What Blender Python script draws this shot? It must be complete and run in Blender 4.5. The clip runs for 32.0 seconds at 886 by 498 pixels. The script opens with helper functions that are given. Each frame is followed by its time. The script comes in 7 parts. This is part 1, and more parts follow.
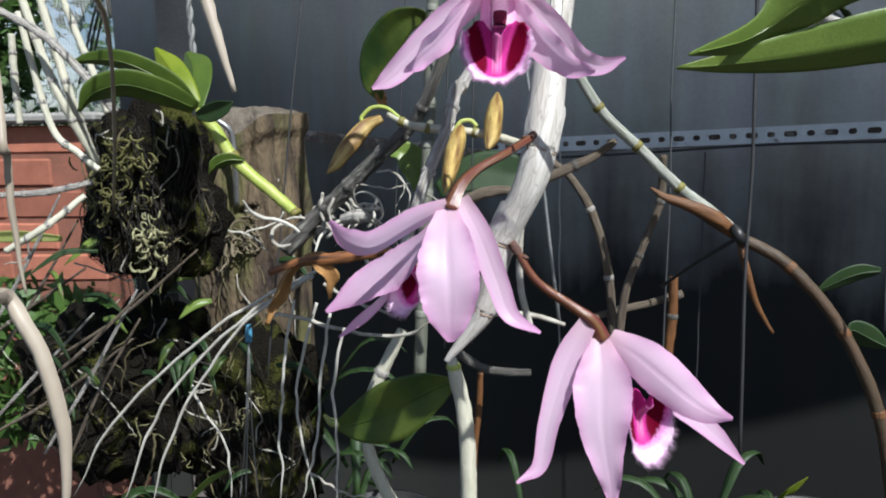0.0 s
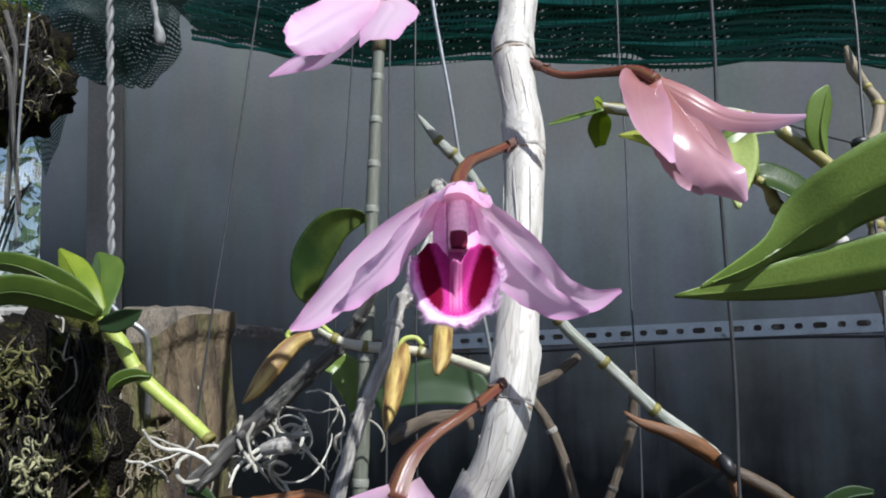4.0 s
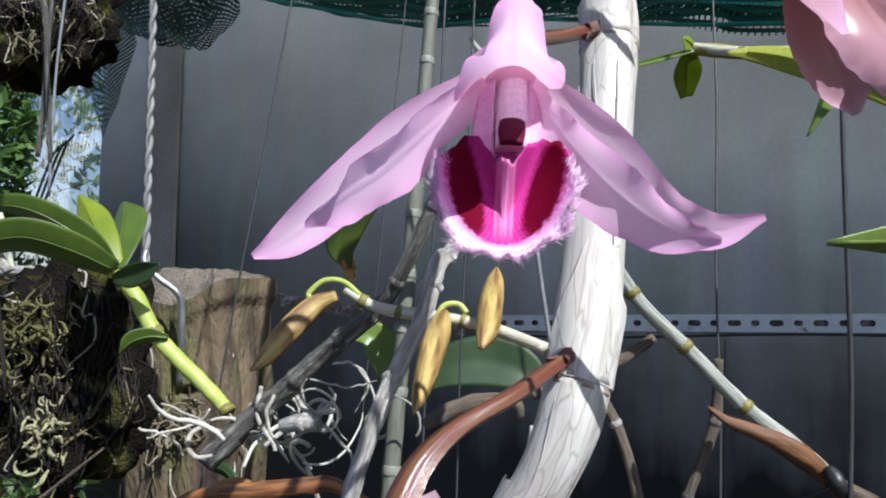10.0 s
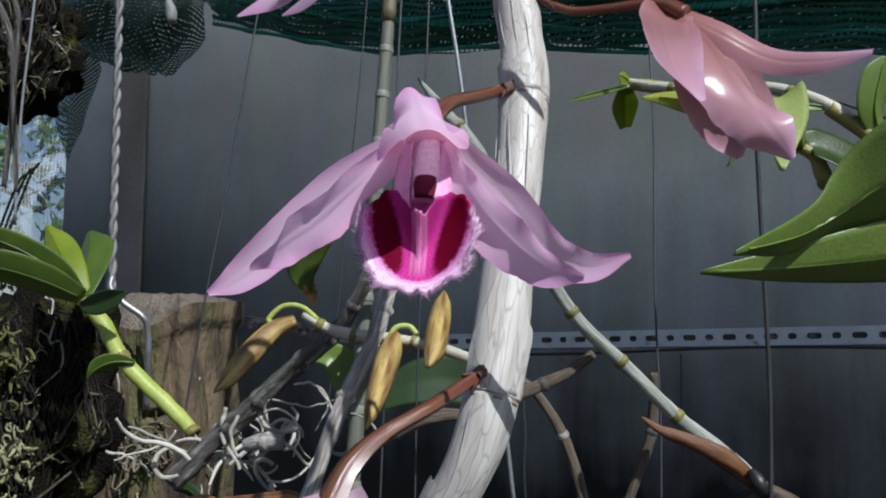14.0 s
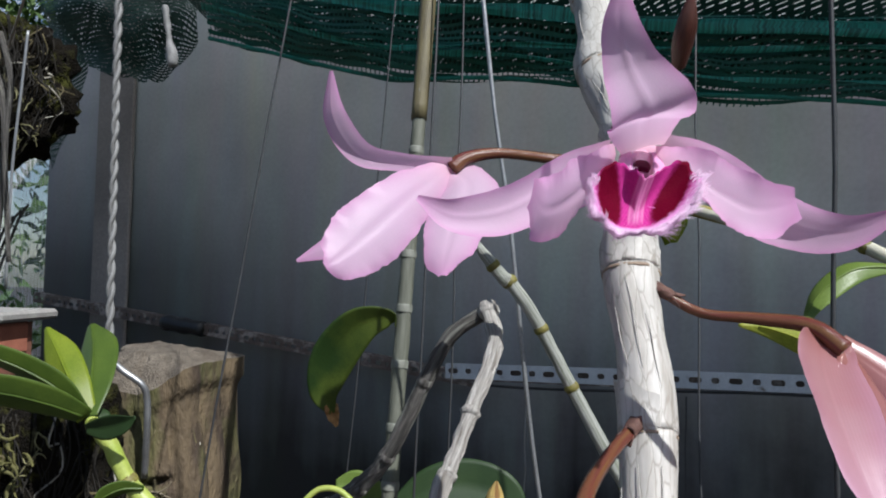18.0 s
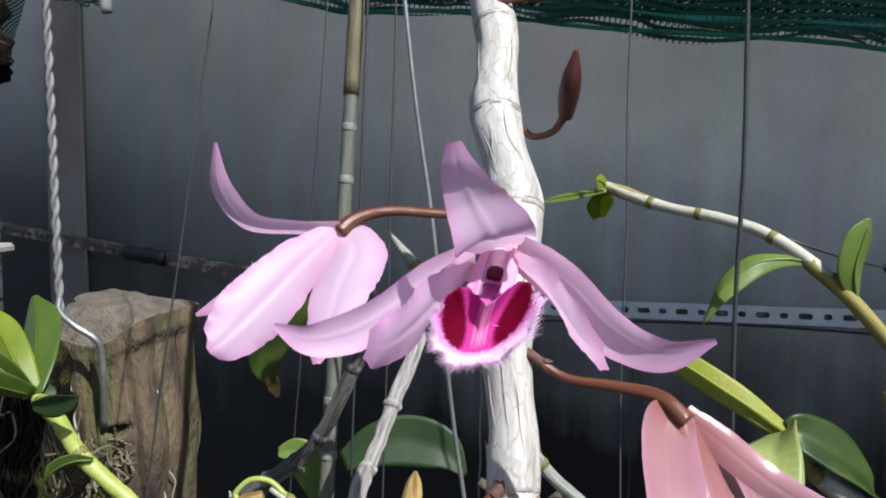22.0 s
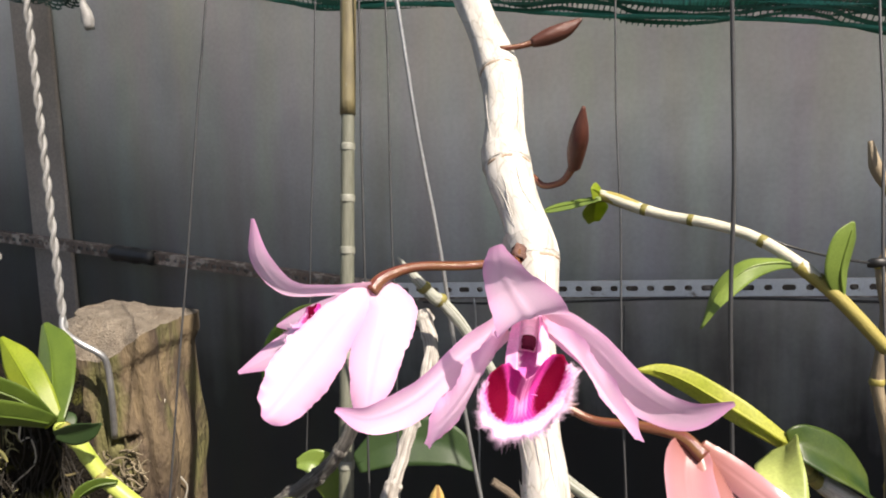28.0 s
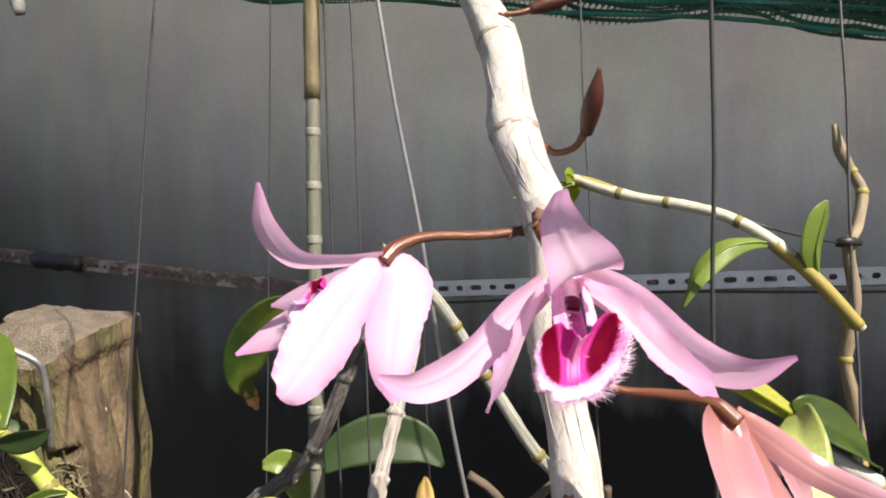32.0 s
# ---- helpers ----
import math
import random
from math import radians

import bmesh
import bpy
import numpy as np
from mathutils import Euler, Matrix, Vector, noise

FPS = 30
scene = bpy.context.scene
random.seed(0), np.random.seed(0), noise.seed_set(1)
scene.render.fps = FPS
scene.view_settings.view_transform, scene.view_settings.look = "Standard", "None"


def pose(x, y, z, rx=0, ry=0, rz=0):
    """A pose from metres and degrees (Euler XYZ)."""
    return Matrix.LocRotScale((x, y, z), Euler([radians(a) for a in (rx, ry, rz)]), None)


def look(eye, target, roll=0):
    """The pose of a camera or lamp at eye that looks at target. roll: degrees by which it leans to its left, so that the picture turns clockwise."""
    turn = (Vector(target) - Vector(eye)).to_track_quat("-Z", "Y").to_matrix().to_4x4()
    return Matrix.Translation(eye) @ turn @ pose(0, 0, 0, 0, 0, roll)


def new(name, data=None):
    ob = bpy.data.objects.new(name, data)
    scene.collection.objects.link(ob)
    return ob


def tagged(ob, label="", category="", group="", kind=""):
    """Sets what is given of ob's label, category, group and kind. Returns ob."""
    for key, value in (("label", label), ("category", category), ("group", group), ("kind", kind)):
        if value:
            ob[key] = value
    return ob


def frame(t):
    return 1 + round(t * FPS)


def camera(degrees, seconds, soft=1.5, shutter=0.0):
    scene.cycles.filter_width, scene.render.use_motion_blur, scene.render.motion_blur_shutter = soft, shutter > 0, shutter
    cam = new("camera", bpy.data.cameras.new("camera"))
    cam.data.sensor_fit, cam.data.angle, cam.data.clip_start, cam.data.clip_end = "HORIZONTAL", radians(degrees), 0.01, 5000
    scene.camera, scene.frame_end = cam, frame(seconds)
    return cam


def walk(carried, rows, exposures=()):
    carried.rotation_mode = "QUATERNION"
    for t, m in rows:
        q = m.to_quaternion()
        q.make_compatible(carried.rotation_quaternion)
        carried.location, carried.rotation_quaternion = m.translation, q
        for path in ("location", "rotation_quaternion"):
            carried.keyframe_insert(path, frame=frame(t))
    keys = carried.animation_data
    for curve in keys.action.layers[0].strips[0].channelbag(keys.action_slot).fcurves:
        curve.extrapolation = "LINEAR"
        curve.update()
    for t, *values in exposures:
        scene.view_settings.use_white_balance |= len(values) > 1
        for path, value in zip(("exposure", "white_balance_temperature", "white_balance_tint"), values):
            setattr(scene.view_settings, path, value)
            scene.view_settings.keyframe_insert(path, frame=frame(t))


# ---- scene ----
cam = camera(61.7, 32.0, soft=2.0)
ROWS = [
    (0, 0.0148, -0.0896, 1.1815, 4.95, -9.54, -1.2),
    (0.5, 0.0195, -0.0952, 1.189, 4.69, -8.28, -0.32),
    (1, 0.0179, -0.0884, 1.1887, 4.58, -9.05, -0.71),
    (1.5, 0.0224, -0.0904, 1.1982, 4.83, -4.62, -2.32),
    (2, 0.0287, -0.0965, 1.1997, 4.11, -2.12, -1.59),
    (2.5, 0.0286, -0.0987, 1.2, 4.03, -1.22, -1.61),
    (3, 0.0275, -0.0929, 1.2002, 3.08, 1.34, -1.83),
    (3.5, 0.0179, -0.0281, 1.199, 0.26, 4.9, -1.94),
    (5.5, -0.0004, -0.0137, 1.2026, 0.93, 1.78, 0.12),
    (6, 0, 0, 1.2, 1.56, 1.5, 0.48),
    (6.5, 0.0105, 0.0414, 1.1984, 0.21, 8.37, 0.65),
    (7, 0.0169, 0.0539, 1.1869, 3.37, 9.74, 1.78),
    (7.5, 0.0123, 0.0493, 1.1872, 5.00, 6.03, 2.49),
    (8, 0.0120, 0.0521, 1.1868, 4.37, 5.29, 2.44),
    (8.5, 0.0136, 0.0533, 1.1906, 3.46, 5.67, 1.61),
    (9, 0.0125, 0.0533, 1.1899, 3.52, 5.66, 1.39),
    (9.5, 0.0098, 0.0489, 1.1844, 5.12, 3.59, 1.91),
    (10, 0.0114, 0.0493, 1.1892, 4.43, 3.27, 1.18),
    (10.5, 0.0094, 0.0488, 1.1917, 4.07, 3.66, 0.79),
    (11, 0.0094, 0.0594, 1.1901, 4.22, 4.25, 1.03),
    (11.5, 0.0103, 0.0599, 1.1897, 3.56, 5.08, 1.00),
    (12, 0.0154, 0.0541, 1.1865, 3.56, 6.91, 1.04),
    (12.5, 0.0215, 0.0504, 1.1804, 3.32, 8.25, 0.74),
    (13, 0.0223, 0.0405, 1.1868, 3.43, 9.23, 0.36),
    (13.5, 0.0229, 0.0302, 1.1904, 2.45, 5.97, 0.43),
    (15.5, 0.023, 0.0166, 1.1967, 1.27, 3.14, -0.55),
    (16, 0.001, 0.0176, 1.2213, 0.58, -0.24, -1.76),
    (16.5, -0.0254, 0.0287, 1.2584, -0.72, 1.58, -2.02),
    (17, -0.0345, 0.0523, 1.2769, -2.07, 0.16, -2.03),
    (17.5, -0.0266, 0.0534, 1.2859, -3.27, 2.13, 0.66),
    (18, -0.0126, 0.0487, 1.2913, 0.73, 2.48, 1.32),
    (18.5, -0.0122, 0.0472, 1.2904, 1.48, 2.35, 1.48),
    (19, -0.0111, 0.0493, 1.2912, 1.09, 2.06, 1.41),
    (19.5, -0.0045, 0.0417, 1.2908, 1.72, 2.25, 1.48),
    (20, -0.0015, 0.0425, 1.293, 1.74, 1.42, 1.21),
    (20.5, 0.0063, 0.0365, 1.311, 0.82, -0.82, 0.34),
    (21, 0.0106, 0.0406, 1.3199, -0.45, -4.29, 0.96),
    (21.5, 0.0076, 0.0379, 1.3313, -1, -3.69, 0.07),
    (22, 0.0127, 0.0389, 1.3391, -1.5, -4.77, 0.75),
    (22.5, 0.0119, 0.048, 1.3441, -2.79, -9.15, 0.79),
    (23, 0.0129, 0.0498, 1.3533, -3.66, -11.4, -1.01),
    (23.5, 0.0147, 0.0458, 1.3546, -3.85, -10.31, -0.85),
    (24, 0.0121, 0.0423, 1.3591, -3.42, -8.88, -0.89),
    (24.5, 0.0107, 0.0464, 1.363, -3.73, -8.73, -0.61),
    (26.5, 0.0074, 0.0398, 1.3649, -3.12, -7.41, -0.93),
    (27, 0.0064, 0.0343, 1.3698, -2.4, -7, -1.26),
    (27.5, -0.0025, 0.0284, 1.3682, -2.99, -6.21, -0.88),
    (28, -0.0015, 0.026, 1.3675, -2.91, -6.91, -2.08),
    (28.5, 0.0049, 0.0355, 1.3573, -1.49, -5.83, -3.49),
    (29, 0.0063, 0.0414, 1.3503, -1.56, -4.38, -1.72),
    (29.5, -0.0131, 0.0502, 1.3383, -6.11, -4.81, -1.32),
    (30, -0.0255, 0.0493, 1.3544, -9.11, -5.82, -2.4),
    (30.5, -0.0413, 0.0501, 1.36, -10.15, -6.16, -2.9),
    (31, -0.0414, 0.0346, 1.3628, -10.13, -5.46, -3),
    (31.5, -0.0266, 0.0366, 1.3571, -9.32, -6.03, -2.79),
    (32, -0.0278, 0.0409, 1.3546, -8.29, -6.61, -2.31),
]

EXPOSURES = [(0.0, 0.48, 5900, 7), (0.9, 0.2, 5750, 8), (2.0, 0.38, 5800, 7), (3.0, 0.48, 5800, 8), (6.0, 0.35, 5800, 8), (7.2, 0.28, 5800, 8), (9.0, 0.6, 5700, 8), (11.5, 0.64, 5850, 8), (12.6, 0.0, 5750, 8), (16.0, 0.14, 5750, 8), (17.0, 0.4, 6050, 9), (18.2, 0.17, 5900, 9), (20.0, 0.16, 5900, 9), (24.0, 0.8, 5950, 11), (25.2, 0.94, 6250, 11), (26.5, 1.03, 7200, 14), (32.0, 0.99, 7200, 14)]
walk(cam, [(t, pose(x, y, z, 0, 0, yaw) @ pose(0, 0, 0, 90 + pitch) @ pose(0, 0, 0, 0, 0, roll)) for t, x, y, z, yaw, pitch, roll in ROWS], EXPOSURES)

# ---- light: clear sky, sun high over the right shoulder ----
SUN_EL, SUN_AZ = 49.0, 144.0
sky = bpy.data.worlds.new("sky")
scene.world = sky
sky.use_nodes = True
sky_tex = sky.node_tree.nodes.new("ShaderNodeTexSky")
sky_tex.sky_type, sky_tex.sun_disc = "NISHITA", False
sky_tex.sun_elevation, sky_tex.sun_rotation = radians(SUN_EL), radians(SUN_AZ)
sky.node_tree.links.new(sky_tex.outputs[0], sky.node_tree.nodes["Background"].inputs[0])
sky.node_tree.nodes["Background"].inputs[1].default_value = 0.066
sun = new("sun", bpy.data.lights.new("sun", "SUN"))
sun.data.energy, sun.data.angle, sun.data.color = 5.0, radians(0.55), (1.0, 0.95, 0.88)
TO_SUN = Vector((math.sin(radians(SUN_AZ)) * math.cos(radians(SUN_EL)), math.cos(radians(SUN_AZ)) * math.cos(radians(SUN_EL)), math.sin(radians(SUN_EL))))
sun.matrix_world = look(TO_SUN * 20, (0, 0, 0))


# ---- materials ----
def mat(name, c1, c2=None, rough=0.6, metal=0.0, scale=60.0, stretch=(1, 1, 1), fine=900.0, bump=0.15, translucent=0.0, uv=False, mid=0.5, spread=0.25, spec=0.5, c3=None, scale3=15.0, cut3=0.6, island=0.0, depth=0.001, grain_mix=0.45):
    """Two-tone noise at a coarse and a fine scale, relief from the fine one, and an optional third tone in patches."""
    m = bpy.data.materials.new(name)
    m.use_nodes = True
    n, l = m.node_tree.nodes, m.node_tree.links
    b = n["Principled BSDF"]
    b.inputs["Roughness"].default_value, b.inputs["Metallic"].default_value = rough, metal
    b.inputs["Specular IOR Level"].default_value = spec
    tc, mp = n.new("ShaderNodeTexCoord"), n.new("ShaderNodeMapping")
    l.new(tc.outputs["UV" if uv else "Object"], mp.inputs[0])
    mp.inputs["Scale"].default_value = stretch

    def noise_at(s, detail=4.0):
        t = n.new("ShaderNodeTexNoise")
        t.inputs["Scale"].default_value, t.inputs["Detail"].default_value = s, detail
        l.new(mp.outputs[0], t.inputs["Vector"])
        return t

    def ramp(fac, lo, hi, a, bb):
        r = n.new("ShaderNodeValToRGB")
        r.color_ramp.elements[0].position, r.color_ramp.elements[1].position = lo, hi
        r.color_ramp.elements[0].color, r.color_ramp.elements[1].color = (*a, 1), (*bb, 1)
        l.new(fac, r.inputs[0])
        return r

    coarse, small = noise_at(scale), noise_at(fine, 3.0)
    c2 = c2 or tuple(v * 0.7 for v in c1)
    col = ramp(coarse.outputs[0], mid - spread, mid + spread, c1, c2).outputs[0]
    mix = n.new("ShaderNodeMix")
    mix.data_type, mix.blend_type = "RGBA", "MULTIPLY"
    mix.inputs[0].default_value = grain_mix
    grain = ramp(small.outputs[0], 0.25, 0.75, (0.6, 0.6, 0.6), (1.25, 1.25, 1.25))
    l.new(col, mix.inputs[6])
    l.new(grain.outputs[0], mix.inputs[7])
    col = mix.outputs[2]
    if c3:
        patch = noise_at(scale3, 5.0)
        where = ramp(patch.outputs[0], cut3 - 0.06, cut3 + 0.06, (0, 0, 0), (1, 1, 1))
        m3 = n.new("ShaderNodeMix")
        m3.data_type = "RGBA"
        l.new(where.outputs[0], m3.inputs[0])
        l.new(col, m3.inputs[6])
        m3.inputs[7].default_value = (*c3, 1)
        col = m3.outputs[2]
    if island:
        info, hsv, mr = n.new("ShaderNodeObjectInfo"), n.new("ShaderNodeHueSaturation"), n.new("ShaderNodeMapRange")
        l.new(info.outputs["Random"], mr.inputs[0])
        mr.inputs[3].default_value, mr.inputs[4].default_value = 1 - island, 1 + island
        l.new(mr.outputs[0], hsv.inputs["Value"])
        l.new(col, hsv.inputs["Color"])
        col = hsv.outputs[0]
    l.new(col, b.inputs["Base Color"])
    if bump:
        bp = n.new("ShaderNodeBump")
        bp.inputs["Strength"].default_value, bp.inputs["Distance"].default_value = bump, depth
        l.new(small.outputs[0], bp.inputs["Height"])
        l.new(bp.outputs[0], b.inputs["Normal"])
    if translucent:
        tr, mx = n.new("ShaderNodeBsdfTranslucent"), n.new("ShaderNodeMixShader")
        l.new(col, tr.inputs[0])
        mx.inputs[0].default_value = translucent
        l.new(b.outputs[0], mx.inputs[1])
        l.new(tr.outputs[0], mx.inputs[2])
        l.new(mx.outputs[0], n["Material Output"].inputs[0])
    return m


def petal_material(name, body, margin, throat, rim_power=4.0, paleness=0.42, through_light=0.54, rough=0.36, relief=0.12, base_power=9.0):
    """Petal: a paler middle, a deeper margin and tip, fine veins along the length, and light passing through."""
    m = mat(name, body, tuple(0.88 * q + 0.08 for q in body), rough=rough, scale=85.0, fine=3200, bump=relief, translucent=through_light, spec=0.5, grain_mix=0.16, spread=0.18)
    n, l = m.node_tree.nodes, m.node_tree.links
    b, tr = n["Principled BSDF"], next(q for q in n if q.type == "BSDF_TRANSLUCENT")
    tc, sep = n.new("ShaderNodeTexCoord"), n.new("ShaderNodeSeparateXYZ")
    l.new(tc.outputs["UV"], sep.inputs[0])

    def math_node(op, a, bb=None):
        q = n.new("ShaderNodeMath")
        q.operation = op
        for k, v in enumerate((a, bb)):
            if v is None:
                continue
            if isinstance(v, (int, float)):
                q.inputs[k].default_value = v
            else:
                l.new(v, q.inputs[k])
        return q.outputs[0]

    across = math_node("MULTIPLY", math_node("ABSOLUTE", math_node("SUBTRACT", sep.outputs[0], 0.5)), 2.0)
    edge = math_node("MULTIPLY", math_node("POWER", across, rim_power), 0.75)
    tip = math_node("POWER", sep.outputs[1], 5.0)
    both = math_node("MINIMUM", math_node("ADD", edge, tip), 1.0)
    base = math_node("POWER", math_node("SUBTRACT", 1.0, sep.outputs[1]), base_power)
    wave = n.new("ShaderNodeTexWave")
    wave.wave_type, wave.bands_direction = "BANDS", "X"
    wave.inputs["Scale"].default_value, wave.inputs["Distortion"].default_value, wave.inputs["Detail"].default_value = 7.0, 1.6, 2.0
    l.new(tc.outputs["UV"], wave.inputs["Vector"])
    vein = math_node("MULTIPLY", math_node("POWER", wave.outputs[1], 3.0), 0.07)
    both = math_node("MINIMUM", math_node("ADD", math_node("MULTIPLY", both, 0.8), vein), 1.0)
    col = [c.from_socket for c in l if c.to_socket == b.inputs["Base Color"]][0]
    pale = math_node("MULTIPLY", math_node("SUBTRACT", 1.0, math_node("POWER", across, 2.0)), math_node("SINE", math_node("MULTIPLY", sep.outputs[1], 3.1)))
    pale = math_node("MULTIPLY", pale, paleness)
    white = tuple(0.60 * q + 0.37 for q in body)
    for fac, tone in ((pale, white), (both, margin), (base, throat)):
        mx = n.new("ShaderNodeMix")
        mx.data_type = "RGBA"
        l.new(fac, mx.inputs[0])
        l.new(col, mx.inputs[6])
        mx.inputs[7].default_value = (*tone, 1)
        col = mx.outputs[2]
    l.new(col, b.inputs["Base Color"])
    l.new(col, tr.inputs[0])
    return m


def lip_material(name):
    """Lip: two dark maroon blotches on magenta, a paler striped middle and a pale furry margin."""
    m = mat(name, (0.54, 0.032, 0.27), (0.46, 0.022, 0.22), rough=0.7, scale=1.0, fine=1800, bump=0.2, translucent=0.2, spec=0.06)
    n, l = m.node_tree.nodes, m.node_tree.links
    b, tr = n["Principled BSDF"], next(q for q in n if q.type == "BSDF_TRANSLUCENT")
    tc, sep = n.new("ShaderNodeTexCoord"), n.new("ShaderNodeSeparateXYZ")
    l.new(tc.outputs["UV"], sep.inputs[0])
    noisy = n.new("ShaderNodeTexNoise")
    noisy.inputs["Scale"].default_value, noisy.inputs["Detail"].default_value = 26.0, 3.0
    l.new(tc.outputs["UV"], noisy.inputs["Vector"])

    def mth(op, *args):
        q = n.new("ShaderNodeMath")
        q.operation = op
        for k, v in enumerate(args):
            if isinstance(v, (int, float)):
                q.inputs[k].default_value = v
            else:
                l.new(v, q.inputs[k])
        return q.outputs[0]

    def smooth(x, lo, hi):
        q = n.new("ShaderNodeMapRange")
        q.interpolation_type = "SMOOTHSTEP"
        l.new(x, q.inputs[0])
        q.inputs[1].default_value, q.inputs[2].default_value = lo, hi
        return q.outputs[0]

    jig = mth("MULTIPLY", mth("SUBTRACT", noisy.outputs[0], 0.5), 0.26)
    a = mth("MULTIPLY", mth("ABSOLUTE", mth("SUBTRACT", sep.outputs[0], 0.5)), 2.0)
    v = sep.outputs[1]
    slant = mth("ADD", a, mth("MULTIPLY", mth("SUBTRACT", v, 0.33), 0.40))
    blob = mth("SQRT", mth("ADD", mth("POWER", mth("DIVIDE", mth("SUBTRACT", slant, 0.56), 0.29), 2.0), mth("POWER", mth("DIVIDE", mth("SUBTRACT", v, 0.31), 0.41), 2.0)))
    blob = mth("ADD", blob, jig)
    around = mth("SQRT", mth("ADD", mth("POWER", a, 2.0), mth("POWER", mth("DIVIDE", mth("SUBTRACT", v, 0.44), 0.56), 2.0)))
    around = mth("ADD", mth("ADD", around, mth("MULTIPLY", mth("SUBTRACT", v, 0.44), 0.95)), jig)
    rim = smooth(around, 0.70, 0.88)
    spread = mth("SUBTRACT", mth("DIVIDE", a, mth("ADD", v, 0.25)), mth("MULTIPLY", v, 0.5))
    stripes = mth("MULTIPLY", mth("POWER", mth("ADD", mth("MULTIPLY", mth("SINE", mth("MULTIPLY", spread, 70.0)), 0.5), 0.5), 3.0), 0.20)
    lines = mth("MULTIPLY", mth("POWER", mth("ADD", mth("MULTIPLY", mth("SINE", mth("MULTIPLY", a, 62.0)), 0.5), 0.5), 2.0), 0.45)
    middle = mth("MULTIPLY", mth("SUBTRACT", 1.0, smooth(a, 0.10, 0.17)), mth("SUBTRACT", 1.0, smooth(v, 0.50, 0.72)))
    middle = mth("MULTIPLY", middle, mth("ADD", 0.35, lines))
    col = [c.from_socket for c in l if c.to_socket == b.inputs["Base Color"]][0]
    layers = ((stripes, (0.66, 0.19, 0.44)), (middle, (0.70, 0.30, 0.52)), (mth("SUBTRACT", 1.0, smooth(blob, 0.72, 1.08)), (0.125, 0.0005, 0.016)), (rim, (0.74, 0.32, 0.64)), (smooth(around, 0.86, 1.08), (0.88, 0.68, 0.84)))
    for fac, tone in layers:
        mx = n.new("ShaderNodeMix")
        mx.data_type = "RGBA"
        l.new(fac, mx.inputs[0])
        l.new(col, mx.inputs[6])
        mx.inputs[7].default_value = (*tone, 1)
        col = mx.outputs[2]
    l.new(col, b.inputs["Base Color"])
    l.new(col, tr.inputs[0])
    return m


def net_material(name, tone, gap, sx, sy):
    """Knitted shade cloth: rows of open stitches, seen through."""
    m = mat(name, tone, tuple(c * 0.5 for c in tone), rough=0.55, scale=14, fine=300, bump=0.3)
    n, l = m.node_tree.nodes, m.node_tree.links
    tc, mp = n.new("ShaderNodeTexCoord"), n.new("ShaderNodeMapping")
    l.new(tc.outputs["UV"], mp.inputs[0])
    mp.inputs["Scale"].default_value = (sx, sy, 1)
    vor = n.new("ShaderNodeTexBrick")
    vor.inputs["Scale"].default_value = 1.0
    vor.inputs["Mortar Size"].default_value, vor.inputs["Mortar Smooth"].default_value = gap, 0.1
    vor.inputs["Brick Width"].default_value, vor.inputs["Row Height"].default_value = 1.0, 0.5
    l.new(mp.outputs[0], vor.inputs["Vector"])
    wob = n.new("ShaderNodeTexNoise")
    wob.inputs["Scale"].default_value = 9.0
    l.new(tc.outputs["UV"], wob.inputs["Vector"])
    add = n.new("ShaderNodeMix")
    add.data_type = "VECTOR"
    add.inputs[0].default_value = 0.12
    l.new(mp.outputs[0], add.inputs[4])
    scl = n.new("ShaderNodeVectorMath")
    scl.operation = "SCALE"
    scl.inputs["Scale"].default_value = 10.0
    l.new(wob.outputs["Color"], scl.inputs[0])
    l.new(scl.outputs[0], add.inputs[5])
    l.new(add.outputs[1], vor.inputs["Vector"])
    clear, mx = n.new("ShaderNodeBsdfTransparent"), n.new("ShaderNodeMixShader")
    l.new(vor.outputs["Fac"], mx.inputs[0])
    l.new(clear.outputs[0], mx.inputs[1])
    l.new(n["Principled BSDF"].outputs[0], mx.inputs[2])
    l.new(mx.outputs[0], n["Material Output"].inputs[0])
    return m


PETAL = petal_material("petal_lilac", (0.92, 0.63, 0.85), (0.86, 0.40, 0.73), (0.92, 0.62, 0.73))
PETAL_BACK = petal_material("petal_salmon", (0.47, 0.195, 0.245), (0.80, 0.50, 0.68), (0.33, 0.125, 0.098), 3.2, 0.24, 0.32, 0.30, 0.05, 1.5)
PETAL_BACK.node_tree.nodes["Principled BSDF"].inputs["Roughness"].default_value = 0.26
PETAL_BACK.node_tree.nodes["Principled BSDF"].inputs["Coat Weight"].default_value = 0.6
PETAL_BACK.node_tree.nodes["Principled BSDF"].inputs["Coat Roughness"].default_value = 0.16
LIP = lip_material("lip_magenta")
LIP_THROAT = mat("lip_throat_pink", (0.60, 0.06, 0.40), (0.72, 0.25, 0.58), rough=0.6, scale=300, fine=1800, bump=0.2, translucent=0.3)
FUR = mat("fur_white", (0.88, 0.60, 0.83), (0.90, 0.74, 0.88), rough=0.6, bump=0, translucent=0.5)
LOBE = mat("lobe_pink", (0.84, 0.40, 0.68), (0.90, 0.55, 0.78), rough=0.5, scale=300, fine=1800, bump=0.1, translucent=0.35)
COLUMN = mat("column_pink", (0.92, 0.72, 0.82), (0.88, 0.56, 0.72), rough=0.5, translucent=0.2)
MAROON = mat("anther_maroon", (0.105, 0.001, 0.024), (0.075, 0.001, 0.017), rough=0.75, scale=400, spec=0.2)
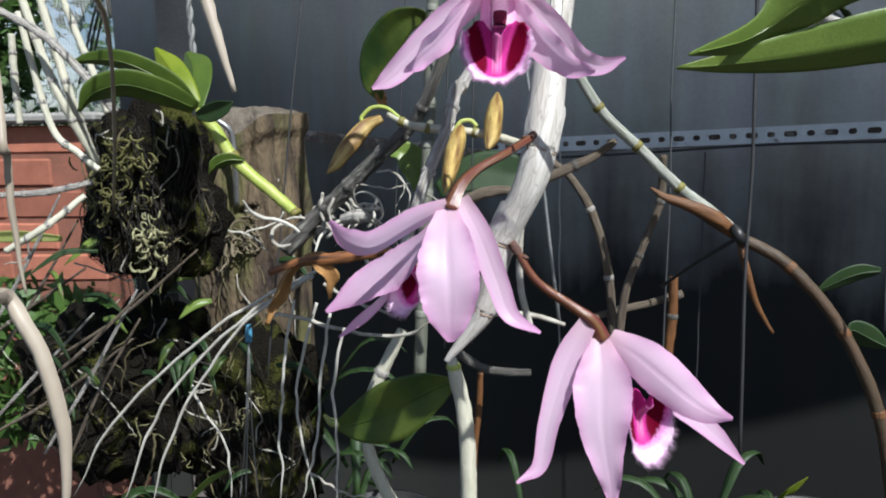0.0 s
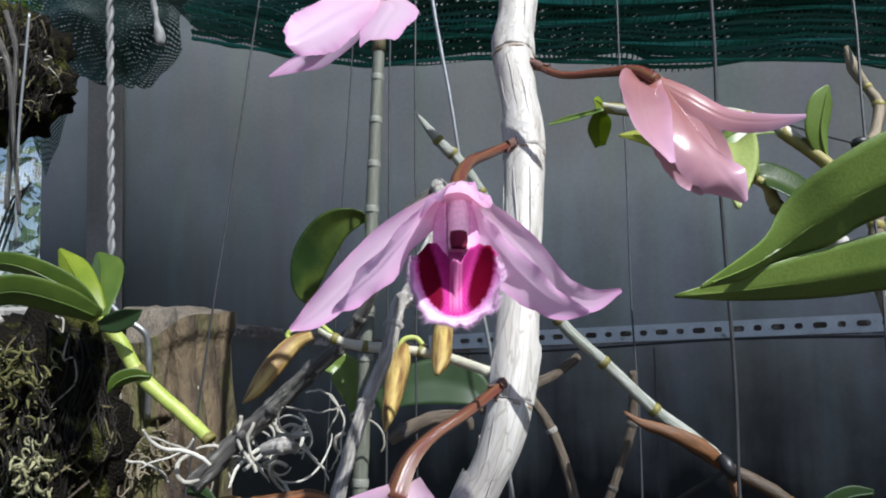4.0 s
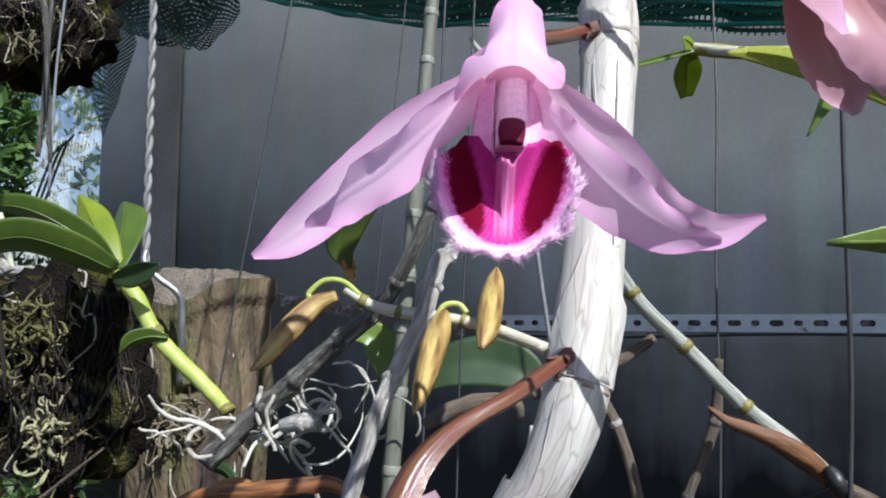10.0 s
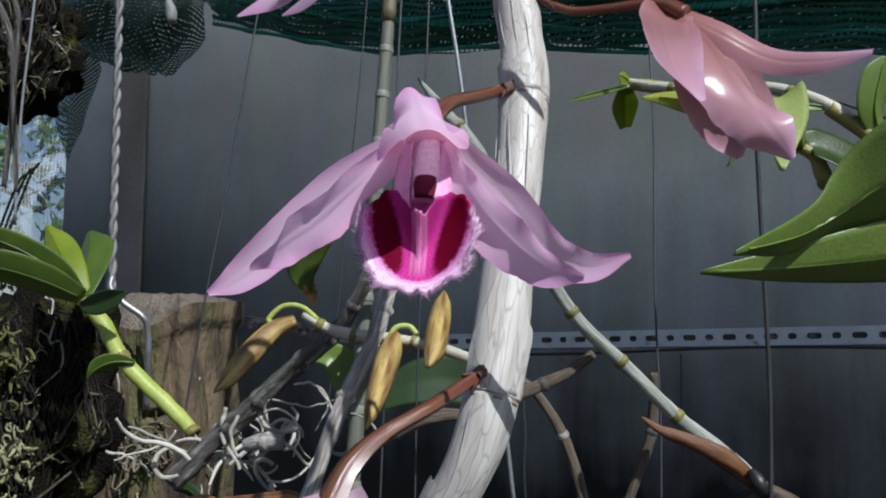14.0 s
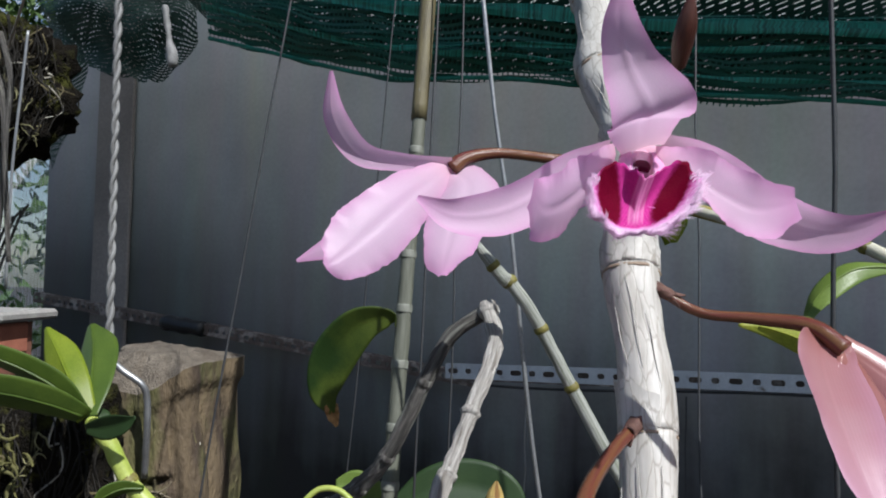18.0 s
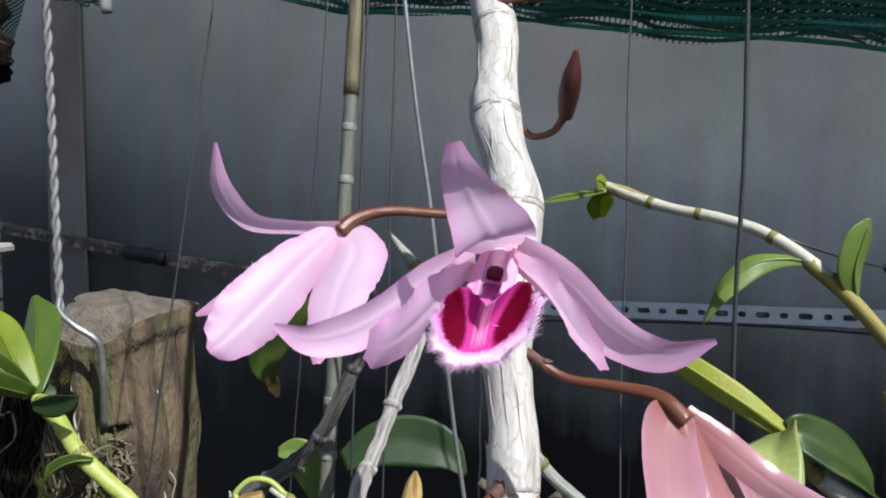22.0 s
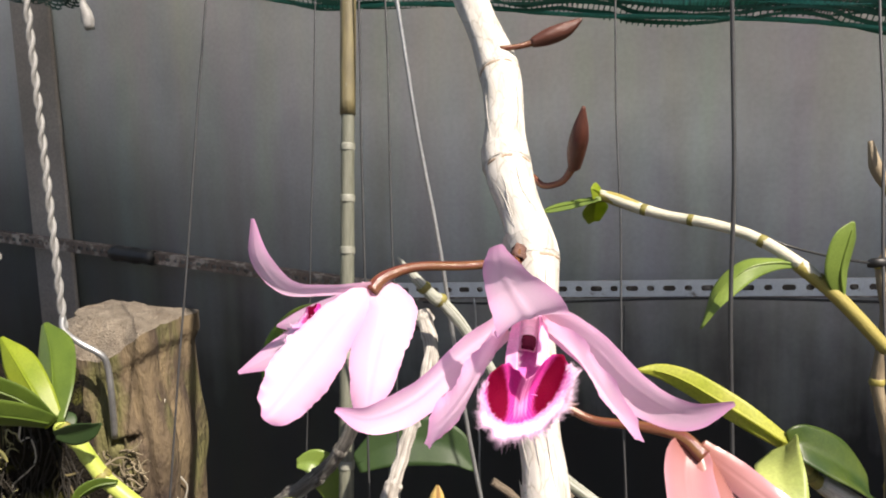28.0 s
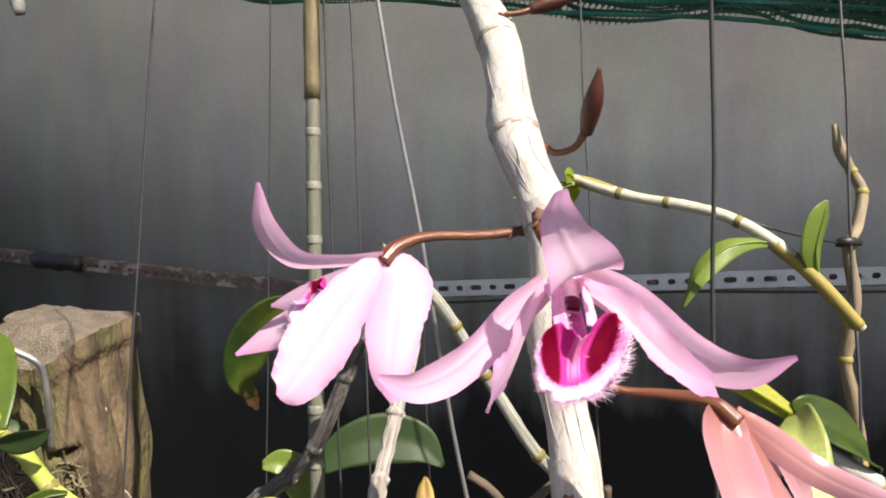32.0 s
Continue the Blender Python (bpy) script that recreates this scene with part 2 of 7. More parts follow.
PEDICEL = mat("pedicel_red_brown", (0.115, 0.026, 0.024), (0.15, 0.075, 0.028), rough=0.22, uv=True, stretch=(5, 22, 1), scale=1.6, fine=30, bump=0.2, spread=0.16)
BUD = mat("bud_yellow", (0.48, 0.35, 0.11), (0.17, 0.085, 0.022), rough=0.5, uv=True, stretch=(4, 18, 1), scale=1.6, fine=14, bump=0.6, spread=0.09)
BUD_RED = mat("bud_red_brown", (0.11, 0.032, 0.018), (0.045, 0.015, 0.011), rough=0.42, uv=True, stretch=(5, 30, 1), scale=1.6, fine=14, bump=0.4)
CANE = mat("cane_papery", (0.62, 0.60, 0.56), (0.36, 0.335, 0.295), rough=0.5, uv=True, stretch=(9, 33, 1), scale=1.3, fine=6.5, bump=0.0, mid=0.5, spread=0.22, grain_mix=0.25)


def add_creases(m, su, sv, dark, depth):
    """A net of long fine creases over a papery skin, dark in the folds."""
    n, l = m.node_tree.nodes, m.node_tree.links
    b = n["Principled BSDF"]
    tc, mp, wob, mixv = n.new("ShaderNodeTexCoord"), n.new("ShaderNodeMapping"), n.new("ShaderNodeTexNoise"), n.new("ShaderNodeMix")
    mp.inputs["Scale"].default_value = (su, sv, 1)
    l.new(tc.outputs["UV"], mp.inputs[0])
    wob.inputs["Scale"].default_value = 1.3
    l.new(mp.outputs[0], wob.inputs["Vector"])
    mixv.data_type = "VECTOR"
    mixv.inputs[0].default_value = 0.10
    l.new(mp.outputs[0], mixv.inputs[4])
    scl = n.new("ShaderNodeVectorMath")
    scl.operation = "SCALE"
    scl.inputs["Scale"].default_value = 4.0
    l.new(wob.outputs["Color"], scl.inputs[0])
    l.new(scl.outputs[0], mixv.inputs[5])
    vor, rmp, tint = n.new("ShaderNodeTexVoronoi"), n.new("ShaderNodeMapRange"), n.new("ShaderNodeMix")
    vor.feature = "DISTANCE_TO_EDGE"
    vor.inputs["Scale"].default_value = 1.0
    l.new(mixv.outputs[1], vor.inputs["Vector"])
    rmp.interpolation_type = "SMOOTHSTEP"
    l.new(vor.outputs["Distance"], rmp.inputs[0])
    rmp.inputs[1].default_value, rmp.inputs[2].default_value = 0.0, 0.06
    tint.data_type = "RGBA"
    col = [c.from_socket for c in l if c.to_socket == b.inputs["Base Color"]][0]
    inv = n.new("ShaderNodeMath")
    inv.operation = "MULTIPLY_ADD"
    inv.inputs[1].default_value, inv.inputs[2].default_value = -0.50, 0.50
    l.new(rmp.outputs[0], inv.inputs[0])
    l.new(inv.outputs[0], tint.inputs[0])
    l.new(col, tint.inputs[6])
    tint.inputs[7].default_value = (*dark, 1)
    l.new(tint.outputs[2], b.inputs["Base Color"])
    bp = n.new("ShaderNodeBump")
    bp.inputs["Strength"].default_value, bp.inputs["Distance"].default_value = 0.6, depth
    l.new(rmp.outputs[0], bp.inputs["Height"])
    l.new(bp.outputs[0], b.inputs["Normal"])


add_creases(CANE, 18.0, 95.0, (0.22, 0.19, 0.15), 0.00006)
NODE = mat("node_scar", (0.42, 0.33, 0.24), (0.20, 0.14, 0.10), rough=0.7, scale=200, fine=1500)
TWIG = mat("twig_grey", (0.74, 0.71, 0.66), (0.26, 0.225, 0.19), rough=0.8, uv=True, stretch=(8, 24, 1), scale=1.6, fine=7, bump=1.0, depth=0.003, spread=0.18, grain_mix=0.75)
TWIG_DARK = mat("branch_dark", (0.22, 0.205, 0.185), (0.055, 0.05, 0.044), rough=0.9, uv=True, stretch=(8, 20, 1), scale=1.5, fine=7, bump=1.0, depth=0.003, spread=0.16, c3=(0.34, 0.34, 0.29), scale3=1.3, cut3=0.62, grain_mix=0.8)
STEM_GREY = mat("stem_grey_green", (0.44, 0.445, 0.405), (0.20, 0.215, 0.165), rough=0.5, uv=True, stretch=(9, 16, 1), scale=2, fine=8, bump=0.7, spread=0.12)
SHEATH_BROWN = mat("sheath_brown", (0.085, 0.042, 0.020), (0.040, 0.036, 0.020), rough=0.55, uv=True, stretch=(3, 9, 1), scale=1.4, fine=14, bump=0.6)
STEM_BROWN = mat("stem_brown", (0.21, 0.088, 0.026), (0.06, 0.027, 0.012), rough=0.55, uv=True, stretch=(6, 25, 1), scale=2, fine=8, bump=0.5)
STALK = mat("stalk_red_brown", (0.30, 0.12, 0.04), (0.06, 0.028, 0.014), rough=0.45, uv=True, stretch=(5, 20, 1), scale=2, fine=8, bump=0.5, spread=0.12)
STEM_OLIVE = mat("stem_olive", (0.36, 0.29, 0.08), (0.22, 0.20, 0.05), rough=0.5, uv=True, stretch=(5, 25, 1), scale=2, fine=8, bump=0.3)
STEM_PALE = mat("stem_pale", (0.60, 0.57, 0.46), (0.44, 0.43, 0.33), rough=0.55, uv=True, stretch=(6, 25, 1), scale=2, fine=8, bump=0.5)
BAND = mat("node_band_green", (0.22, 0.20, 0.04), (0.12, 0.10, 0.03), rough=0.6, scale=300)
GREEN_STEM = mat("stem_green", (0.30, 0.38, 0.06), (0.42, 0.46, 0.12), rough=0.45, scale=50, fine=500, bump=0.1)
LEAF = mat("leaf_green", (0.14, 0.215, 0.042), (0.205, 0.29, 0.058), rough=0.36, scale=40, fine=1100, bump=0.12, translucent=0.3)
LEAF_SHOOT = mat("leaf_shoot", (0.066, 0.115, 0.018), (0.125, 0.19, 0.028), rough=0.4, scale=40, fine=1100, bump=0.12, translucent=0.3)
# dark green, lowered further so the shade is in the leaf colour
LEAF_DARK_SHADED = mat("leaf_dark_shaded", (0.016, 0.040, 0.010), (0.028, 0.058, 0.013), rough=0.55, scale=40, fine=900, bump=0.12, translucent=0.15)
LEAF_LIME = mat("leaf_lime", (0.22, 0.31, 0.02), (0.34, 0.41, 0.04), rough=0.42, scale=60, fine=1100, bump=0.1, translucent=0.5)
LEAF_YELLOW = mat("leaf_yellow_green", (0.56, 0.56, 0.12), (0.42, 0.48, 0.05), rough=0.45, scale=60, fine=900, bump=0.1, translucent=0.5)
LEAF_PALE = mat("leaf_pale", (0.50, 0.52, 0.20), (0.38, 0.46, 0.12), rough=0.5, scale=60, fine=900, bump=0.1, translucent=0.3)
LEAF_DEAD = mat("leaf_dead", (0.26, 0.12, 0.035), (0.46, 0.26, 0.09), rough=0.7, scale=70, fine=700, bump=0.3, translucent=0.15)
ROOT = mat("root_white", (0.52, 0.495, 0.43), (0.22, 0.195, 0.155), rough=0.7, scale=90, fine=900, bump=0.3)
ROOT_BRIGHT = mat("root_bright", (0.60, 0.58, 0.52), (0.34, 0.32, 0.27), rough=0.7, scale=90, fine=900, bump=0.3)
ROOT_SMOOTH = mat("root_smooth", (0.42, 0.36, 0.29), (0.30, 0.25, 0.19), rough=0.5, scale=40, fine=200, bump=0.05, grain_mix=0.15)
SHEATH_OLIVE = mat("sheath_olive", (0.17, 0.145, 0.07), (0.09, 0.075, 0.04), rough=0.55, uv=True, stretch=(6, 25, 1), scale=2, fine=8, bump=0.5)
ROOT_TAN = mat("root_tan", (0.15, 0.125, 0.055), (0.05, 0.04, 0.02), rough=0.8, scale=60, fine=700, bump=0.4)
# moss and bark taken near black, shade being part of this colour
MOSSY_SHADED = mat("mossy_bark_shaded", (0.005, 0.004, 0.003), (0.014, 0.011, 0.006), rough=0.95, scale=70, fine=420, bump=1.0, depth=0.008, spec=0.15, c3=(0.060, 0.062, 0.013), scale3=34, cut3=0.60)
LOG = mat("log_weathered", (0.150, 0.110, 0.062), (0.030, 0.019, 0.015), rough=0.85, stretch=(1, 1, 0.4), scale=30, fine=220, bump=1.0, depth=0.004, spread=0.15, grain_mix=0.35, c3=(0.105, 0.098, 0.036), scale3=20, cut3=0.56)
LOG_TOP = mat("log_cut", (0.27, 0.23, 0.18), (0.12, 0.095, 0.07), rough=0.85, scale=60, fine=500, bump=1.0, depth=0.006, grain_mix=0.8)
WIRE = mat("wire_grey", (0.055, 0.057, 0.06), (0.035, 0.035, 0.037), rough=0.5, metal=0.2, scale=40, fine=600)
WIRE_PALE = mat("wire_galvanised", (0.40, 0.405, 0.41), (0.26, 0.265, 0.27), rough=0.4, metal=0.7, scale=60, fine=600)
ROPE = mat("rope_grey", (0.26, 0.26, 0.255), (0.14, 0.14, 0.137), rough=0.6, scale=120, fine=900, bump=0.4)
STEEL_WHITE = mat("steel_white_paint", (0.66, 0.68, 0.70), (0.48, 0.50, 0.53), rough=0.5, scale=30, fine=500, c3=(0.18, 0.15, 0.13), scale3=60, cut3=0.70)
STEEL_RUST = mat("steel_rusty", (0.17, 0.13, 0.11), (0.09, 0.07, 0.06), rough=0.7, metal=0.2, scale=60, fine=500, c3=(0.34, 0.30, 0.27), scale3=40, cut3=0.58)
BLACK = mat("black_plastic", (0.012, 0.012, 0.013), (0.02, 0.02, 0.02), rough=0.45, scale=40)
NET_GREEN = net_material("net_green", (0.018, 0.15, 0.105), 0.13, 150, 60)
NET_DENSE = net_material("net_dense", (0.012, 0.075, 0.052), 0.21, 110, 50)
# cloth of the added roof, passing soft light down to the wall
ROOF_ADDED = mat("added_roof_cloth", (0.90, 0.92, 0.91), (0.78, 0.80, 0.79), rough=0.7, scale=6, fine=300, translucent=0.85)
NET_HEM = mat("net_hem", (0.03, 0.28, 0.20), (0.016, 0.14, 0.10), rough=0.6, scale=60, fine=500, bump=0.5)
NET_RIB = mat("net_rib", (0.03, 0.30, 0.21), (0.012, 0.10, 0.07), rough=0.5, uv=True, stretch=(260, 12, 1), scale=1.0, fine=3, bump=0.8, spread=0.12)
BRACT = mat("bract_dry", (0.15, 0.075, 0.055), (0.05, 0.022, 0.018), rough=0.75, scale=250, fine=1500, bump=0.5)
NET_FINE = net_material("net_fine", (0.010, 0.055, 0.040), 0.16, 120, 80)
ROOT_OLIVE = mat("root_olive", (0.27, 0.255, 0.13), (0.11, 0.10, 0.04), rough=0.75, scale=120, fine=900, bump=0.3)
MOSS_OLIVE = mat("moss_olive", (0.135, 0.125, 0.036), (0.055, 0.055, 0.016), rough=0.8, scale=120, fine=900, bump=0.3)
ROOT_PALE = mat("root_pale_yellow", (0.36, 0.35, 0.20), (0.15, 0.14, 0.065), rough=0.75, scale=120, fine=900, bump=0.3)
ROOT_STRAW = mat("root_straw", (0.24, 0.20, 0.135), (0.11, 0.09, 0.055), rough=0.8, scale=90, fine=900, bump=0.3)
# root colour dropped close to black in place of shade from above
ROOT_SHADED = mat("root_shaded", (0.014, 0.011, 0.006), (0.005, 0.004, 0.003), rough=0.85, scale=50, fine=500, bump=0.4, c3=(0.16, 0.15, 0.07), scale3=30, cut3=0.66)
STEM_TAN = mat("stem_tan", (0.33, 0.27, 0.18), (0.17, 0.125, 0.075), rough=0.6, uv=True, stretch=(6, 25, 1), scale=2, fine=8, bump=0.5)
NET_WHITE = net_material("net_white", (0.90, 0.92, 0.95), 0.07, 40, 120)
BRICK = mat("brick_terracotta", (0.38, 0.14, 0.085), (0.27, 0.095, 0.06), rough=0.85, scale=30, fine=400, bump=0.6, island=0.25)
CAP = mat("cap_white", (0.40, 0.39, 0.37), (0.17, 0.16, 0.15), rough=0.8, scale=12, fine=200)
SOIL = mat("soil_dark", (0.022, 0.019, 0.016), (0.040, 0.034, 0.028), rough=0.95, scale=6, fine=120, bump=0.8)
FOLIAGE = mat("hedge_leaves", (0.045, 0.10, 0.02), (0.09, 0.16, 0.035), rough=0.5, scale=8, fine=200, translucent=0.25)
CLIP_BLUE = mat("clip_blue", (0.10, 0.30, 0.45), (0.07, 0.22, 0.35), rough=0.4)


def wall_material():
    """Grey cement sheet: soft clouding, fine vertical streaks, black mould low down within a painted-in fall of shade
    to the foot, darker and greenish to the left.
    """
    m = mat("wall_cement_grey", (0.68, 0.685, 0.69), (0.50, 0.505, 0.51), rough=0.75, scale=4.2, fine=120, bump=0.12, mid=0.5, spread=0.22, grain_mix=0.2, spec=0.25)
    n, l = m.node_tree.nodes, m.node_tree.links
    b = n["Principled BSDF"]
    col = [c.from_socket for c in l if c.to_socket == b.inputs["Base Color"]][0]
    tc, sep = n.new("ShaderNodeTexCoord"), n.new("ShaderNodeSeparateXYZ")
    l.new(tc.outputs["Object"], sep.inputs[0])
    mp = n.new("ShaderNodeMapping")
    mp.inputs["Scale"].default_value = (14, 1, 1.6)
    l.new(tc.outputs["Object"], mp.inputs[0])
    streak, blot = n.new("ShaderNodeTexNoise"), n.new("ShaderNodeTexNoise")
    streak.inputs["Scale"].default_value, streak.inputs["Detail"].default_value = 1.0, 6.0
    blot.inputs["Scale"].default_value, blot.inputs["Detail"].default_value = 5.0, 6.0
    l.new(mp.outputs[0], streak.inputs["Vector"])
    l.new(tc.outputs["Object"], blot.inputs["Vector"])

    def mth(op, *args):
        q = n.new("ShaderNodeMath")
        q.operation = op
        for k, v in enumerate(args):
            if isinstance(v, (int, float)):
                q.inputs[k].default_value = v
            else:
                l.new(v, q.inputs[k])
        return q.outputs[0]

    # mould edge plus, over a wider height, shade put into the colour
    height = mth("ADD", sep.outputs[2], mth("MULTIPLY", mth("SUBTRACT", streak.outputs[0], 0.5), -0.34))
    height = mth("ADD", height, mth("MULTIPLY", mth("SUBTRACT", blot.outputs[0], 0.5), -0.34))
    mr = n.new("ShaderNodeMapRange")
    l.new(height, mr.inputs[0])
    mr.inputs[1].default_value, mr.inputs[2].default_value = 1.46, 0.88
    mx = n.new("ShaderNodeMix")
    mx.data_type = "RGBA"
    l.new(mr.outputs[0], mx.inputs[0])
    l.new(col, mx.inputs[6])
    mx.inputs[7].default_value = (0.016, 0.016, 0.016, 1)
    # darker, greenish tone towards the left end, weaker high up
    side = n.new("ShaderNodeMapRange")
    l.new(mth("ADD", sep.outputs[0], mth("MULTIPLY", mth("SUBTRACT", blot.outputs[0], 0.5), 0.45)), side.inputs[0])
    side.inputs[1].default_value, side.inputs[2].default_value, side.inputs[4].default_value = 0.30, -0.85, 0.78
    left_tone = n.new("ShaderNodeMix")
    left_tone.data_type = "RGBA"
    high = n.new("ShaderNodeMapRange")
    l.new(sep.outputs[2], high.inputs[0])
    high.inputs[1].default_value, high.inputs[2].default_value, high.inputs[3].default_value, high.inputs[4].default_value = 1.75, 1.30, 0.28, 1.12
    l.new(mth("MULTIPLY", side.outputs[0], high.outputs[0]), left_tone.inputs[0])
    l.new(mx.outputs[2], left_tone.inputs[6])
    left_tone.inputs[7].default_value = (0.055, 0.058, 0.052, 1)
    st = n.new("ShaderNodeMix")
    st.data_type, st.blend_type = "RGBA", "MULTIPLY"
    st.inputs[0].default_value = 0.25
    l.new(left_tone.outputs[2], st.inputs[6])
    l.new(streak.outputs["Color"], st.inputs[7])
    l.new(st.outputs[2], b.inputs["Base Color"])
    return m


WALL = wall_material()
PILASTER = mat("wall_brown_stain", (0.27, 0.24, 0.22), (0.17, 0.15, 0.135), rough=0.8, scale=5, fine=200, bump=0.3)


# ---- mesh helpers ----
def vec(p):
    return np.array(p, float)


def glide(points, count):
    """A smooth line through the points (Catmull-Rom), with count + 1 places along it."""
    p = np.array(points, float)
    if len(p) == 2:
        return np.array([p[0] + (p[1] - p[0]) * k / count for k in range(count + 1)])
    q = np.vstack([2 * p[0] - p[1], p, 2 * p[-1] - p[-2]])
    out = []
    for k in range(count + 1):
        s = k / count * (len(p) - 1)
        i = min(int(s), len(p) - 2)
        f = s - i
        a, b, c, e = q[i], q[i + 1], q[i + 2], q[i + 3]
        out.append(0.5 * (2 * b + (c - a) * f + (2 * a - 5 * b + 4 * c - e) * f * f + (3 * b - a - 3 * c + e) * f ** 3))
    return np.array(out)


def make(name, verts, faces, uvs=None, smooth=True):
    me = bpy.data.meshes.new(name)
    me.from_pydata([tuple(v) for v in verts], [], faces)
    if uvs is not None:
        layer = me.uv_layers.new(name="UVMap")
        idx = np.zeros(len(me.loops), int)
        me.loops.foreach_get("vertex_index", idx)
        layer.data.foreach_set("uv", np.array(uvs, float)[idx].ravel())
    if smooth:
        me.polygons.foreach_set("use_smooth", [True] * len(me.polygons))
    me.update()
    return me


def tube_data(points, radii, seg=10, count=24, rough=0.0, ribs=0, rib=0.0, seed=0):
    """Verts, faces and uvs of a round bar along a smooth line, closed at both ends; ribs: lengthwise folds."""
    c = glide(points, count)
    r = glide([(q, 0, 0) for q in radii], count)[:, 0] if len(radii) > 1 else np.full(count + 1, radii[0])
    t = np.gradient(c, axis=0)
    t /= np.linalg.norm(t, axis=1)[:, None] + 1e-12
    hint = np.array([1.0, 0.15, 0.1]) if abs(t[0][0]) < 0.8 else np.array([0.1, 0.2, 1.0])
    length = np.r_[0, np.cumsum(np.linalg.norm(np.diff(c, axis=0), axis=1))]
    verts, uvs = [], []
    rng = np.random.RandomState(seed)
    phase = rng.uniform(0, 6.28, 4)
    for k in range(count + 1):
        s = hint - hint @ t[k] * t[k]
        s /= np.linalg.norm(s)
        hint = s
        b = np.cross(t[k], s)
        for j in range(seg + 1):
            a = 2 * math.pi * (j % seg) / seg
            f = 1.0
            if ribs:
                f += rib * (math.sin(ribs * a + phase[0] + 0.6 * math.sin(length[k] * 160 + phase[1])) + 0.6 * math.sin((ribs * 2 + 1) * a + phase[2]))
            if rough:
                f += rough * noise.noise(Vector((math.cos(a) * 2 + seed, math.sin(a) * 2, length[k] / max(r.max(), 1e-5) * 0.7)))
            verts.append(c[k] + r[k] * f * (math.cos(a) * s + math.sin(a) * b))
            uvs.append((j / seg, length[k]))
    w = seg + 1
    faces = [(k * w + j, k * w + j + 1, (k + 1) * w + j + 1, (k + 1) * w + j) for k in range(count) for j in range(seg)]
    faces.append(tuple(range(seg - 1, -1, -1)))
    faces.append(tuple(count * w + j for j in range(seg)))
    return verts, faces, uvs


def tube(name, points, radii, **kw):
    return make(name, *tube_data(points, radii if isinstance(radii, (list, tuple)) else [radii], **kw))


def joined(name, pieces):
    verts, faces, uvs = [], [], []
    for v, f, u in pieces:
        o = len(verts)
        verts += list(v)
        faces += [tuple(i + o for i in q) for q in f]
        uvs += list(u)
    return make(name, verts, faces, uvs)


def blade(name, spine, widths, side, cup=0.0, fold=0.0, wave=0.0, waves=5.0, twist=0.0, nu=10, nv=30, thick=0.0005, seed=0, lean=0.0, frill=0.0):
    """A petal or leaf: half-widths along a smooth spine, side: the way across (or one at each end), cup and fold lift the edges."""
    c = glide(spine, nv)
    w = np.maximum(glide([(q, 0, 0) for q in widths], nv)[:, 0], 0.00015)
    t = np.gradient(c, axis=0)
    t /= np.linalg.norm(t, axis=1)[:, None] + 1e-12
    sides = np.array(side, float)
    if sides.ndim == 1:
        sides = np.array([sides, sides])
    hints = glide(list(sides), nv)
    rng = np.random.RandomState(seed)
    ph = rng.uniform(0, 6.28, 3)
    top, bottom, uvs = [], [], []
    for k in range(nv + 1):
        s = hints[k] - hints[k] @ t[k] * t[k]
        s /= np.linalg.norm(s) + 1e-12
        nrm = np.cross(t[k], s)
        if twist:
            a = twist * k / nv
            s, nrm = math.cos(a) * s + math.sin(a) * nrm, math.cos(a) * nrm - math.sin(a) * s
        v = k / nv
        for j in range(nu + 1):
            u = 2 * j / nu - 1
            lift = cup * w[k] * u * u + fold * w[k] * abs(u) + lean * w[k] * u
            lift += wave * abs(u) ** 3 * math.sin(waves * math.pi * v + (ph[0] if u > 0 else ph[1])) * min(1.0, 3 * v * (1 - v) * 2)
            grow = 1.0
            if frill:
                lift -= 0.05 * w[k] * math.exp(-(u / 0.10) ** 2) * min(1.0, 4 * v * (1 - v))
                g = noise.noise(Vector((v * 16 + 3 * u, seed * 1.7, ph[0]))) + 0.7 * noise.noise(Vector((v * 45, 3 * u, ph[1] + seed)))
                grow += frill * abs(u) ** 5 * g
                lift += frill * 1.1 * w[k] * abs(u) ** 4 * noise.noise(Vector((v * 24 + u, ph[2], seed * 2.3)))
                lift += 0.7 * frill * w[k] * noise.noise(Vector((v * 3.5, u * 1.6, ph[2] + seed)))
            p = c[k] + s * u * w[k] * grow + nrm * lift
            e = thick * 0.5 * (1.0 - 0.6 * abs(u) ** 4)
            top.append(p + nrm * e)
            bottom.append(p - nrm * e)
            uvs.append((0.5 + 0.5 * u, v))
    m, o = nu + 1, len(top)
    faces = []
    if not thick:
        faces = [(k * m + j, k * m + j + 1, (k + 1) * m + j + 1, (k + 1) * m + j) for k in range(nv) for j in range(nu)]
        return make(name, top, faces, uvs)
    for k in range(nv):
        for j in range(nu):
            a = k * m + j
            faces.append((a, a + 1, a + m + 1, a + m))
            faces.append((o + a, o + a + m, o + a + m + 1, o + a + 1))
        for a, b2 in ((k * m, k * m + m), ((k + 1) * m + nu, k * m + nu)):
            faces.append((a, b2, o + b2, o + a))
    for j in range(nu):
        faces.append((j, o + j, o + j + 1, j + 1))
        a = nv * m + j
        faces.append((a, a + 1, o + a + 1, o + a))
    return make(name, top + bottom, faces, uvs + uvs)


def thing(name, at, label, category, group="", kind=""):
    """An Empty at the base of a thing, for its parts."""
    ob = new(name)
    ob.location = at
    ob.empty_display_size = 0.01
    return tagged(ob, label, category, group, kind)


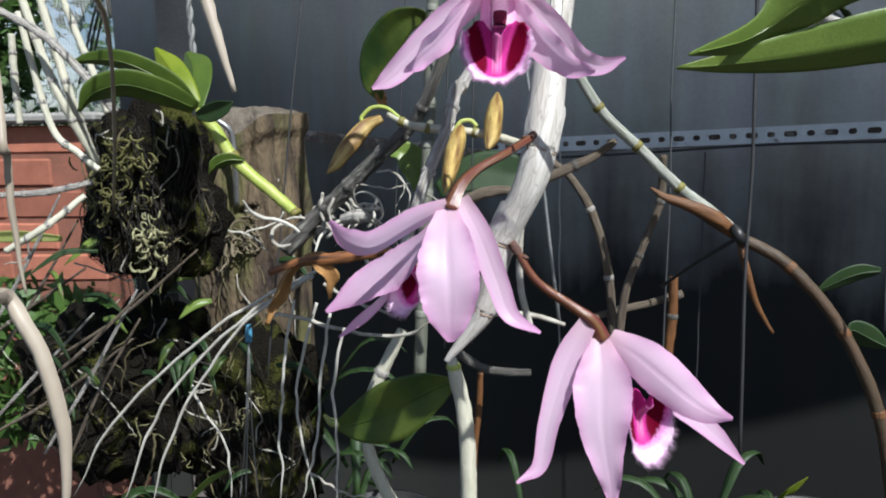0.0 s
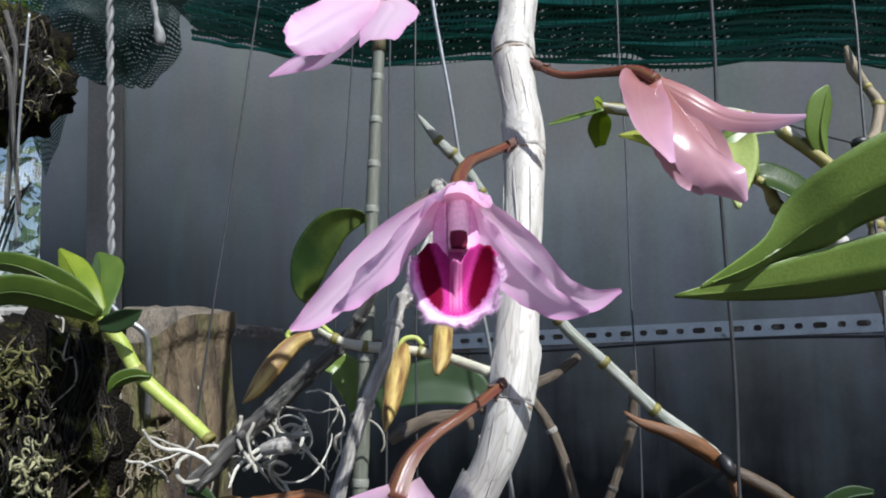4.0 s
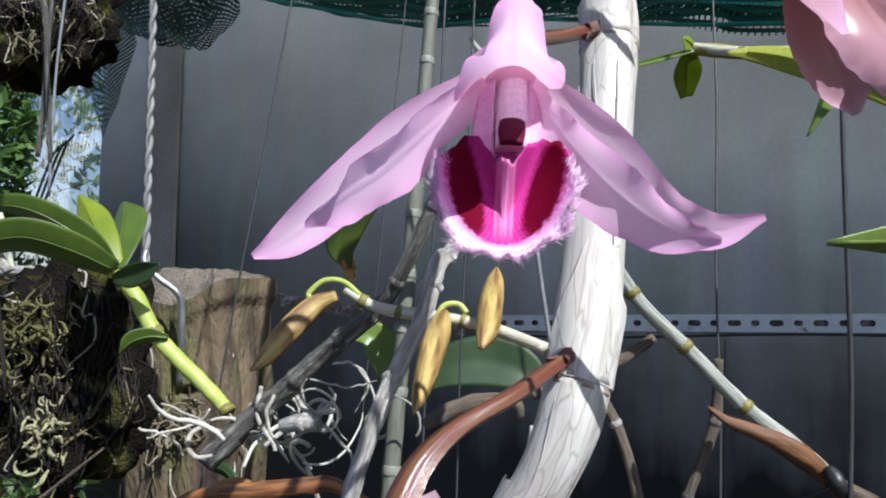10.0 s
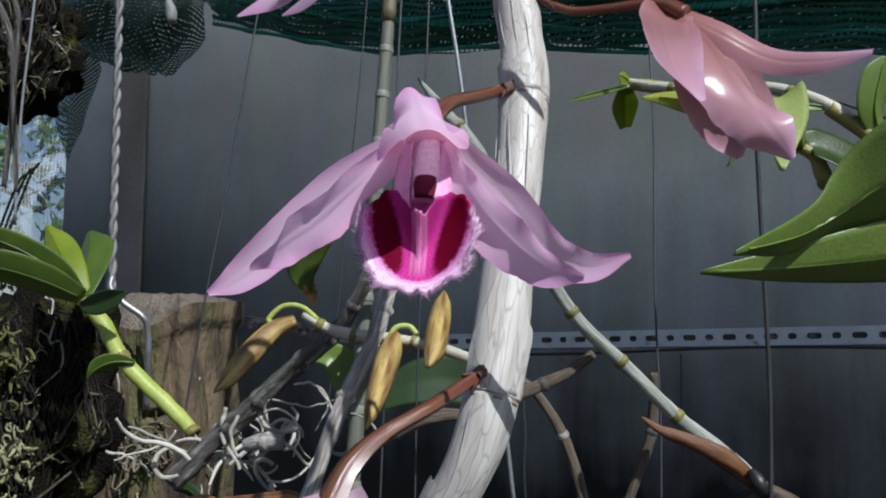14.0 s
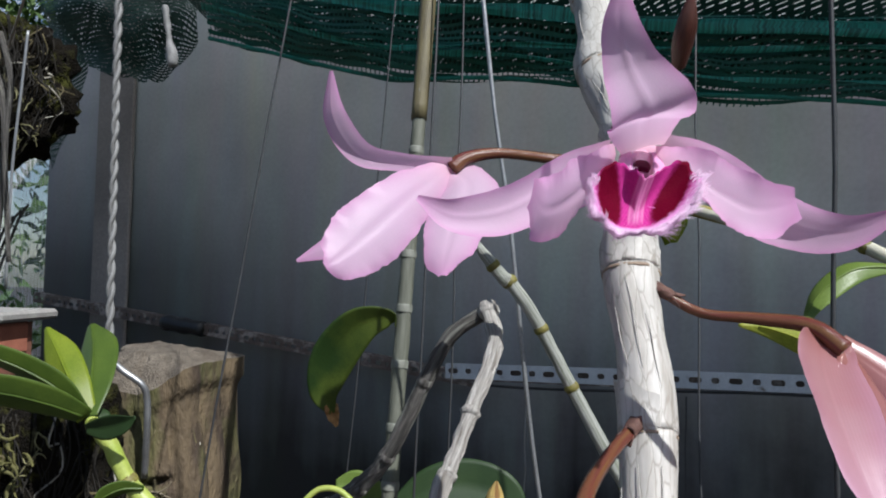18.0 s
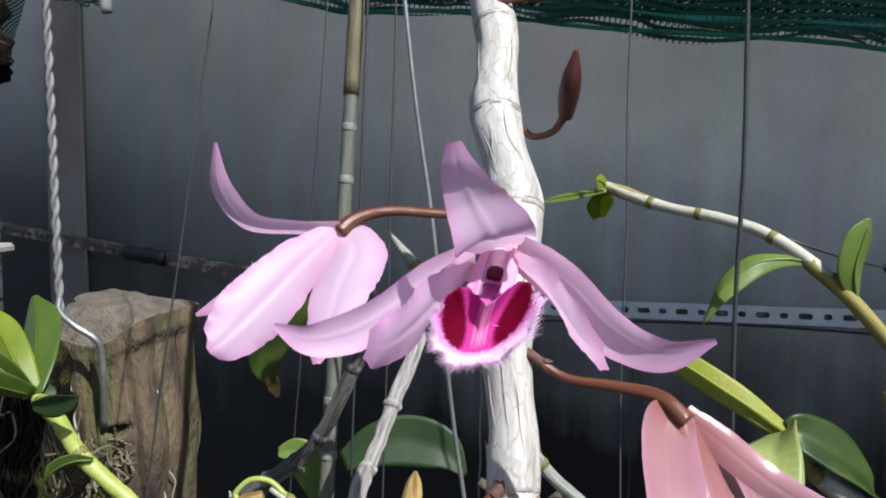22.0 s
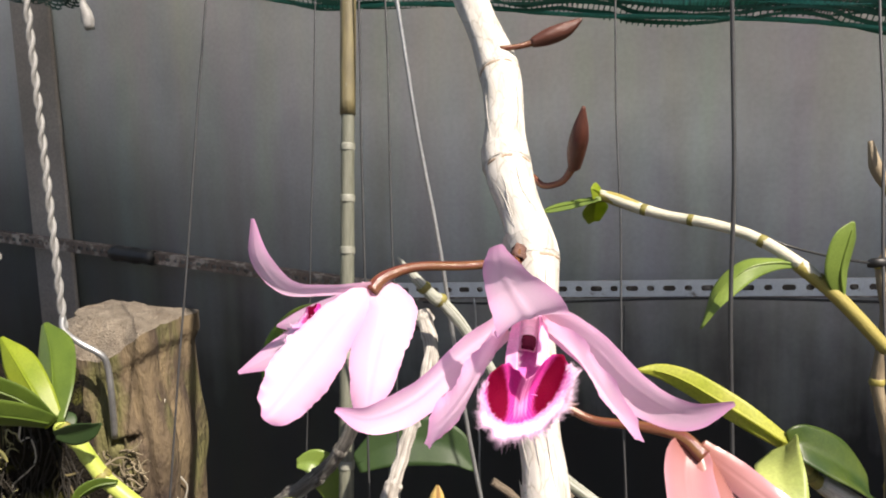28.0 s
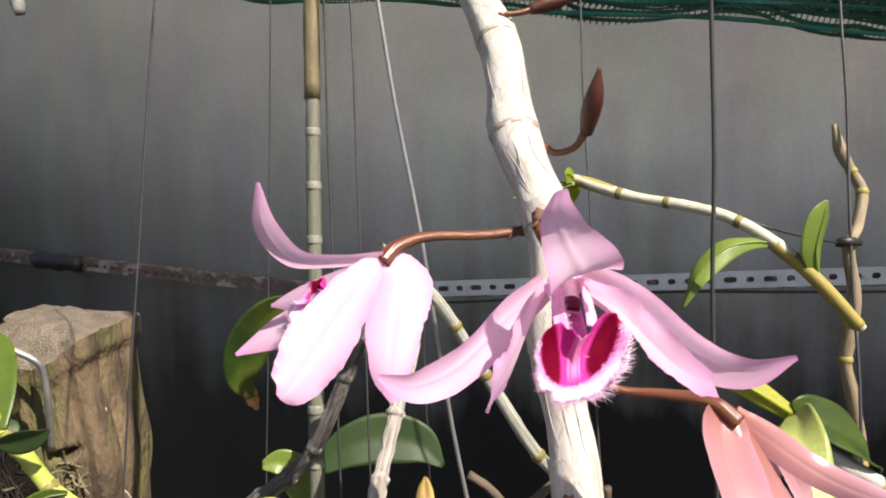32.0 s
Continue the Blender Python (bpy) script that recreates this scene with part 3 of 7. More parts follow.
def part(name, mesh, material, parent, label=""):
    """One mesh, built at its place in the world, as a part of a thing or of a part."""
    if not mesh.materials:
        mesh.materials.append(material)
    ob = new(name, mesh)
    ob.parent = parent
    if parent.type == "EMPTY":
        ob.matrix_parent_inverse = Matrix.Translation(-Vector(parent.location))
    return tagged(ob, label)


def solo(name, mesh, material, label, category, group="", kind=""):
    """A thing of one mesh, with its origin at its middle."""
    co = np.zeros(len(mesh.vertices) * 3)
    mesh.vertices.foreach_get("co", co)
    co = co.reshape(-1, 3)
    mid = co.mean(0)
    mesh.vertices.foreach_set("co", (co - mid).ravel())
    mesh.update()
    mesh.materials.append(material)
    ob = new(name, mesh)
    ob.location = mid
    return tagged(ob, label, category, group, kind)


def box_data(lo, hi, turn=None, origin=(0, 0, 0), bevel=0.0):
    bm = bmesh.new()
    bmesh.ops.create_cube(bm, size=1.0)
    for v in bm.verts:
        v.co = Vector([lo[i] + (v.co[i] + 0.5) * (hi[i] - lo[i]) for i in range(3)])
    if bevel:
        bmesh.ops.bevel(bm, geom=list(bm.edges), offset=bevel, segments=1, affect="EDGES")
    if turn is not None:
        bmesh.ops.transform(bm, matrix=turn, verts=bm.verts)
    me = bpy.data.meshes.new("box")
    bm.to_mesh(me)
    bm.free()
    return me


# ---- the wall, the ground and what hangs along the wall ----
WALL_TURN = math.atan(-0.42)
ALONG = vec((math.cos(WALL_TURN), math.sin(WALL_TURN), 0.0))
OUT = vec((math.sin(WALL_TURN), -math.cos(WALL_TURN), 0.0))
WALL_AT = Matrix.Translation((0, 1.5, 0)) @ Matrix.Rotation(WALL_TURN, 4, "Z")


def on_wall(s, out, z):
    return tuple(vec((0, 1.5, z)) + ALONG * s + OUT * out)


def setting(name, mesh, material, label, category, matrix=None):
    mesh.materials.append(material)
    ob = new(name, mesh)
    if matrix is not None:
        ob.matrix_world = matrix
    return tagged(ob, label, category, kind="structure")


WALL_LEFT = -1.1510
setting("wall_back", box_data((WALL_LEFT, 0.0, 0.0), (3.2, 0.09, 2.6)), WALL, "grey cement-sheet wall, black mould stains low down, shade painted in towards its foot", "wall", WALL_AT)
PIL_A, PIL_B = -0.9734, -0.8556
setting("wall_pilaster", box_data((PIL_A, -0.012, 0.0), (PIL_B, -0.001, 2.6), bevel=0.003), PILASTER, "brown-stained vertical band of the wall", "wall", WALL_AT)
ground = box_data((-60, -60, -0.3), (60, 60, 0.0))
setting("ground", ground, SOIL, "dark bare garden soil", "ground")

# slotted steel angle along the wall, white paint, real slots
strip = thing("slotted_angle_bar", on_wall(0.4, 0.11, 1.15), "white-painted slotted steel angle bar fixed along the wall", "shelf bar")


def slotted_face(length, height, pitch):
    """A band with a row of long and short slots cut through it."""
    verts, faces = [], []

    def quad(x0, x1, z0, z1):
        o = len(verts)
        for y in (0.0, 0.002):
            verts.extend([(x0, y, z0), (x1, y, z0), (x1, y, z1), (x0, y, z1)])
        faces.extend([(o, o + 1, o + 2, o + 3), (o + 7, o + 6, o + 5, o + 4), (o, o + 4, o + 5, o + 1), (o + 2, o + 6, o + 7, o + 3), (o + 1, o + 5, o + 6, o + 2), (o, o + 3, o + 7, o + 4)])

    x, k = 0.0, 0
    lo, hi = height * 0.33, height * 0.67
    quad(0, length, 0, lo)
    quad(0, length, hi, height)
    while x < length:
        slot = pitch * (0.40 if k % 2 else 0.66)
        a, b = x + (pitch - slot) / 2, min(x + (pitch + slot) / 2, length)
        quad(x, a, lo, hi)
        quad(b, x + pitch, lo, hi)
        c = (hi - lo) * 0.28
        for p, q, z, w in ((a, a + c, lo, lo), (b - c, b, lo, lo), (a, a + c, hi, hi), (b - c, b, hi, hi)):
            corner = p if p == a else q
            o = len(verts)
            for y in (0.0, 0.002):
                verts.extend([(corner, y, z), ((q if p == a else p), y, z), (corner, y, z + (c if z == lo else -c))])
            faces.extend([(o, o + 1, o + 2), (o + 5, o + 4, o + 3), (o + 1, o + 4, o + 5, o + 2)])
        x += pitch
        k += 1
    return verts, faces


def strip_at(s):
    x = s
    return vec((x, 1.336 - 0.446 * x, 1.132 + 0.040 * x))


A0, A1 = strip_at(-0.02), strip_at(1.25)
S_DIR = (A1 - A0) / np.linalg.norm(A1 - A0)
S_TURN = Matrix.Translation(tuple(A0)) @ Vector(S_DIR).to_track_quat("X", "Z").to_matrix().to_4x4()
v, f = slotted_face(1.35, 0.026, 0.0285)
front = make("front_face", [S_TURN @ Vector((a, b, c - 0.008)) for a, b, c in v], f, smooth=False)
part("front_face", front, STEEL_WHITE, strip)
v, f = slotted_face(1.35, 0.024, 0.028)
under = make("lower_face", [S_TURN @ Vector((a, c + 0.001, -0.0085 - b)) for a, b, c in v], f, smooth=False)
part("lower_face", under, STEEL_RUST, strip)
# dark strip added behind the slots to make them look shaded
inner = box_data((0.0, 0.009, -0.007), (1.35, 0.011, 0.017))
inner.transform(S_TURN)
part("inner_flange", inner, STEEL_RUST, strip, "dark strip added behind the slots for the shade inside")
solo("cable", tube("cable", [A0 + S_DIR * q + vec((0, -0.004, -0.014 - 0.004 * math.sin(q * 9))) for q in np.linspace(0.05, 1.3, 12)], 0.0022, seg=6, count=50), BLACK, "thin black cable running under the slotted bar", "cable")
bar_pts = [(x, 1.46 - 0.401 * x, 1.11 - 0.113 * x) for x in (-1.05, -0.7, -0.35, -0.0)]
rbar = thing("rusty_bar", bar_pts[1], "rusty perforated steel bar along the wall", "shelf bar")
v, f = slotted_face(1.20, 0.024, 0.020)
b0, b1 = vec(bar_pts[0]), vec(bar_pts[-1])
R_TURN = Matrix.Translation(tuple(b0)) @ Vector((b1 - b0) / np.linalg.norm(b1 - b0)).to_track_quat("X", "Z").to_matrix().to_4x4()
part("bar", make("bar", [R_TURN @ Vector((a, b, c - 0.012)) for a, b, c in v], f, smooth=False), STEEL_RUST, rbar)
part("flange", make("flange", [R_TURN @ Vector((a, c + 0.001, 0.0125 - b)) for a, b, c in slotted_face(1.20, 0.022, 0.020)[0]], slotted_face(1.20, 0.022, 0.020)[1], smooth=False), STEEL_RUST, rbar)
wrap_at = b0 + (b1 - b0) * 0.42
part("tape_wrap", make("wrap", *tube_data([wrap_at - (b1 - b0) * 0.05, wrap_at + (b1 - b0) * 0.05], [0.017], seg=8, count=10, rough=0.3)), BLACK, rbar, "black tape wound round the bar")


# ---- shade cloth ----
def drape(name, top, low, nu, nv, bulge, seed, folds):
    """Hanging cloth between an upper and a lower line, with soft folds."""
    a, b = glide(top, nu), glide(low, nu)
    verts, uvs = [], []
    length = np.r_[0, np.cumsum(np.linalg.norm(np.diff(b, axis=0), axis=1))]
    for j in range(nv + 1):
        q = j / nv
        for i in range(nu + 1):
            p = a[i] * (1 - q) + b[i] * q
            g = noise.noise(Vector((i / nu * folds + seed, q * 3.0, seed))) * bulge
            p = p + vec((0.2 * g, -g - bulge * math.sin(q * math.pi) * 0.6, 0.55 * noise.noise(Vector((i / nu * folds * 1.3, q * 2 + 5, seed))) * bulge))
            verts.append(p)
            uvs.append((length[i], q * float(np.linalg.norm(a[i] - b[i]))))
    w = nu + 1
    return make(name, verts, [(j * w + i, j * w + i + 1, (j + 1) * w + i + 1, (j + 1) * w + i) for j in range(nv) for i in range(nu)], uvs)


def net_low(x):
    return vec((x, 1.127 - 0.292 * x, 1.59 - 0.138 * x))


net = thing("shade_net", (0.2, 0.9, 1.6), "dark green knitted shade net hanging in folds above the wall", "shade net")
low_line = [net_low(x) + vec((0, 0, dz)) for x, dz in ((-0.42, 0.03), (-0.3, 0.012), (-0.12, -0.012), (0.05, 0.0), (0.25, -0.004), (0.5, 0.004), (0.8, -0.004), (1.9, 0.0))]
mid_line = [p + vec((0, -0.03, 0.10)) for p in low_line]
# upper edge out of view, drawn forward to keep sun off the wall
top_line = [vec((x, y, 2.30)) for x, y in ((-1.05, 0.99), (-0.60, 0.98), (-0.30, 0.90), (0.0, 0.50), (0.5, 0.34), (1.1, 0.14), (2.0, 0.08), (3.6, 0.08))]
part("front_fold", drape("front_fold", mid_line, low_line, 120, 14, 0.022, 3.0, 9.0), NET_GREEN, net)
part("back_fold", drape("back_fold", [p + vec((0, 0.03, 0.02)) for p in mid_line], [p + vec((0, 0.035, 0.022)) for p in low_line], 120, 12, 0.022, 7.0, 11.0), NET_GREEN, net)
part("canopy", drape("canopy", top_line, [p + vec((0, 0.05, 0.03)) for p in low_line], 80, 12, 0.03, 11.0, 7.0), NET_DENSE, net)
# extra layer added over the canopy to stop direct sun
part("shade_layer", drape("shade_layer", [p + vec((0, -0.02, 0.06)) for p in top_line], [p + vec((0, 0.09, 0.12)) for p in low_line], 80, 12, 0.03, 11.0, 7.0), ROOF_ADDED, net)
# unseen roof, added only to shade the wall
unseen_roof_back = [p + vec((0, 1.5 - 0.3 * p[0], 0.12)) for p in top_line]
part("roof", drape("roof", unseen_roof_back, top_line, 80, 12, 0.03, 15.0, 7.0), ROOF_ADDED, net)
for up, tall, seed in ((0.100, 0.020, 41.0), (0.052, 0.007, 43.0), (0.030, 0.005, 47.0)):
    part("ribbon", drape("ribbon", [p + vec((0, -0.030 - 0.2 * up, up + 0.012 * math.sin(4.1 * p[0] + seed))) for p in low_line], [p + vec((0, -0.034 - 0.2 * up, up - tall + 0.012 * math.sin(4.1 * p[0] + seed))) for p in low_line], 110, 4, 0.010, seed, 9.0), NET_RIB, net, "bright teal ribbed band of the net")
part("hem", make("hem", *tube_data([p + vec((0, -0.004, 0.003)) for p in low_line], [0.0035], seg=6, count=90, rough=0.4)), NET_HEM, net, "bright teal knitted hem")

# bunched end of the net, hanging lower beside the rope
bag_top = [(-0.8506, 1.5, 1.9221), (-0.7082, 1.46, 1.913), (-0.6172, 1.47, 1.9052), (-0.5327, 1.5, 1.895)]
bag_low = [(-0.8119, 1.5, 1.7252), (-0.7049, 1.46, 1.6822), (-0.6155, 1.47, 1.6765), (-0.5553, 1.5, 1.7589)]
bag = thing("net_bundle", (-0.6724, 1.48, 1.7656), "bunched dark green shade net with a drooping belly", "shade net")
part("outer_fold", drape("outer_fold", bag_top, bag_low, 50, 18, 0.05, 21.0, 4.0), NET_FINE, bag)
part("inner_fold", drape("inner_fold", [vec(p) + vec((0.0, 0.05, 0)) for p in bag_top], [vec(p) + vec((0.01, 0.05, 0.01)) for p in bag_low], 50, 14, 0.05, 25.0, 4.0), NET_FINE, bag)
tail_low = [(-0.8747, 1.62, 1.5108), (-0.8477, 1.62, 1.5878), (-0.8054, 1.62, 1.7303)]
tail_top = [(-0.931, 1.62, 1.7433), (-0.8972, 1.62, 1.8223), (-0.8481, 1.62, 1.8752)]
part("edge_fold", drape("edge_fold", tail_top, tail_low, 24, 12, 0.02, 29.0, 3.0), NET_FINE, bag)
solo("rope_end", make("rope_end", *tube_data([(-0.3216, 0.816, 1.5753), (-0.3157, 0.816, 1.5396), (-0.3102, 0.816, 1.5106)], [0.0030, 0.0034, 0.0030, 0.0060, 0.0050], seg=8, count=14, rough=0.5)), ROPE, "frayed knotted end of a pale cord under the net", "cord")


# ---- wires, rope and hook ----
def wire(name, x, y, dx, dy, lo, hi, r, material, label, bend=0.0, seed=0):
    pts = [(x + dx * (z - 1.2) + bend * math.sin(k * 2.1 + seed), y + dy * (z - 1.2), z) for k, z in enumerate(np.linspace(lo, hi, 13))]
    return solo(name, tube(name, pts, r, seg=6, count=32), material, label, "wire", group="hanging wires")


wire("hanging_wire", 0.1735, 0.41, 0.005, 0.03, 0.95, 1.75, 0.0013, WIRE, "dark hanger wire with slight kinks", 0.0010, 1)
wire("hanging_wire", 0.147, 0.525, 0.045, 0.198, 0.93, 1.72, 0.0008, WIRE, "thin dark hanger wire", 0.0009, 2)
wire("hanging_wire", -0.179, 0.583, 0.121, 0.095, 0.95, 1.75, 0.0008, WIRE, "thin dark slanting hanger wire", 0.0003, 3)
wire("hanging_wire", 0.032, 0.429, -0.129, 0.035, 1.04, 1.72, 0.0012, WIRE_PALE, "bright galvanised hanger wire", 0.0008, 4)
wire("hanging_wire", -0.032, 0.518, 0.021, 0.107, 1.0, 1.75, 0.0008, WIRE, "dark hanger wire beside the bamboo cane", 0.0003, 5)
wire("hanging_wire", -0.012, 0.535, 0.013, 0.124, 1.0, 1.75, 0.0007, WIRE, "thin grey hanger wire", 0.0005, 6)
wire("hanging_wire", -0.087, 0.639, 0.069, 0.060, 1.0, 1.75, 0.0006, WIRE, "very thin grey hanger wire", 0.0003, 7)
wire("hanging_wire", 0.266, 0.416, 0.133, 0.276, 1.05, 1.72, 0.0010, WIRE, "dark hanger wire tied to a cane", 0.0010, 8)
wire("hanging_wire", 0.3393, 1.163, 0.0, 0.0, 0.70, 1.128, 0.0013, WIRE, "thin dark cord hanging below the slotted bar", 0.0006, 9)
wire("hanging_wire", 0.112, 1.265, 0.0, 0.0, 0.70, 1.13, 0.0017, WIRE_PALE, "twisted pale cord hanging below the bar", 0.0012, 10)

rope = thing("rope", (-0.345, 0.775, 1.22), "grey two-strand twisted rope hanging to a wire hook", "rope")
for turn in (0.0, math.pi):
    pts = []
    for k in range(140):
        z = 1.212 + k * 0.0055
        a = turn + k * 0.85
        pts.append((-0.347 - 0.032 * (z - 1.2) + 0.0021 * math.cos(a), 0.7755 + 0.039 * (z - 1.2) + 0.0021 * math.sin(a), z))
    part("strand", tube("strand", pts, 0.0024, seg=6, count=420), ROPE, rope)
solo("wire_hook", tube("wire_hook", [(-0.347, 0.776, 1.225), (-0.346, 0.772, 1.212), (-0.3331, 0.775, 1.1973), (-0.3144, 0.778, 1.1833), (-0.3104, 0.782, 1.1691), (-0.3103, 0.785, 1.1383), (-0.317, 0.8, 1.0875)], 0.0033, seg=8, count=44), WIRE_PALE, "bent galvanised wire hook sunk into the log", "hook")

# ---- log post ----
LOG_X, LOG_Y, LOG_R = -0.3291, 0.87, 0.060
log = thing("log_post", (LOG_X, LOG_Y, 0.0), "weathered upright log with a cracked cut top and moss", "log")


def log_mesh():
    seg, rows = 72, 300
    verts, uvs = [], []
    for k in range(rows + 1):
        z = 0.0 + 1.0 * (k / rows)
        for j in range(seg):
            a = 2 * math.pi * j / seg
            r = LOG_R * (1.08 - 0.06 * z) * (1 + 0.15 * noise.noise(Vector((math.cos(a) * 1.3, math.sin(a) * 1.3, z * 2.0))) + 0.06 * noise.noise(Vector((math.cos(a) * 6, math.sin(a) * 6, z * 5.0))))
            r *= 1 - 0.13 * max(0.0, math.sin(a * 11 + 2 * math.sin(z * 7))) ** 8 + 0.02 * math.sin(a * 23 + 5 * math.sin(z * 9)) * noise.noise(Vector((a, z * 12, 2)))
            r *= 1.10 / (abs(math.cos(a + 0.25)) ** 3.4 + abs(math.sin(a + 0.25)) ** 3.4) ** (1 / 3.4) - 0.05
            r *= 1 + 0.12 * min(1.0, max(0.0, (z - 0.972) * 90)) * max(0.0, math.cos(a + 0.3))
            r *= 1 - 0.26 * math.exp(-(((a - 2 * math.pi + 1.244) / 0.17) ** 2 + ((z * 1.204 - 1.0885) / 0.0055) ** 2) ** 2)
            r *= 1 + 0.16 * math.exp(-((z * 1.204 - 1.065) / 0.05) ** 2) * max(0.0, math.cos(a + 0.5)) ** 2
            slant = 0.034 * min(1.0, max(0.0, -0.62 * math.cos(a) - 0.78 * math.sin(a) - 0.25) * 1.8)
            verts.append((LOG_X + r * math.cos(a), LOG_Y + r * math.sin(a), z * 1.204 + (0.008 * (-math.cos(a)) - slant + 0.006 * noise.noise(Vector((math.cos(a) * 1.5, math.sin(a) * 1.5, 9.0)))) * (k / rows) ** 12))
            uvs.append((j / seg, z))
    faces = [(k * seg + j, k * seg + (j + 1) % seg, (k + 1) * seg + (j + 1) % seg, (k + 1) * seg + j) for k in range(rows) for j in range(seg)]
    return make("trunk", verts, faces, uvs), verts[-seg:]


trunk_mesh, rim = log_mesh()
part("trunk", trunk_mesh, LOG, log)
rings = [rim]
for q in (0.96, 0.78, 0.56, 0.2):
    rings.append([(LOG_X + (p[0] - LOG_X) * q, LOG_Y + (p[1] - LOG_Y) * q, p[2] + (1.208 - p[2]) * min(1.0, (1 - q) / 0.45) + 0.006 * noise.noise(Vector((p[0] * 60 * q, p[1] * 60 * q, q * 4)))) for p in rim])
tv = [p for ring in rings for p in ring]
sg = len(rim)
tf = [(k * sg + j, k * sg + (j + 1) % sg, (k + 1) * sg + (j + 1) % sg, (k + 1) * sg + j) for k in range(4) for j in range(sg)] + [tuple(4 * sg + j for j in range(sg))]
part("cut_top", make("cut_top", tv, tf, [(0, 0)] * len(tv)), LOG_TOP, log, "grey cracked end grain")
for k in range(16):
    rng = np.random.RandomState(1500 + k)
    a0, z0, turn = rng.uniform(-2.6, -0.6), rng.uniform(1.00, 1.17), rng.uniform(-0.9, 0.9)
    pts = []
    for q in range(9):
        a = a0 + turn * q / 9 + 0.05 * math.sin(q * 1.9 + k)
        rr = LOG_R * 1.07 + 0.004 + 0.006 * rng.rand()
        pts.append((LOG_X + rr * math.cos(a), LOG_Y + rr * math.sin(a), z0 - q * 0.018))
    part("clinging_root", tube("clinging_root", pts, [0.0009, 0.0011, 0.0006], seg=5, count=30, rough=0.2, seed=k), ROOT_TAN if k % 3 else ROOT, log, "thin root clinging to the log")


# ---- orchids: shared builders ----
LIP_HALF = [(0.0, 0.24), (0.13, 0.21), (0.28, 0.07), (0.50, -0.035), (0.74, 0.01), (0.93, 0.16), (1.0, 0.36), (0.95, 0.58), (0.80, 0.76), (0.55, 0.90), (0.28, 0.965), (0.0, 0.98)]


def lip_mesh(origin, across, down, half, height, deep, hair, seed):
    """Heart-shaped lip cupped towards the viewer, with a raised middle, and the hairs of its margin."""
    o, x, dn = vec(origin), vec(across), vec(down)
    x = x / np.linalg.norm(x)
    dn = dn / np.linalg.norm(dn)
    fw = np.cross(dn, x)
    fw /= np.linalg.norm(fw)
    rng = np.random.RandomState(seed)
    n_half, rings = 40, 18
    edge = glide([(a, v, 0) for a, v in LIP_HALF], n_half)[:, :2]
    rim = np.vstack([edge, edge[-2:0:-1] * vec((-1, 1))])
    count = len(rim)

    def spot(i, s):
        """A place i steps round the margin (may be a fraction), s of the way out from the middle."""
        i0 = int(i) % count
        f = i - int(i)
        a, v = rim[i0] * (1 - f) + rim[(i0 + 1) % count] * f
        turn = 2 * math.pi * i / count
        out = 1 + (0.022 * math.sin(13 * turn + seed) + 0.045 * noise.noise(Vector((math.cos(turn) * 5, math.sin(turn) * 5, seed)))) * s ** 4
        a, v = a * s * out, 0.5 + (v - 0.5) * s * out
        lift = 0.30 + 0.70 * min(1.0, max(0.0, (1.0 - v) / 0.55))
        d = deep * (0.78 * s ** 2.4 * lift - 0.45 * (1 - s * s))
        d += 0.11 * deep * math.exp(-(a / 0.11) ** 2) * min(1.0, max(0.0, (0.72 - v) * 5))
        d += half * s ** 6 * (0.05 * math.sin(9 * turn + seed) + 0.03 * math.sin(23 * turn))
        d += 0.02 * half * noise.noise(Vector((a * 5, v * 5, seed)))
        return o + x * a * half + dn * v * height + fw * d, (0.5 + 0.5 * a, max(0.0, v))

    front, uvs = [], []
    for k in range(rings + 1):
        s = 0.03 + 0.97 * (k / rings) ** 0.85
        for i in range(count):
            p, q = spot(i, s)
            front.append(p)
            uvs.append(q)
    back = [p - fw * 0.0006 for p in front]
    c = len(front)
    faces = [tuple(range(count)), tuple(range(c + count - 1, c - 1, -1))]
    for k in range(rings):
        for i in range(count):
            a, b = k * count + i, k * count + (i + 1) % count
            faces.append((b, a, a + count, b + count))
            faces.append((c + a, c + b, c + b + count, c + a + count))
    for i in range(count):
        a, b = rings * count + i, rings * count + (i + 1) % count
        faces.append((a, c + a, c + b, b))
    body = make("lip", front + back, faces, uvs + uvs)
    hv, hf = [], []

    def hair_at(p, way, length, r):
        way = way / (np.linalg.norm(way) + 1e-9)
        s = np.cross(way, fw + 0.3 * x)
        s /= np.linalg.norm(s) + 1e-9
        b = np.cross(way, s)
        i = len(hv)
        for a in (0, 2.1, 4.2):
            hv.append(p + r * (math.cos(a) * s + math.sin(a) * b))
        hv.append(p + way * length)
        hf.extend([(i, i + 1, i + 3), (i + 1, i + 2, i + 3), (i + 2, i, i + 3)])

    for _ in range(hair):
        i = rng.uniform(0.09, 0.91) * count
        s = 1 - 0.09 * rng.rand() ** 2
        p, q = spot(i, s)
        if q[1] < 0.15:
            continue
        inner, _q = spot(i, s - 0.12)
        way = (p - inner) / (np.linalg.norm(p - inner) + 1e-9) + rng.normal(0, 0.26, 3) + fw * 0.3
        low = 0.30 + 0.80 * min(1.0, 1.3 * q[1])
        hair_at(p, way, half * low * rng.uniform(0.12, 0.34), 0.00009)
    for _ in range(hair):
        i, s = rng.uniform(0.12, 0.88) * count, rng.uniform(0.70, 1.0)
        p, q = spot(i, s)
        if q[1] < 0.34 or s < 0.94 - 0.30 * q[1]:
            continue
        hair_at(p, fw + 0.8 * (p - o - dn * height * 0.5) / half + rng.normal(0, 0.3, 3), half * rng.uniform(0.03, 0.08), 0.00006)
    fringe = make("fringe", hv, hf, [(0, 0)] * len(hv))
    return body, fringe


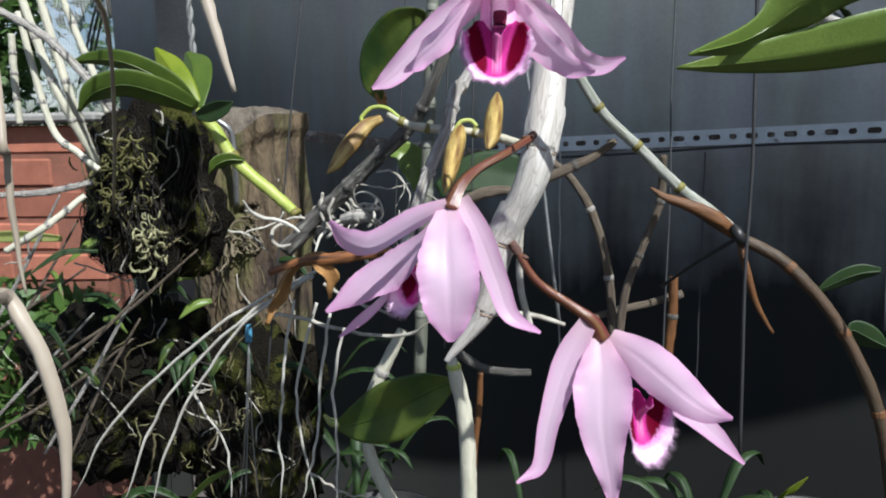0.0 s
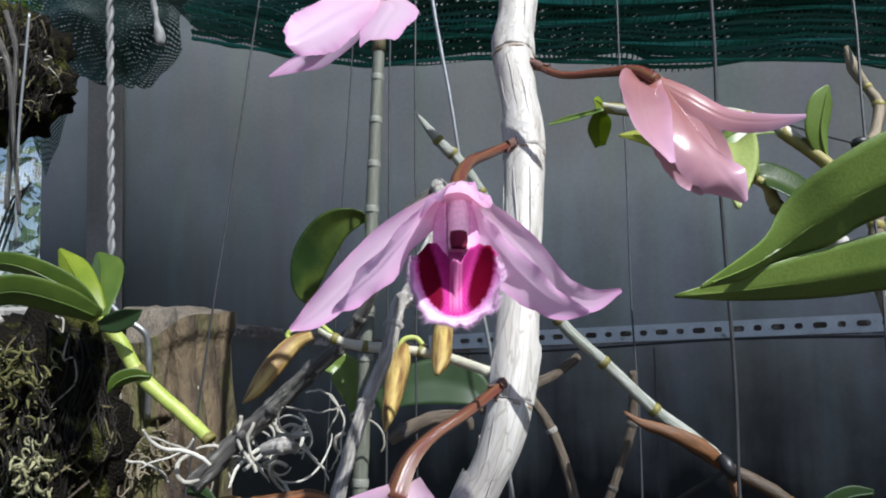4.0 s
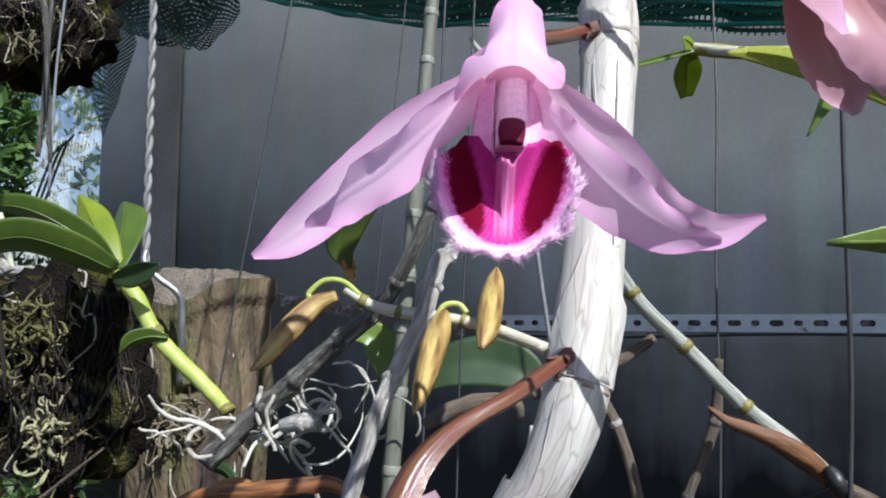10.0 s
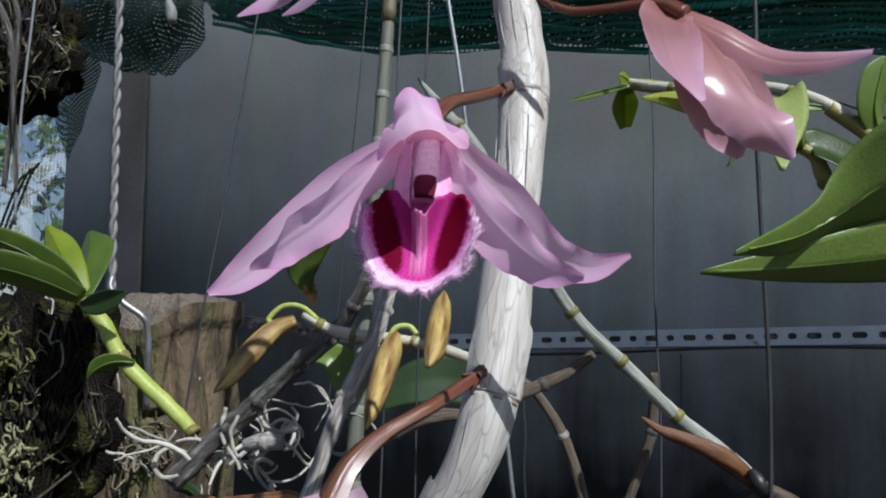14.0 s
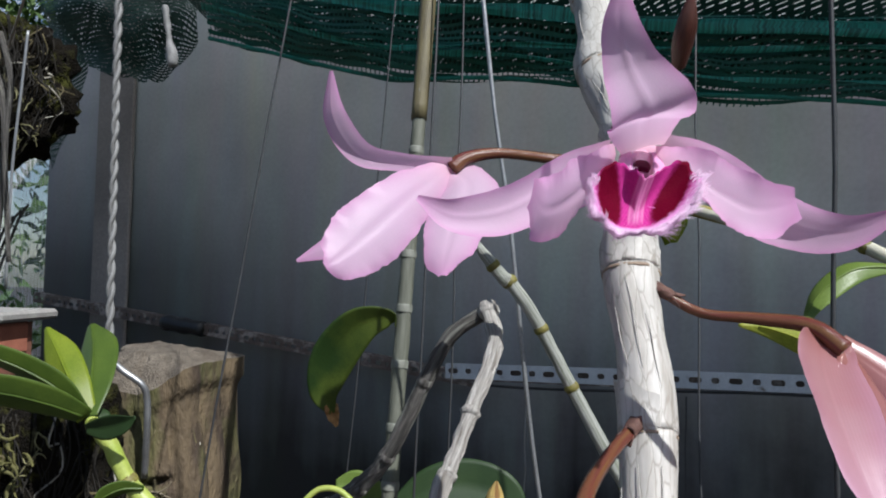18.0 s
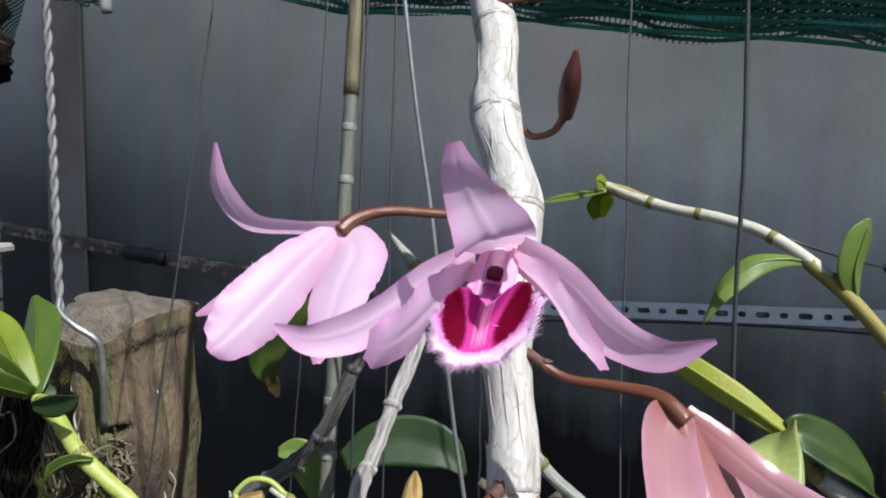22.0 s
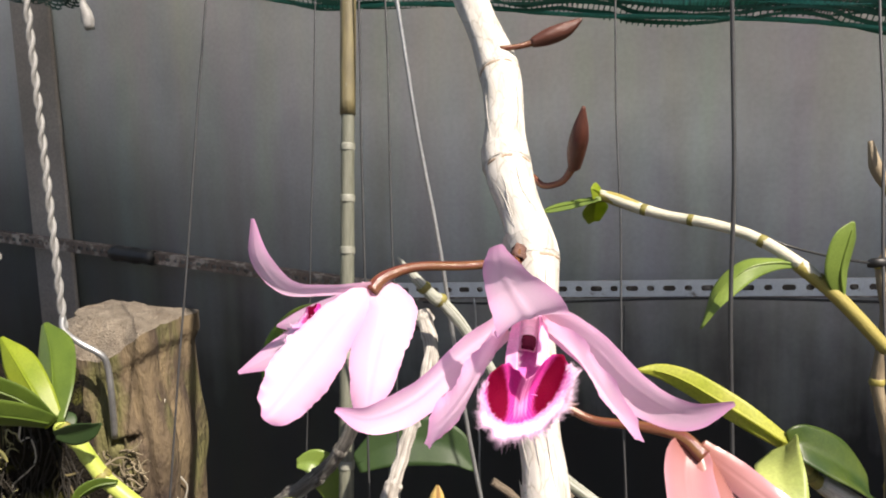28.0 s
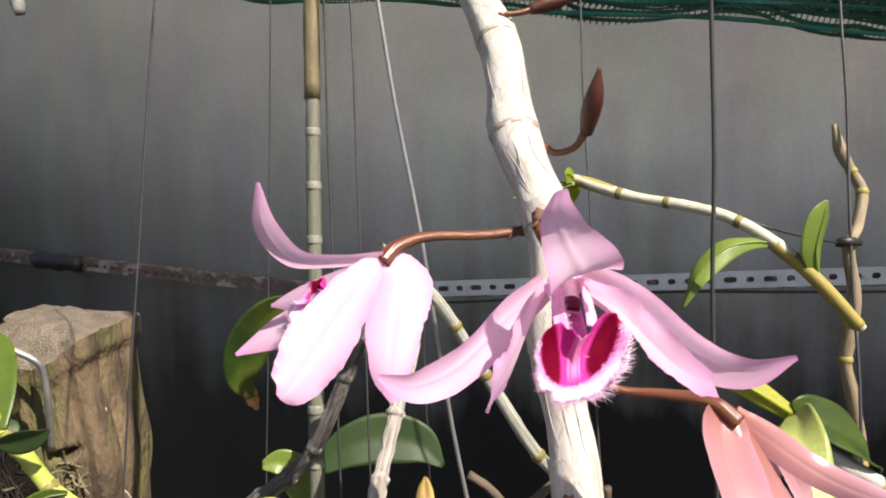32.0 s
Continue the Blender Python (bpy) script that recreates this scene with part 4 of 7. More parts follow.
def tooth_row(line, way, length, seed):
    """A comb of fine pale teeth along a line."""
    rng = np.random.RandomState(seed)
    pts = glide(line, 46)
    hv, hf = [], []
    way = vec(way) / np.linalg.norm(way)
    for k in range(1, 46):
        t = pts[k] - pts[k - 1]
        t /= np.linalg.norm(t)
        b = np.cross(t, way)
        i = len(hv)
        for a in (0, 2.1, 4.2):
            hv.append(pts[k] + 0.00012 * (math.cos(a) * t + math.sin(a) * b))
        hv.append(pts[k] + way * length * rng.uniform(0.6, 1.2) + rng.normal(0, 0.2 * length, 3))
        hf.extend([(i, i + 1, i + 3), (i + 1, i + 2, i + 3), (i + 2, i, i + 3)])
    return make("fringe", hv, hf, [(0, 0)] * len(hv))


def orchid_flower(label, attach, pedicel, ped_r, blades, lip=None, column=None, back=False, hair=800, seed=1):
    fl = thing("orchid_flower", attach, label, "flower", group="orchid flowers")
    tone = PETAL_BACK if back else PETAL
    if pedicel:
        part("pedicel", tube("pedicel", pedicel, ped_r, seg=10, count=30, ribs=5, rib=0.11, seed=seed), PEDICEL, fl, "red-brown ribbed flower stalk")
        p0, p1 = vec(pedicel[0]), vec(pedicel[1])
        way = (p1 - p0) / np.linalg.norm(p1 - p0)
        part("bract", tube("bract", [p0 - way * 0.003, p0 + way * 0.001, p0 + way * 0.0042], [ped_r[0] * 1.25, ped_r[0] * 1.22, ped_r[0] * 1.02], seg=10, count=12, ribs=4, rib=0.14, rough=0.3, seed=seed), BRACT, fl, "dark dry bract at the stalk's foot")
        for k in range(3):
            a = 2.1 * k + seed
            lean = vec((math.cos(a), -0.4, math.sin(a)))
            c = p0 + way * 0.0035 + lean * ped_r[0] * 1.1
            part("bract_scale", blade("bract_scale", [c, c + way * 0.0012 + lean * 0.0003, c + way * 0.0021 + lean * 0.0007], [ped_r[0] * 0.8, ped_r[0] * 0.7, 0.0003], np.cross(way, lean), cup=0.5, nu=6, nv=10), BRACT, fl, "dry curled bract scale")
    for k, (kind, spine, widths, side, opts) in enumerate(blades):
        part(kind, blade(kind, spine, [q for q in widths], side, seed=seed * 10 + k, nu=18, nv=70, thick=0.0, frill=0.06 if kind == "petal" else 0.025, **opts), tone, fl)
    if lip:
        origin, across, down, half, height, deep = lip
        body, fringe = lip_mesh(origin, across, down, half, height, deep, hair, seed)
        lp = part("lip", body, LIP, fl, "magenta lip with two dark maroon blotches")
        part("fringe", fringe, FUR, lp, "white hairs along the lip margin")
    if column:
        a, b = vec(column[0]), vec(column[1])
        r = column[2]
        q = (b - a) / np.linalg.norm(b - a)
        o, xd, dn = vec(lip[0]), vec(lip[1]), vec(lip[2])
        xd, dn = xd / np.linalg.norm(xd), dn / np.linalg.norm(dn)
        back_way = -np.cross(dn, xd)
        half, height, deep = lip[3], lip[4], lip[5]
        part("column", blade("column", [a - q * r * 0.6, a + q * r * 0.4, (a + b) / 2, b], [r * 0.95, r * 1.02, r * 0.98, r * 0.9], xd, cup=-0.30, nu=12, nv=18, thick=r * 0.9), COLUMN, fl, "pale pink column")
        part("flower_tube", tube("flower_tube", [vec(pedicel[-1]), (vec(pedicel[-1]) + a) / 2 + vec((0, 0, -0.6 * r)), a + vec((0, 0, -0.8 * r))], [r * 1.2, r * 2.0, r * 1.7], seg=14, count=14), PETAL, fl, "short pink tube behind the column")
        foot = o + dn * height * 0.30 + back_way * deep * 0.50
        part("lip_throat", blade("lip_throat", [a + vec((0, 0.003, -2.0 * r)), (a + foot) / 2 + back_way * 0.002, foot], [r * 1.3, r * 1.6, r * 1.9], xd, nu=10, nv=16), LIP_THROAT, fl, "magenta throat of the lip")
        fwd = -back_way * r * 0.55
        part("anther_cap", blade("anther_cap", [b - q * r * 1.5 + fwd, b - q * r * 0.6 + fwd * 1.15, b + q * r * 0.35 + fwd], [r * 0.74, r * 0.80, r * 0.66], xd, cup=-0.18, nu=8, nv=10, thick=0.0012), MAROON, fl, "dark maroon anther cap")
        for s in (-1, 1):
            top = a + xd * s * r * 1.45 - back_way * 0.0004
            end = o + xd * s * half * 0.34 + dn * height * 0.05 - back_way * deep * 0.30
            mid = (top + end) / 2 + xd * s * 0.0005
            lobe = part("side_lobe", blade("side_lobe", [top, mid, end], [r * 0.42, r * 0.62, r * 0.66], xd + back_way * 0.5 * s, cup=-0.2 * s, nu=8, nv=24, frill=0.12, seed=seed), LOBE, fl, "pink side lobe of the lip")
            shift = -xd * s * r * 0.5 - back_way * 0.0004
            part("fringe", tooth_row([top + shift, mid + shift * 1.1, end + shift * 1.1], -xd * s - back_way * 0.4, r * 0.50, seed), FUR, lobe, "fine pale teeth along the lobe")
    return fl


UP, RIGHT = (0, 0, 1), (1, 0, 0)
# upper face-on flower of the lower pair
orchid_flower("open lilac orchid flower with a dark-blotched lip on the cane", (0.0152, 0.1975, 1.2349),
    [(0.0341, 0.2367, 1.2564), (0.0252, 0.226, 1.2509), (0.0181, 0.214, 1.2458), (0.0144, 0.204, 1.2398), (0.0128, 0.196, 1.2337)], [0.0016, 0.0017, 0.0019, 0.0022, 0.0026],
    [("dorsal_sepal", [(0.0122, 0.192, 1.232), (0.0120, 0.183, 1.2320), (0.0122, 0.174, 1.2316), (0.0126, 0.163, 1.2302), (0.0128, 0.152, 1.2290), (0.0129, 0.139, 1.2269)], [0.0062, 0.0102, 0.0080, 0.0052, 0.0038, 0.0014], (1, 0, 0.10), dict(cup=-0.55, wave=0.0016, waves=4)),
     ("lateral_sepal", [(0.0085, 0.19, 1.2295), (-0.0056, 0.187, 1.2191), (-0.0183, 0.184, 1.2066), (-0.0266, 0.181, 1.1985), (-0.0326, 0.1784, 1.1947)], [0.0035, 0.0050, 0.0048, 0.0036, 0.0006], UP, dict(cup=-0.30, wave=0.0005)),
     ("lateral_sepal", [(0.0167, 0.19, 1.2294), (0.0298, 0.187, 1.2171), (0.0393, 0.184, 1.2049), (0.0475, 0.18, 1.2005), (0.0563, 0.1788, 1.203)], [0.0035, 0.0046, 0.0045, 0.0034, 0.0006], UP, dict(cup=0.30, wave=0.0005)),
     ("petal", [(0.0082, 0.189, 1.2288), (-0.0004, 0.184, 1.2205), (-0.0085, 0.1765, 1.2108), (-0.0150, 0.1690, 1.2040), (-0.0190, 0.1622, 1.1992)], [0.0026, 0.0044, 0.0060, 0.0044, 0.0008], (0.45, 0.2, 0.9), dict(cup=-0.25, wave=0.0008, waves=6)),
     ("petal", [(0.0167, 0.189, 1.2282), (0.0210, 0.1845, 1.2200), (0.0255, 0.1785, 1.2122), (0.0322, 0.1720, 1.2040), (0.0385, 0.1670, 1.1992), (0.0440, 0.1615, 1.1975)], [0.0028, 0.0036, 0.0056, 0.0056, 0.0036, 0.0006], (0.30, -0.40, 0.85), dict(cup=0.25, wave=0.0010, waves=6))],
    lip=((0.0122, 0.1845, 1.2126), (1, 0.02, -0.02), (-0.0006, -0.0164, -0.0201), 0.0120, 0.0250, 0.0072),
    column=((0.0135, 0.1905, 1.2303), (0.0130, 0.1808, 1.2153), 0.0031), hair=1500, seed=3)

# face-on flower of the upper pair
orchid_flower("open lilac orchid flower with an upright hood, high up", (0.033, 0.24, 1.328),
    [(0.0347, 0.262, 1.3364), (0.0331, 0.256, 1.3333), (0.0333, 0.247, 1.3296), (0.0329, 0.232, 1.3243)], [0.0018, 0.0017, 0.0020, 0.0026],
    [("dorsal_sepal", [(0.0322, 0.2255, 1.3243), (0.0292, 0.2125, 1.3275), (0.0280, 0.2030, 1.3284), (0.0229, 0.2, 1.3366), (0.0197, 0.195, 1.3433), (0.0184, 0.1883, 1.3481)], [0.0050, 0.0080, 0.0094, 0.0062, 0.0040, 0.0016], (1, 0.13, 0.2), dict(cup=-0.16)),
     ("lateral_sepal", [(0.0251, 0.226, 1.322), (0.0133, 0.218, 1.3158), (-0.0002, 0.209, 1.3074), (-0.0118, 0.203, 1.3049), (-0.0201, 0.2007, 1.3083)], [0.0042, 0.0054, 0.0052, 0.0038, 0.0006], UP, dict(cup=-0.30, wave=0.0003)),
     ("lateral_sepal", [(0.0364, 0.226, 1.3238), (0.0459, 0.218, 1.3175), (0.0564, 0.208, 1.3066), (0.066, 0.199, 1.3028), (0.0752, 0.193, 1.3072)], [0.0042, 0.0058, 0.0056, 0.0038, 0.0006], UP, dict(cup=0.30, wave=0.0003)),
     ("petal", [(0.0257, 0.225, 1.3211), (0.0194, 0.217, 1.3156), (0.0126, 0.206, 1.3094), (0.0060, 0.1955, 1.3060), (0.0018, 0.1842, 1.3078)], [0.0042, 0.0066, 0.0080, 0.0068, 0.0028], (0.15, 0.72, -0.66), dict(cup=-0.15, wave=0.0006, waves=5)),
     ("petal", [(0.0357, 0.225, 1.3208), (0.0408, 0.217, 1.3172), (0.0448, 0.2080, 1.3116), (0.0472, 0.1960, 1.3070), (0.0482, 0.1805, 1.3065)], [0.0042, 0.0064, 0.0077, 0.0068, 0.0028], (0.12, 0.75, -0.60), dict(cup=0.15, wave=0.0006, waves=5))],
    lip=((0.0276, 0.2075, 1.3140), (0.0246, 0.0053, 0.0018), (-0.0040, -0.0125, -0.0140), 0.0122, 0.0191, 0.0058),
    column=((0.0324, 0.2275, 1.3232), (0.0295, 0.2165, 1.3170), 0.0025), hair=1500, seed=5)

# side-on flower of the upper pair
orchid_flower("pale lilac orchid flower drooping sideways on a long stalk", (-0.0136, 0.2703, 1.3257),
    [(0.034, 0.283, 1.3308), (0.0193, 0.28, 1.3303), (0.002, 0.277, 1.3312), (-0.0086, 0.273, 1.3289), (-0.0136, 0.27, 1.3248)], [0.0015, 0.0016, 0.0017, 0.0021, 0.0025],
    [("dorsal_sepal", [(-0.0136, 0.2703, 1.3257), (-0.027, 0.267, 1.3255), (-0.0402, 0.264, 1.3274), (-0.0479, 0.261, 1.3378), (-0.0489, 0.26, 1.3512)], [0.0030, 0.0036, 0.0046, 0.0042, 0.0006], [(0.05, -0.75, 0.65), (0.9, -0.35, 0.25)], dict(cup=0.25)),
     ("petal", [(-0.0136, 0.2703, 1.3257), (-0.0245, 0.258, 1.3154), (-0.0352, 0.246, 1.3034), (-0.0421, 0.239, 1.2964), (-0.045, 0.237, 1.2945)], [0.0034, 0.0080, 0.0098, 0.0062, 0.0010], (0.75, 0.25, -0.6), dict(cup=-0.16, wave=0.0006, waves=6)),
     ("petal", [(-0.0137, 0.271, 1.3255), (-0.0082, 0.266, 1.3197), (-0.0116, 0.257, 1.3099), (-0.0142, 0.245, 1.299), (-0.015, 0.2302, 1.2927)], [0.0052, 0.0096, 0.0088, 0.0062, 0.0010], (0.9, 0.2, 0.25), dict(cup=-0.25, wave=0.0006)),
     ("lateral_sepal", [(-0.0136, 0.2733, 1.3237), (-0.0299, 0.274, 1.3135), (-0.045, 0.278, 1.3043), (-0.0611, 0.2794, 1.2966)], [0.0025, 0.0052, 0.0055, 0.0006], (0.4, 0.2, 0.9), dict(cup=0.2)),
     ("lateral_sepal", [(-0.0136, 0.2753, 1.3237), (-0.0264, 0.287, 1.3168), (-0.0411, 0.298, 1.3104), (-0.0514, 0.3046, 1.3071)], [0.0025, 0.0050, 0.0045, 0.0006], (0.3, 0.2, 0.9), dict(cup=0.2))],
    lip=((-0.0273, 0.275, 1.3164), (0.5, -0.85, 0.1), (-0.017, -0.013, -0.0176), 0.0105, 0.0225, 0.0060), hair=800, seed=7)

# half-closed salmon flower
orchid_flower("half-closed salmon-pink orchid flower hanging from a curved stalk", (0.0849, 0.2336, 1.2778),
    [(0.0442, 0.2528, 1.2903), (0.0544, 0.249, 1.2845), (0.0669, 0.244, 1.2834), (0.0785, 0.238, 1.282), (0.0845, 0.233, 1.2767)], [0.0014, 0.0014, 0.0016, 0.0021, 0.0026],
    [("petal", [(0.0849, 0.2376, 1.2770), (0.0904, 0.242, 1.2689), (0.0970, 0.249, 1.2575), (0.1035, 0.254, 1.2465), (0.1073, 0.2562, 1.2395)], [0.0030, 0.0080, 0.0095, 0.0068, 0.0012], (0.9, 0.1, -0.3), dict(cup=0.25)),
     ("petal", [(0.0860, 0.2345, 1.2768), (0.0890, 0.2235, 1.2635), (0.0932, 0.2160, 1.2505), (0.0998, 0.2145, 1.2398), (0.1070, 0.2172, 1.2312)], [0.0032, 0.0094, 0.0110, 0.0082, 0.0010], (0.85, 0.15, -0.45), dict(cup=-0.42, wave=0.0005)),
     ("lateral_sepal", [(0.0808, 0.2385, 1.2806), (0.0797, 0.2350, 1.2775), (0.0775, 0.2290, 1.2722), (0.0744, 0.2140, 1.2610), (0.0740, 0.2035, 1.2500), (0.0768, 0.1955, 1.2404)], [0.0026, 0.0066, 0.0080, 0.0082, 0.0060, 0.0012], (0.95, 0.10, -0.22), dict(cup=0.34, wave=0.0004)),
     ("lateral_sepal", [(0.0849, 0.2366, 1.2780), (0.0945, 0.2325, 1.2705), (0.1064, 0.2274, 1.2614), (0.1160, 0.2180, 1.2575), (0.1242, 0.2093, 1.2569)], [0.0030, 0.0046, 0.0042, 0.0034, 0.0008], (0.25, 0.25, 0.9), dict(cup=-0.25)),
     ("dorsal_sepal", [(0.0859, 0.2396, 1.2778), (0.1000, 0.24, 1.2662), (0.1080, 0.24, 1.2525), (0.1105, 0.236, 1.2402)], [0.0020, 0.0035, 0.0035, 0.0010], (0.9, 0.1, 0.3), dict(cup=0.3))],
    back=True, seed=9)

# lower pair, seen from behind
orchid_flower("drooping lilac orchid flower seen from behind, low on the cane", (-0.0058, 0.1706, 1.1526),
    [(0.0264, 0.2052, 1.1768), (0.0145, 0.1905, 1.1702), (0.0045, 0.182, 1.1651), (-0.0015, 0.176, 1.1595), (-0.0051, 0.1706, 1.1516)], [0.0016, 0.0016, 0.0018, 0.0024, 0.0030],
    [("lateral_sepal", [(-0.0058, 0.1706, 1.1526), (-0.0168, 0.165, 1.1478), (-0.0307, 0.158, 1.1407), (-0.0389, 0.153, 1.1439), (-0.0435, 0.15, 1.1507)], [0.0035, 0.0058, 0.0058, 0.0045, 0.0008], (0.2, -0.5, 0.8), dict(cup=0.35)),
     ("petal", [(-0.0058, 0.1706, 1.1526), (-0.0053, 0.16, 1.1416), (-0.0044, 0.153, 1.1293), (-0.0042, 0.152, 1.1168), (-0.0042, 0.153, 1.1085)], [0.0030, 0.0085, 0.0105, 0.0070, 0.0010], (1, 0, 0), dict(cup=0.22, wave=0.0009, waves=6)),
     ("lateral_sepal", [(-0.0013, 0.172, 1.1554), (0.0052, 0.17, 1.1429), (0.0114, 0.17, 1.1256), (0.0164, 0.168, 1.1136), (0.0266, 0.164, 1.1086)], [0.0030, 0.0044, 0.0042, 0.0032, 0.0006], (1, 0.2, 0.3), dict(cup=0.3)),
     ("petal", [(-0.0058, 0.1766, 1.1526), (-0.0235, 0.182, 1.1328), (-0.0382, 0.184, 1.1227), (-0.0545, 0.183, 1.1114)], [0.0030, 0.0075, 0.0072, 0.0008], (0.4, 0.3, 0.9), dict(cup=0.2, wave=0.0007)),
     ("dorsal_sepal", [(-0.0058, 0.1786, 1.1526), (-0.0248, 0.19, 1.1258), (-0.0379, 0.192, 1.1107), (-0.0515, 0.19, 1.0992)], [0.0025, 0.0042, 0.0034, 0.0006], (0.5, 0.3, 0.7), dict(cup=0.2))],
    lip=((-0.0155, 0.186, 1.1292), (0.72, -0.70, 0.0), (-0.0118, -0.006, -0.0236), 0.0100, 0.0225, 0.0060), hair=800, seed=11)

orchid_flower("low-hanging lilac orchid flower with long sepals", (0.053, 0.2, 1.0967),
    [(0.0185, 0.203, 1.1322), (0.0268, 0.202, 1.1193), (0.0401, 0.201, 1.1096), (0.049, 0.2, 1.1034), (0.0531, 0.2, 1.096)], [0.0015, 0.0016, 0.0020, 0.0025, 0.0030],
    [("lateral_sepal", [(0.0468, 0.2, 1.1029), (0.0388, 0.196, 1.0878), (0.0312, 0.19, 1.0654), (0.0272, 0.186, 1.0483), (0.0183, 0.182, 1.0427)], [0.0036, 0.0058, 0.0042, 0.0030, 0.0006], (1, 0, 0.1), dict(cup=0.35)),
     ("petal", [(0.0516, 0.199, 1.0963), (0.0516, 0.19, 1.0807), (0.0516, 0.185, 1.0632), (0.0544, 0.184, 1.0439), (0.0565, 0.185, 1.0304)], [0.0034, 0.0112, 0.0090, 0.0042, 0.0010], (1, 0, 0), dict(cup=0.25, wave=0.0014, waves=7)),
     ("lateral_sepal", [(0.0553, 0.2, 1.0964), (0.0684, 0.196, 1.088), (0.082, 0.192, 1.0769), (0.0924, 0.19, 1.0697), (0.1008, 0.188, 1.0679)], [0.0040, 0.0085, 0.0080, 0.0050, 0.0008], (-0.5, 0.2, 0.9), dict(cup=-0.25, wave=0.0006)),
     ("dorsal_sepal", [(0.0566, 0.206, 1.093), (0.074, 0.212, 1.073), (0.0981, 0.214, 1.0538), (0.1139, 0.212, 1.0381)], [0.0030, 0.0050, 0.0044, 0.0006], (-0.5, 0.2, 0.9), dict(cup=0.2))],
    lip=((0.0677, 0.2, 1.0749), (0.85, 0.45, 0.0), (0.0033, -0.01, -0.0308), 0.0105, 0.0300, 0.0070), hair=800, seed=13)



# ---- the main cane ----
CANE_NODES = [(0.0301, 0.375, 1.4469), (0.04, 0.3345, 1.4016), (0.0374, 0.3005, 1.3637), (0.0425, 0.2765, 1.332), (0.0378, 0.259, 1.2954), (0.0387, 0.242, 1.2536), (0.0281, 0.208, 1.1706), (0.0129, 0.209, 1.1347), (0.0057, 0.209, 1.1057), (-0.0106, 0.208, 1.0836)]
CANE_R = [0.0074, 0.0079, 0.0082, 0.0080, 0.0076, 0.0070, 0.0066, 0.0060, 0.0046, 0.0010]
cane = thing("orchid_cane", CANE_NODES[-1], "thick upright orchid cane in papery grey-white sheaths", "orchid cane")
smooth_cane = glide(CANE_NODES, 9 * 16)
smooth_r = glide([(q, 0, 0) for q in CANE_R], 9 * 16)[:, 0]
for k in range(9):
    pts = smooth_cane[k * 16:(k + 1) * 16 + 1]
    rr = smooth_r[k * 16:(k + 1) * 16 + 1] * np.array([1.0 + 0.07 * math.cos(2 * math.pi * q / 16) + 0.05 * (q / 16 - 0.5) for q in range(17)])
    part("internode", make("internode", *tube_data(pts[::2], list(rr[::2]), seg=28, count=40, ribs=7, rib=0.020, rough=0.05, seed=k + 2)), CANE, cane)
for k in range(1, 9):
    c, r = smooth_cane[k * 16], smooth_r[k * 16]
    along = smooth_cane[k * 16 + 1] - smooth_cane[k * 16 - 1]
    along /= np.linalg.norm(along)
    a, b = c - along * 0.0016, c + along * 0.0008
    part("node_ring", make("node_ring", *tube_data([a, (a + b) / 2, b], [r * 1.03, r * 1.075, r * 1.03], seg=28, count=8, ribs=3, rib=0.01, rough=0.04, seed=k)), CANE, cane, "flared dry sheath edge")
    part("scar", make("scar", *tube_data([b, b + along * 0.0008], [r * 1.05], seg=24, count=3, rough=0.1, seed=k)), NODE, cane, "dark leaf scar")

def sheath_shell(k0, k1, a0, span, lift, seed):
    """A torn papery sheath that wraps part of the cane between two places along it."""
    rows, cols = 14, 16
    verts, uvs = [], []
    for i in range(rows + 1):
        for j in range(cols + 1):
            rag = (0.35 + 0.65 * math.sin(math.pi * (0.15 + 0.85 * j / cols) ** 1.3)) * (0.93 + 0.07 * math.sin(j * 1.3 + seed))
            q = i / rows * rag
            k = k0 + (k1 - k0) * q
            k = min(max(k, 0), len(smooth_cane) - 2)
            b = int(k)
            c = smooth_cane[b] + (smooth_cane[b + 1] - smooth_cane[b]) * (k - b)
            way = smooth_cane[min(b + 2, len(smooth_cane) - 1)] - smooth_cane[max(b - 1, 0)]
            way /= np.linalg.norm(way)
            s = vec((1, 0, 0)) - way[0] * way
            s /= np.linalg.norm(s)
            t = np.cross(way, s)
            a = a0 + span * j / cols
            r = smooth_r[b] * (1.09 + 0.6 * lift * (i / rows) ** 2 + 0.02 * math.sin(j * 1.1 + seed))
            verts.append(c + r * (math.cos(a) * s + math.sin(a) * t))
            uvs.append((j / cols * span / 6.28, 0.02 * q))
    w = cols + 1
    return make("torn_sheath", verts, [(i * w + j, i * w + j + 1, (i + 1) * w + j + 1, (i + 1) * w + j) for i in range(rows) for j in range(cols)], uvs)


for k, (k0, k1, a0, span, lift) in enumerate(((96, 86, 1.2, 3.9, 0.10), (96, 90, 0.2, 2.6, 0.16), (80, 76, 1.4, 3.4, 0.10), (64, 60, 0.5, 3.2, 0.08), (48, 44, 1.2, 3.6, 0.12), (112, 104, 1.0, 3.6, 0.12), (128, 119, 0.4, 4.4, 0.14), (32, 29, 1.0, 3.4, 0.08))):
    part("torn_sheath", sheath_shell(k0, k1, a0, span, lift, k), CANE, cane, "torn papery sheath")


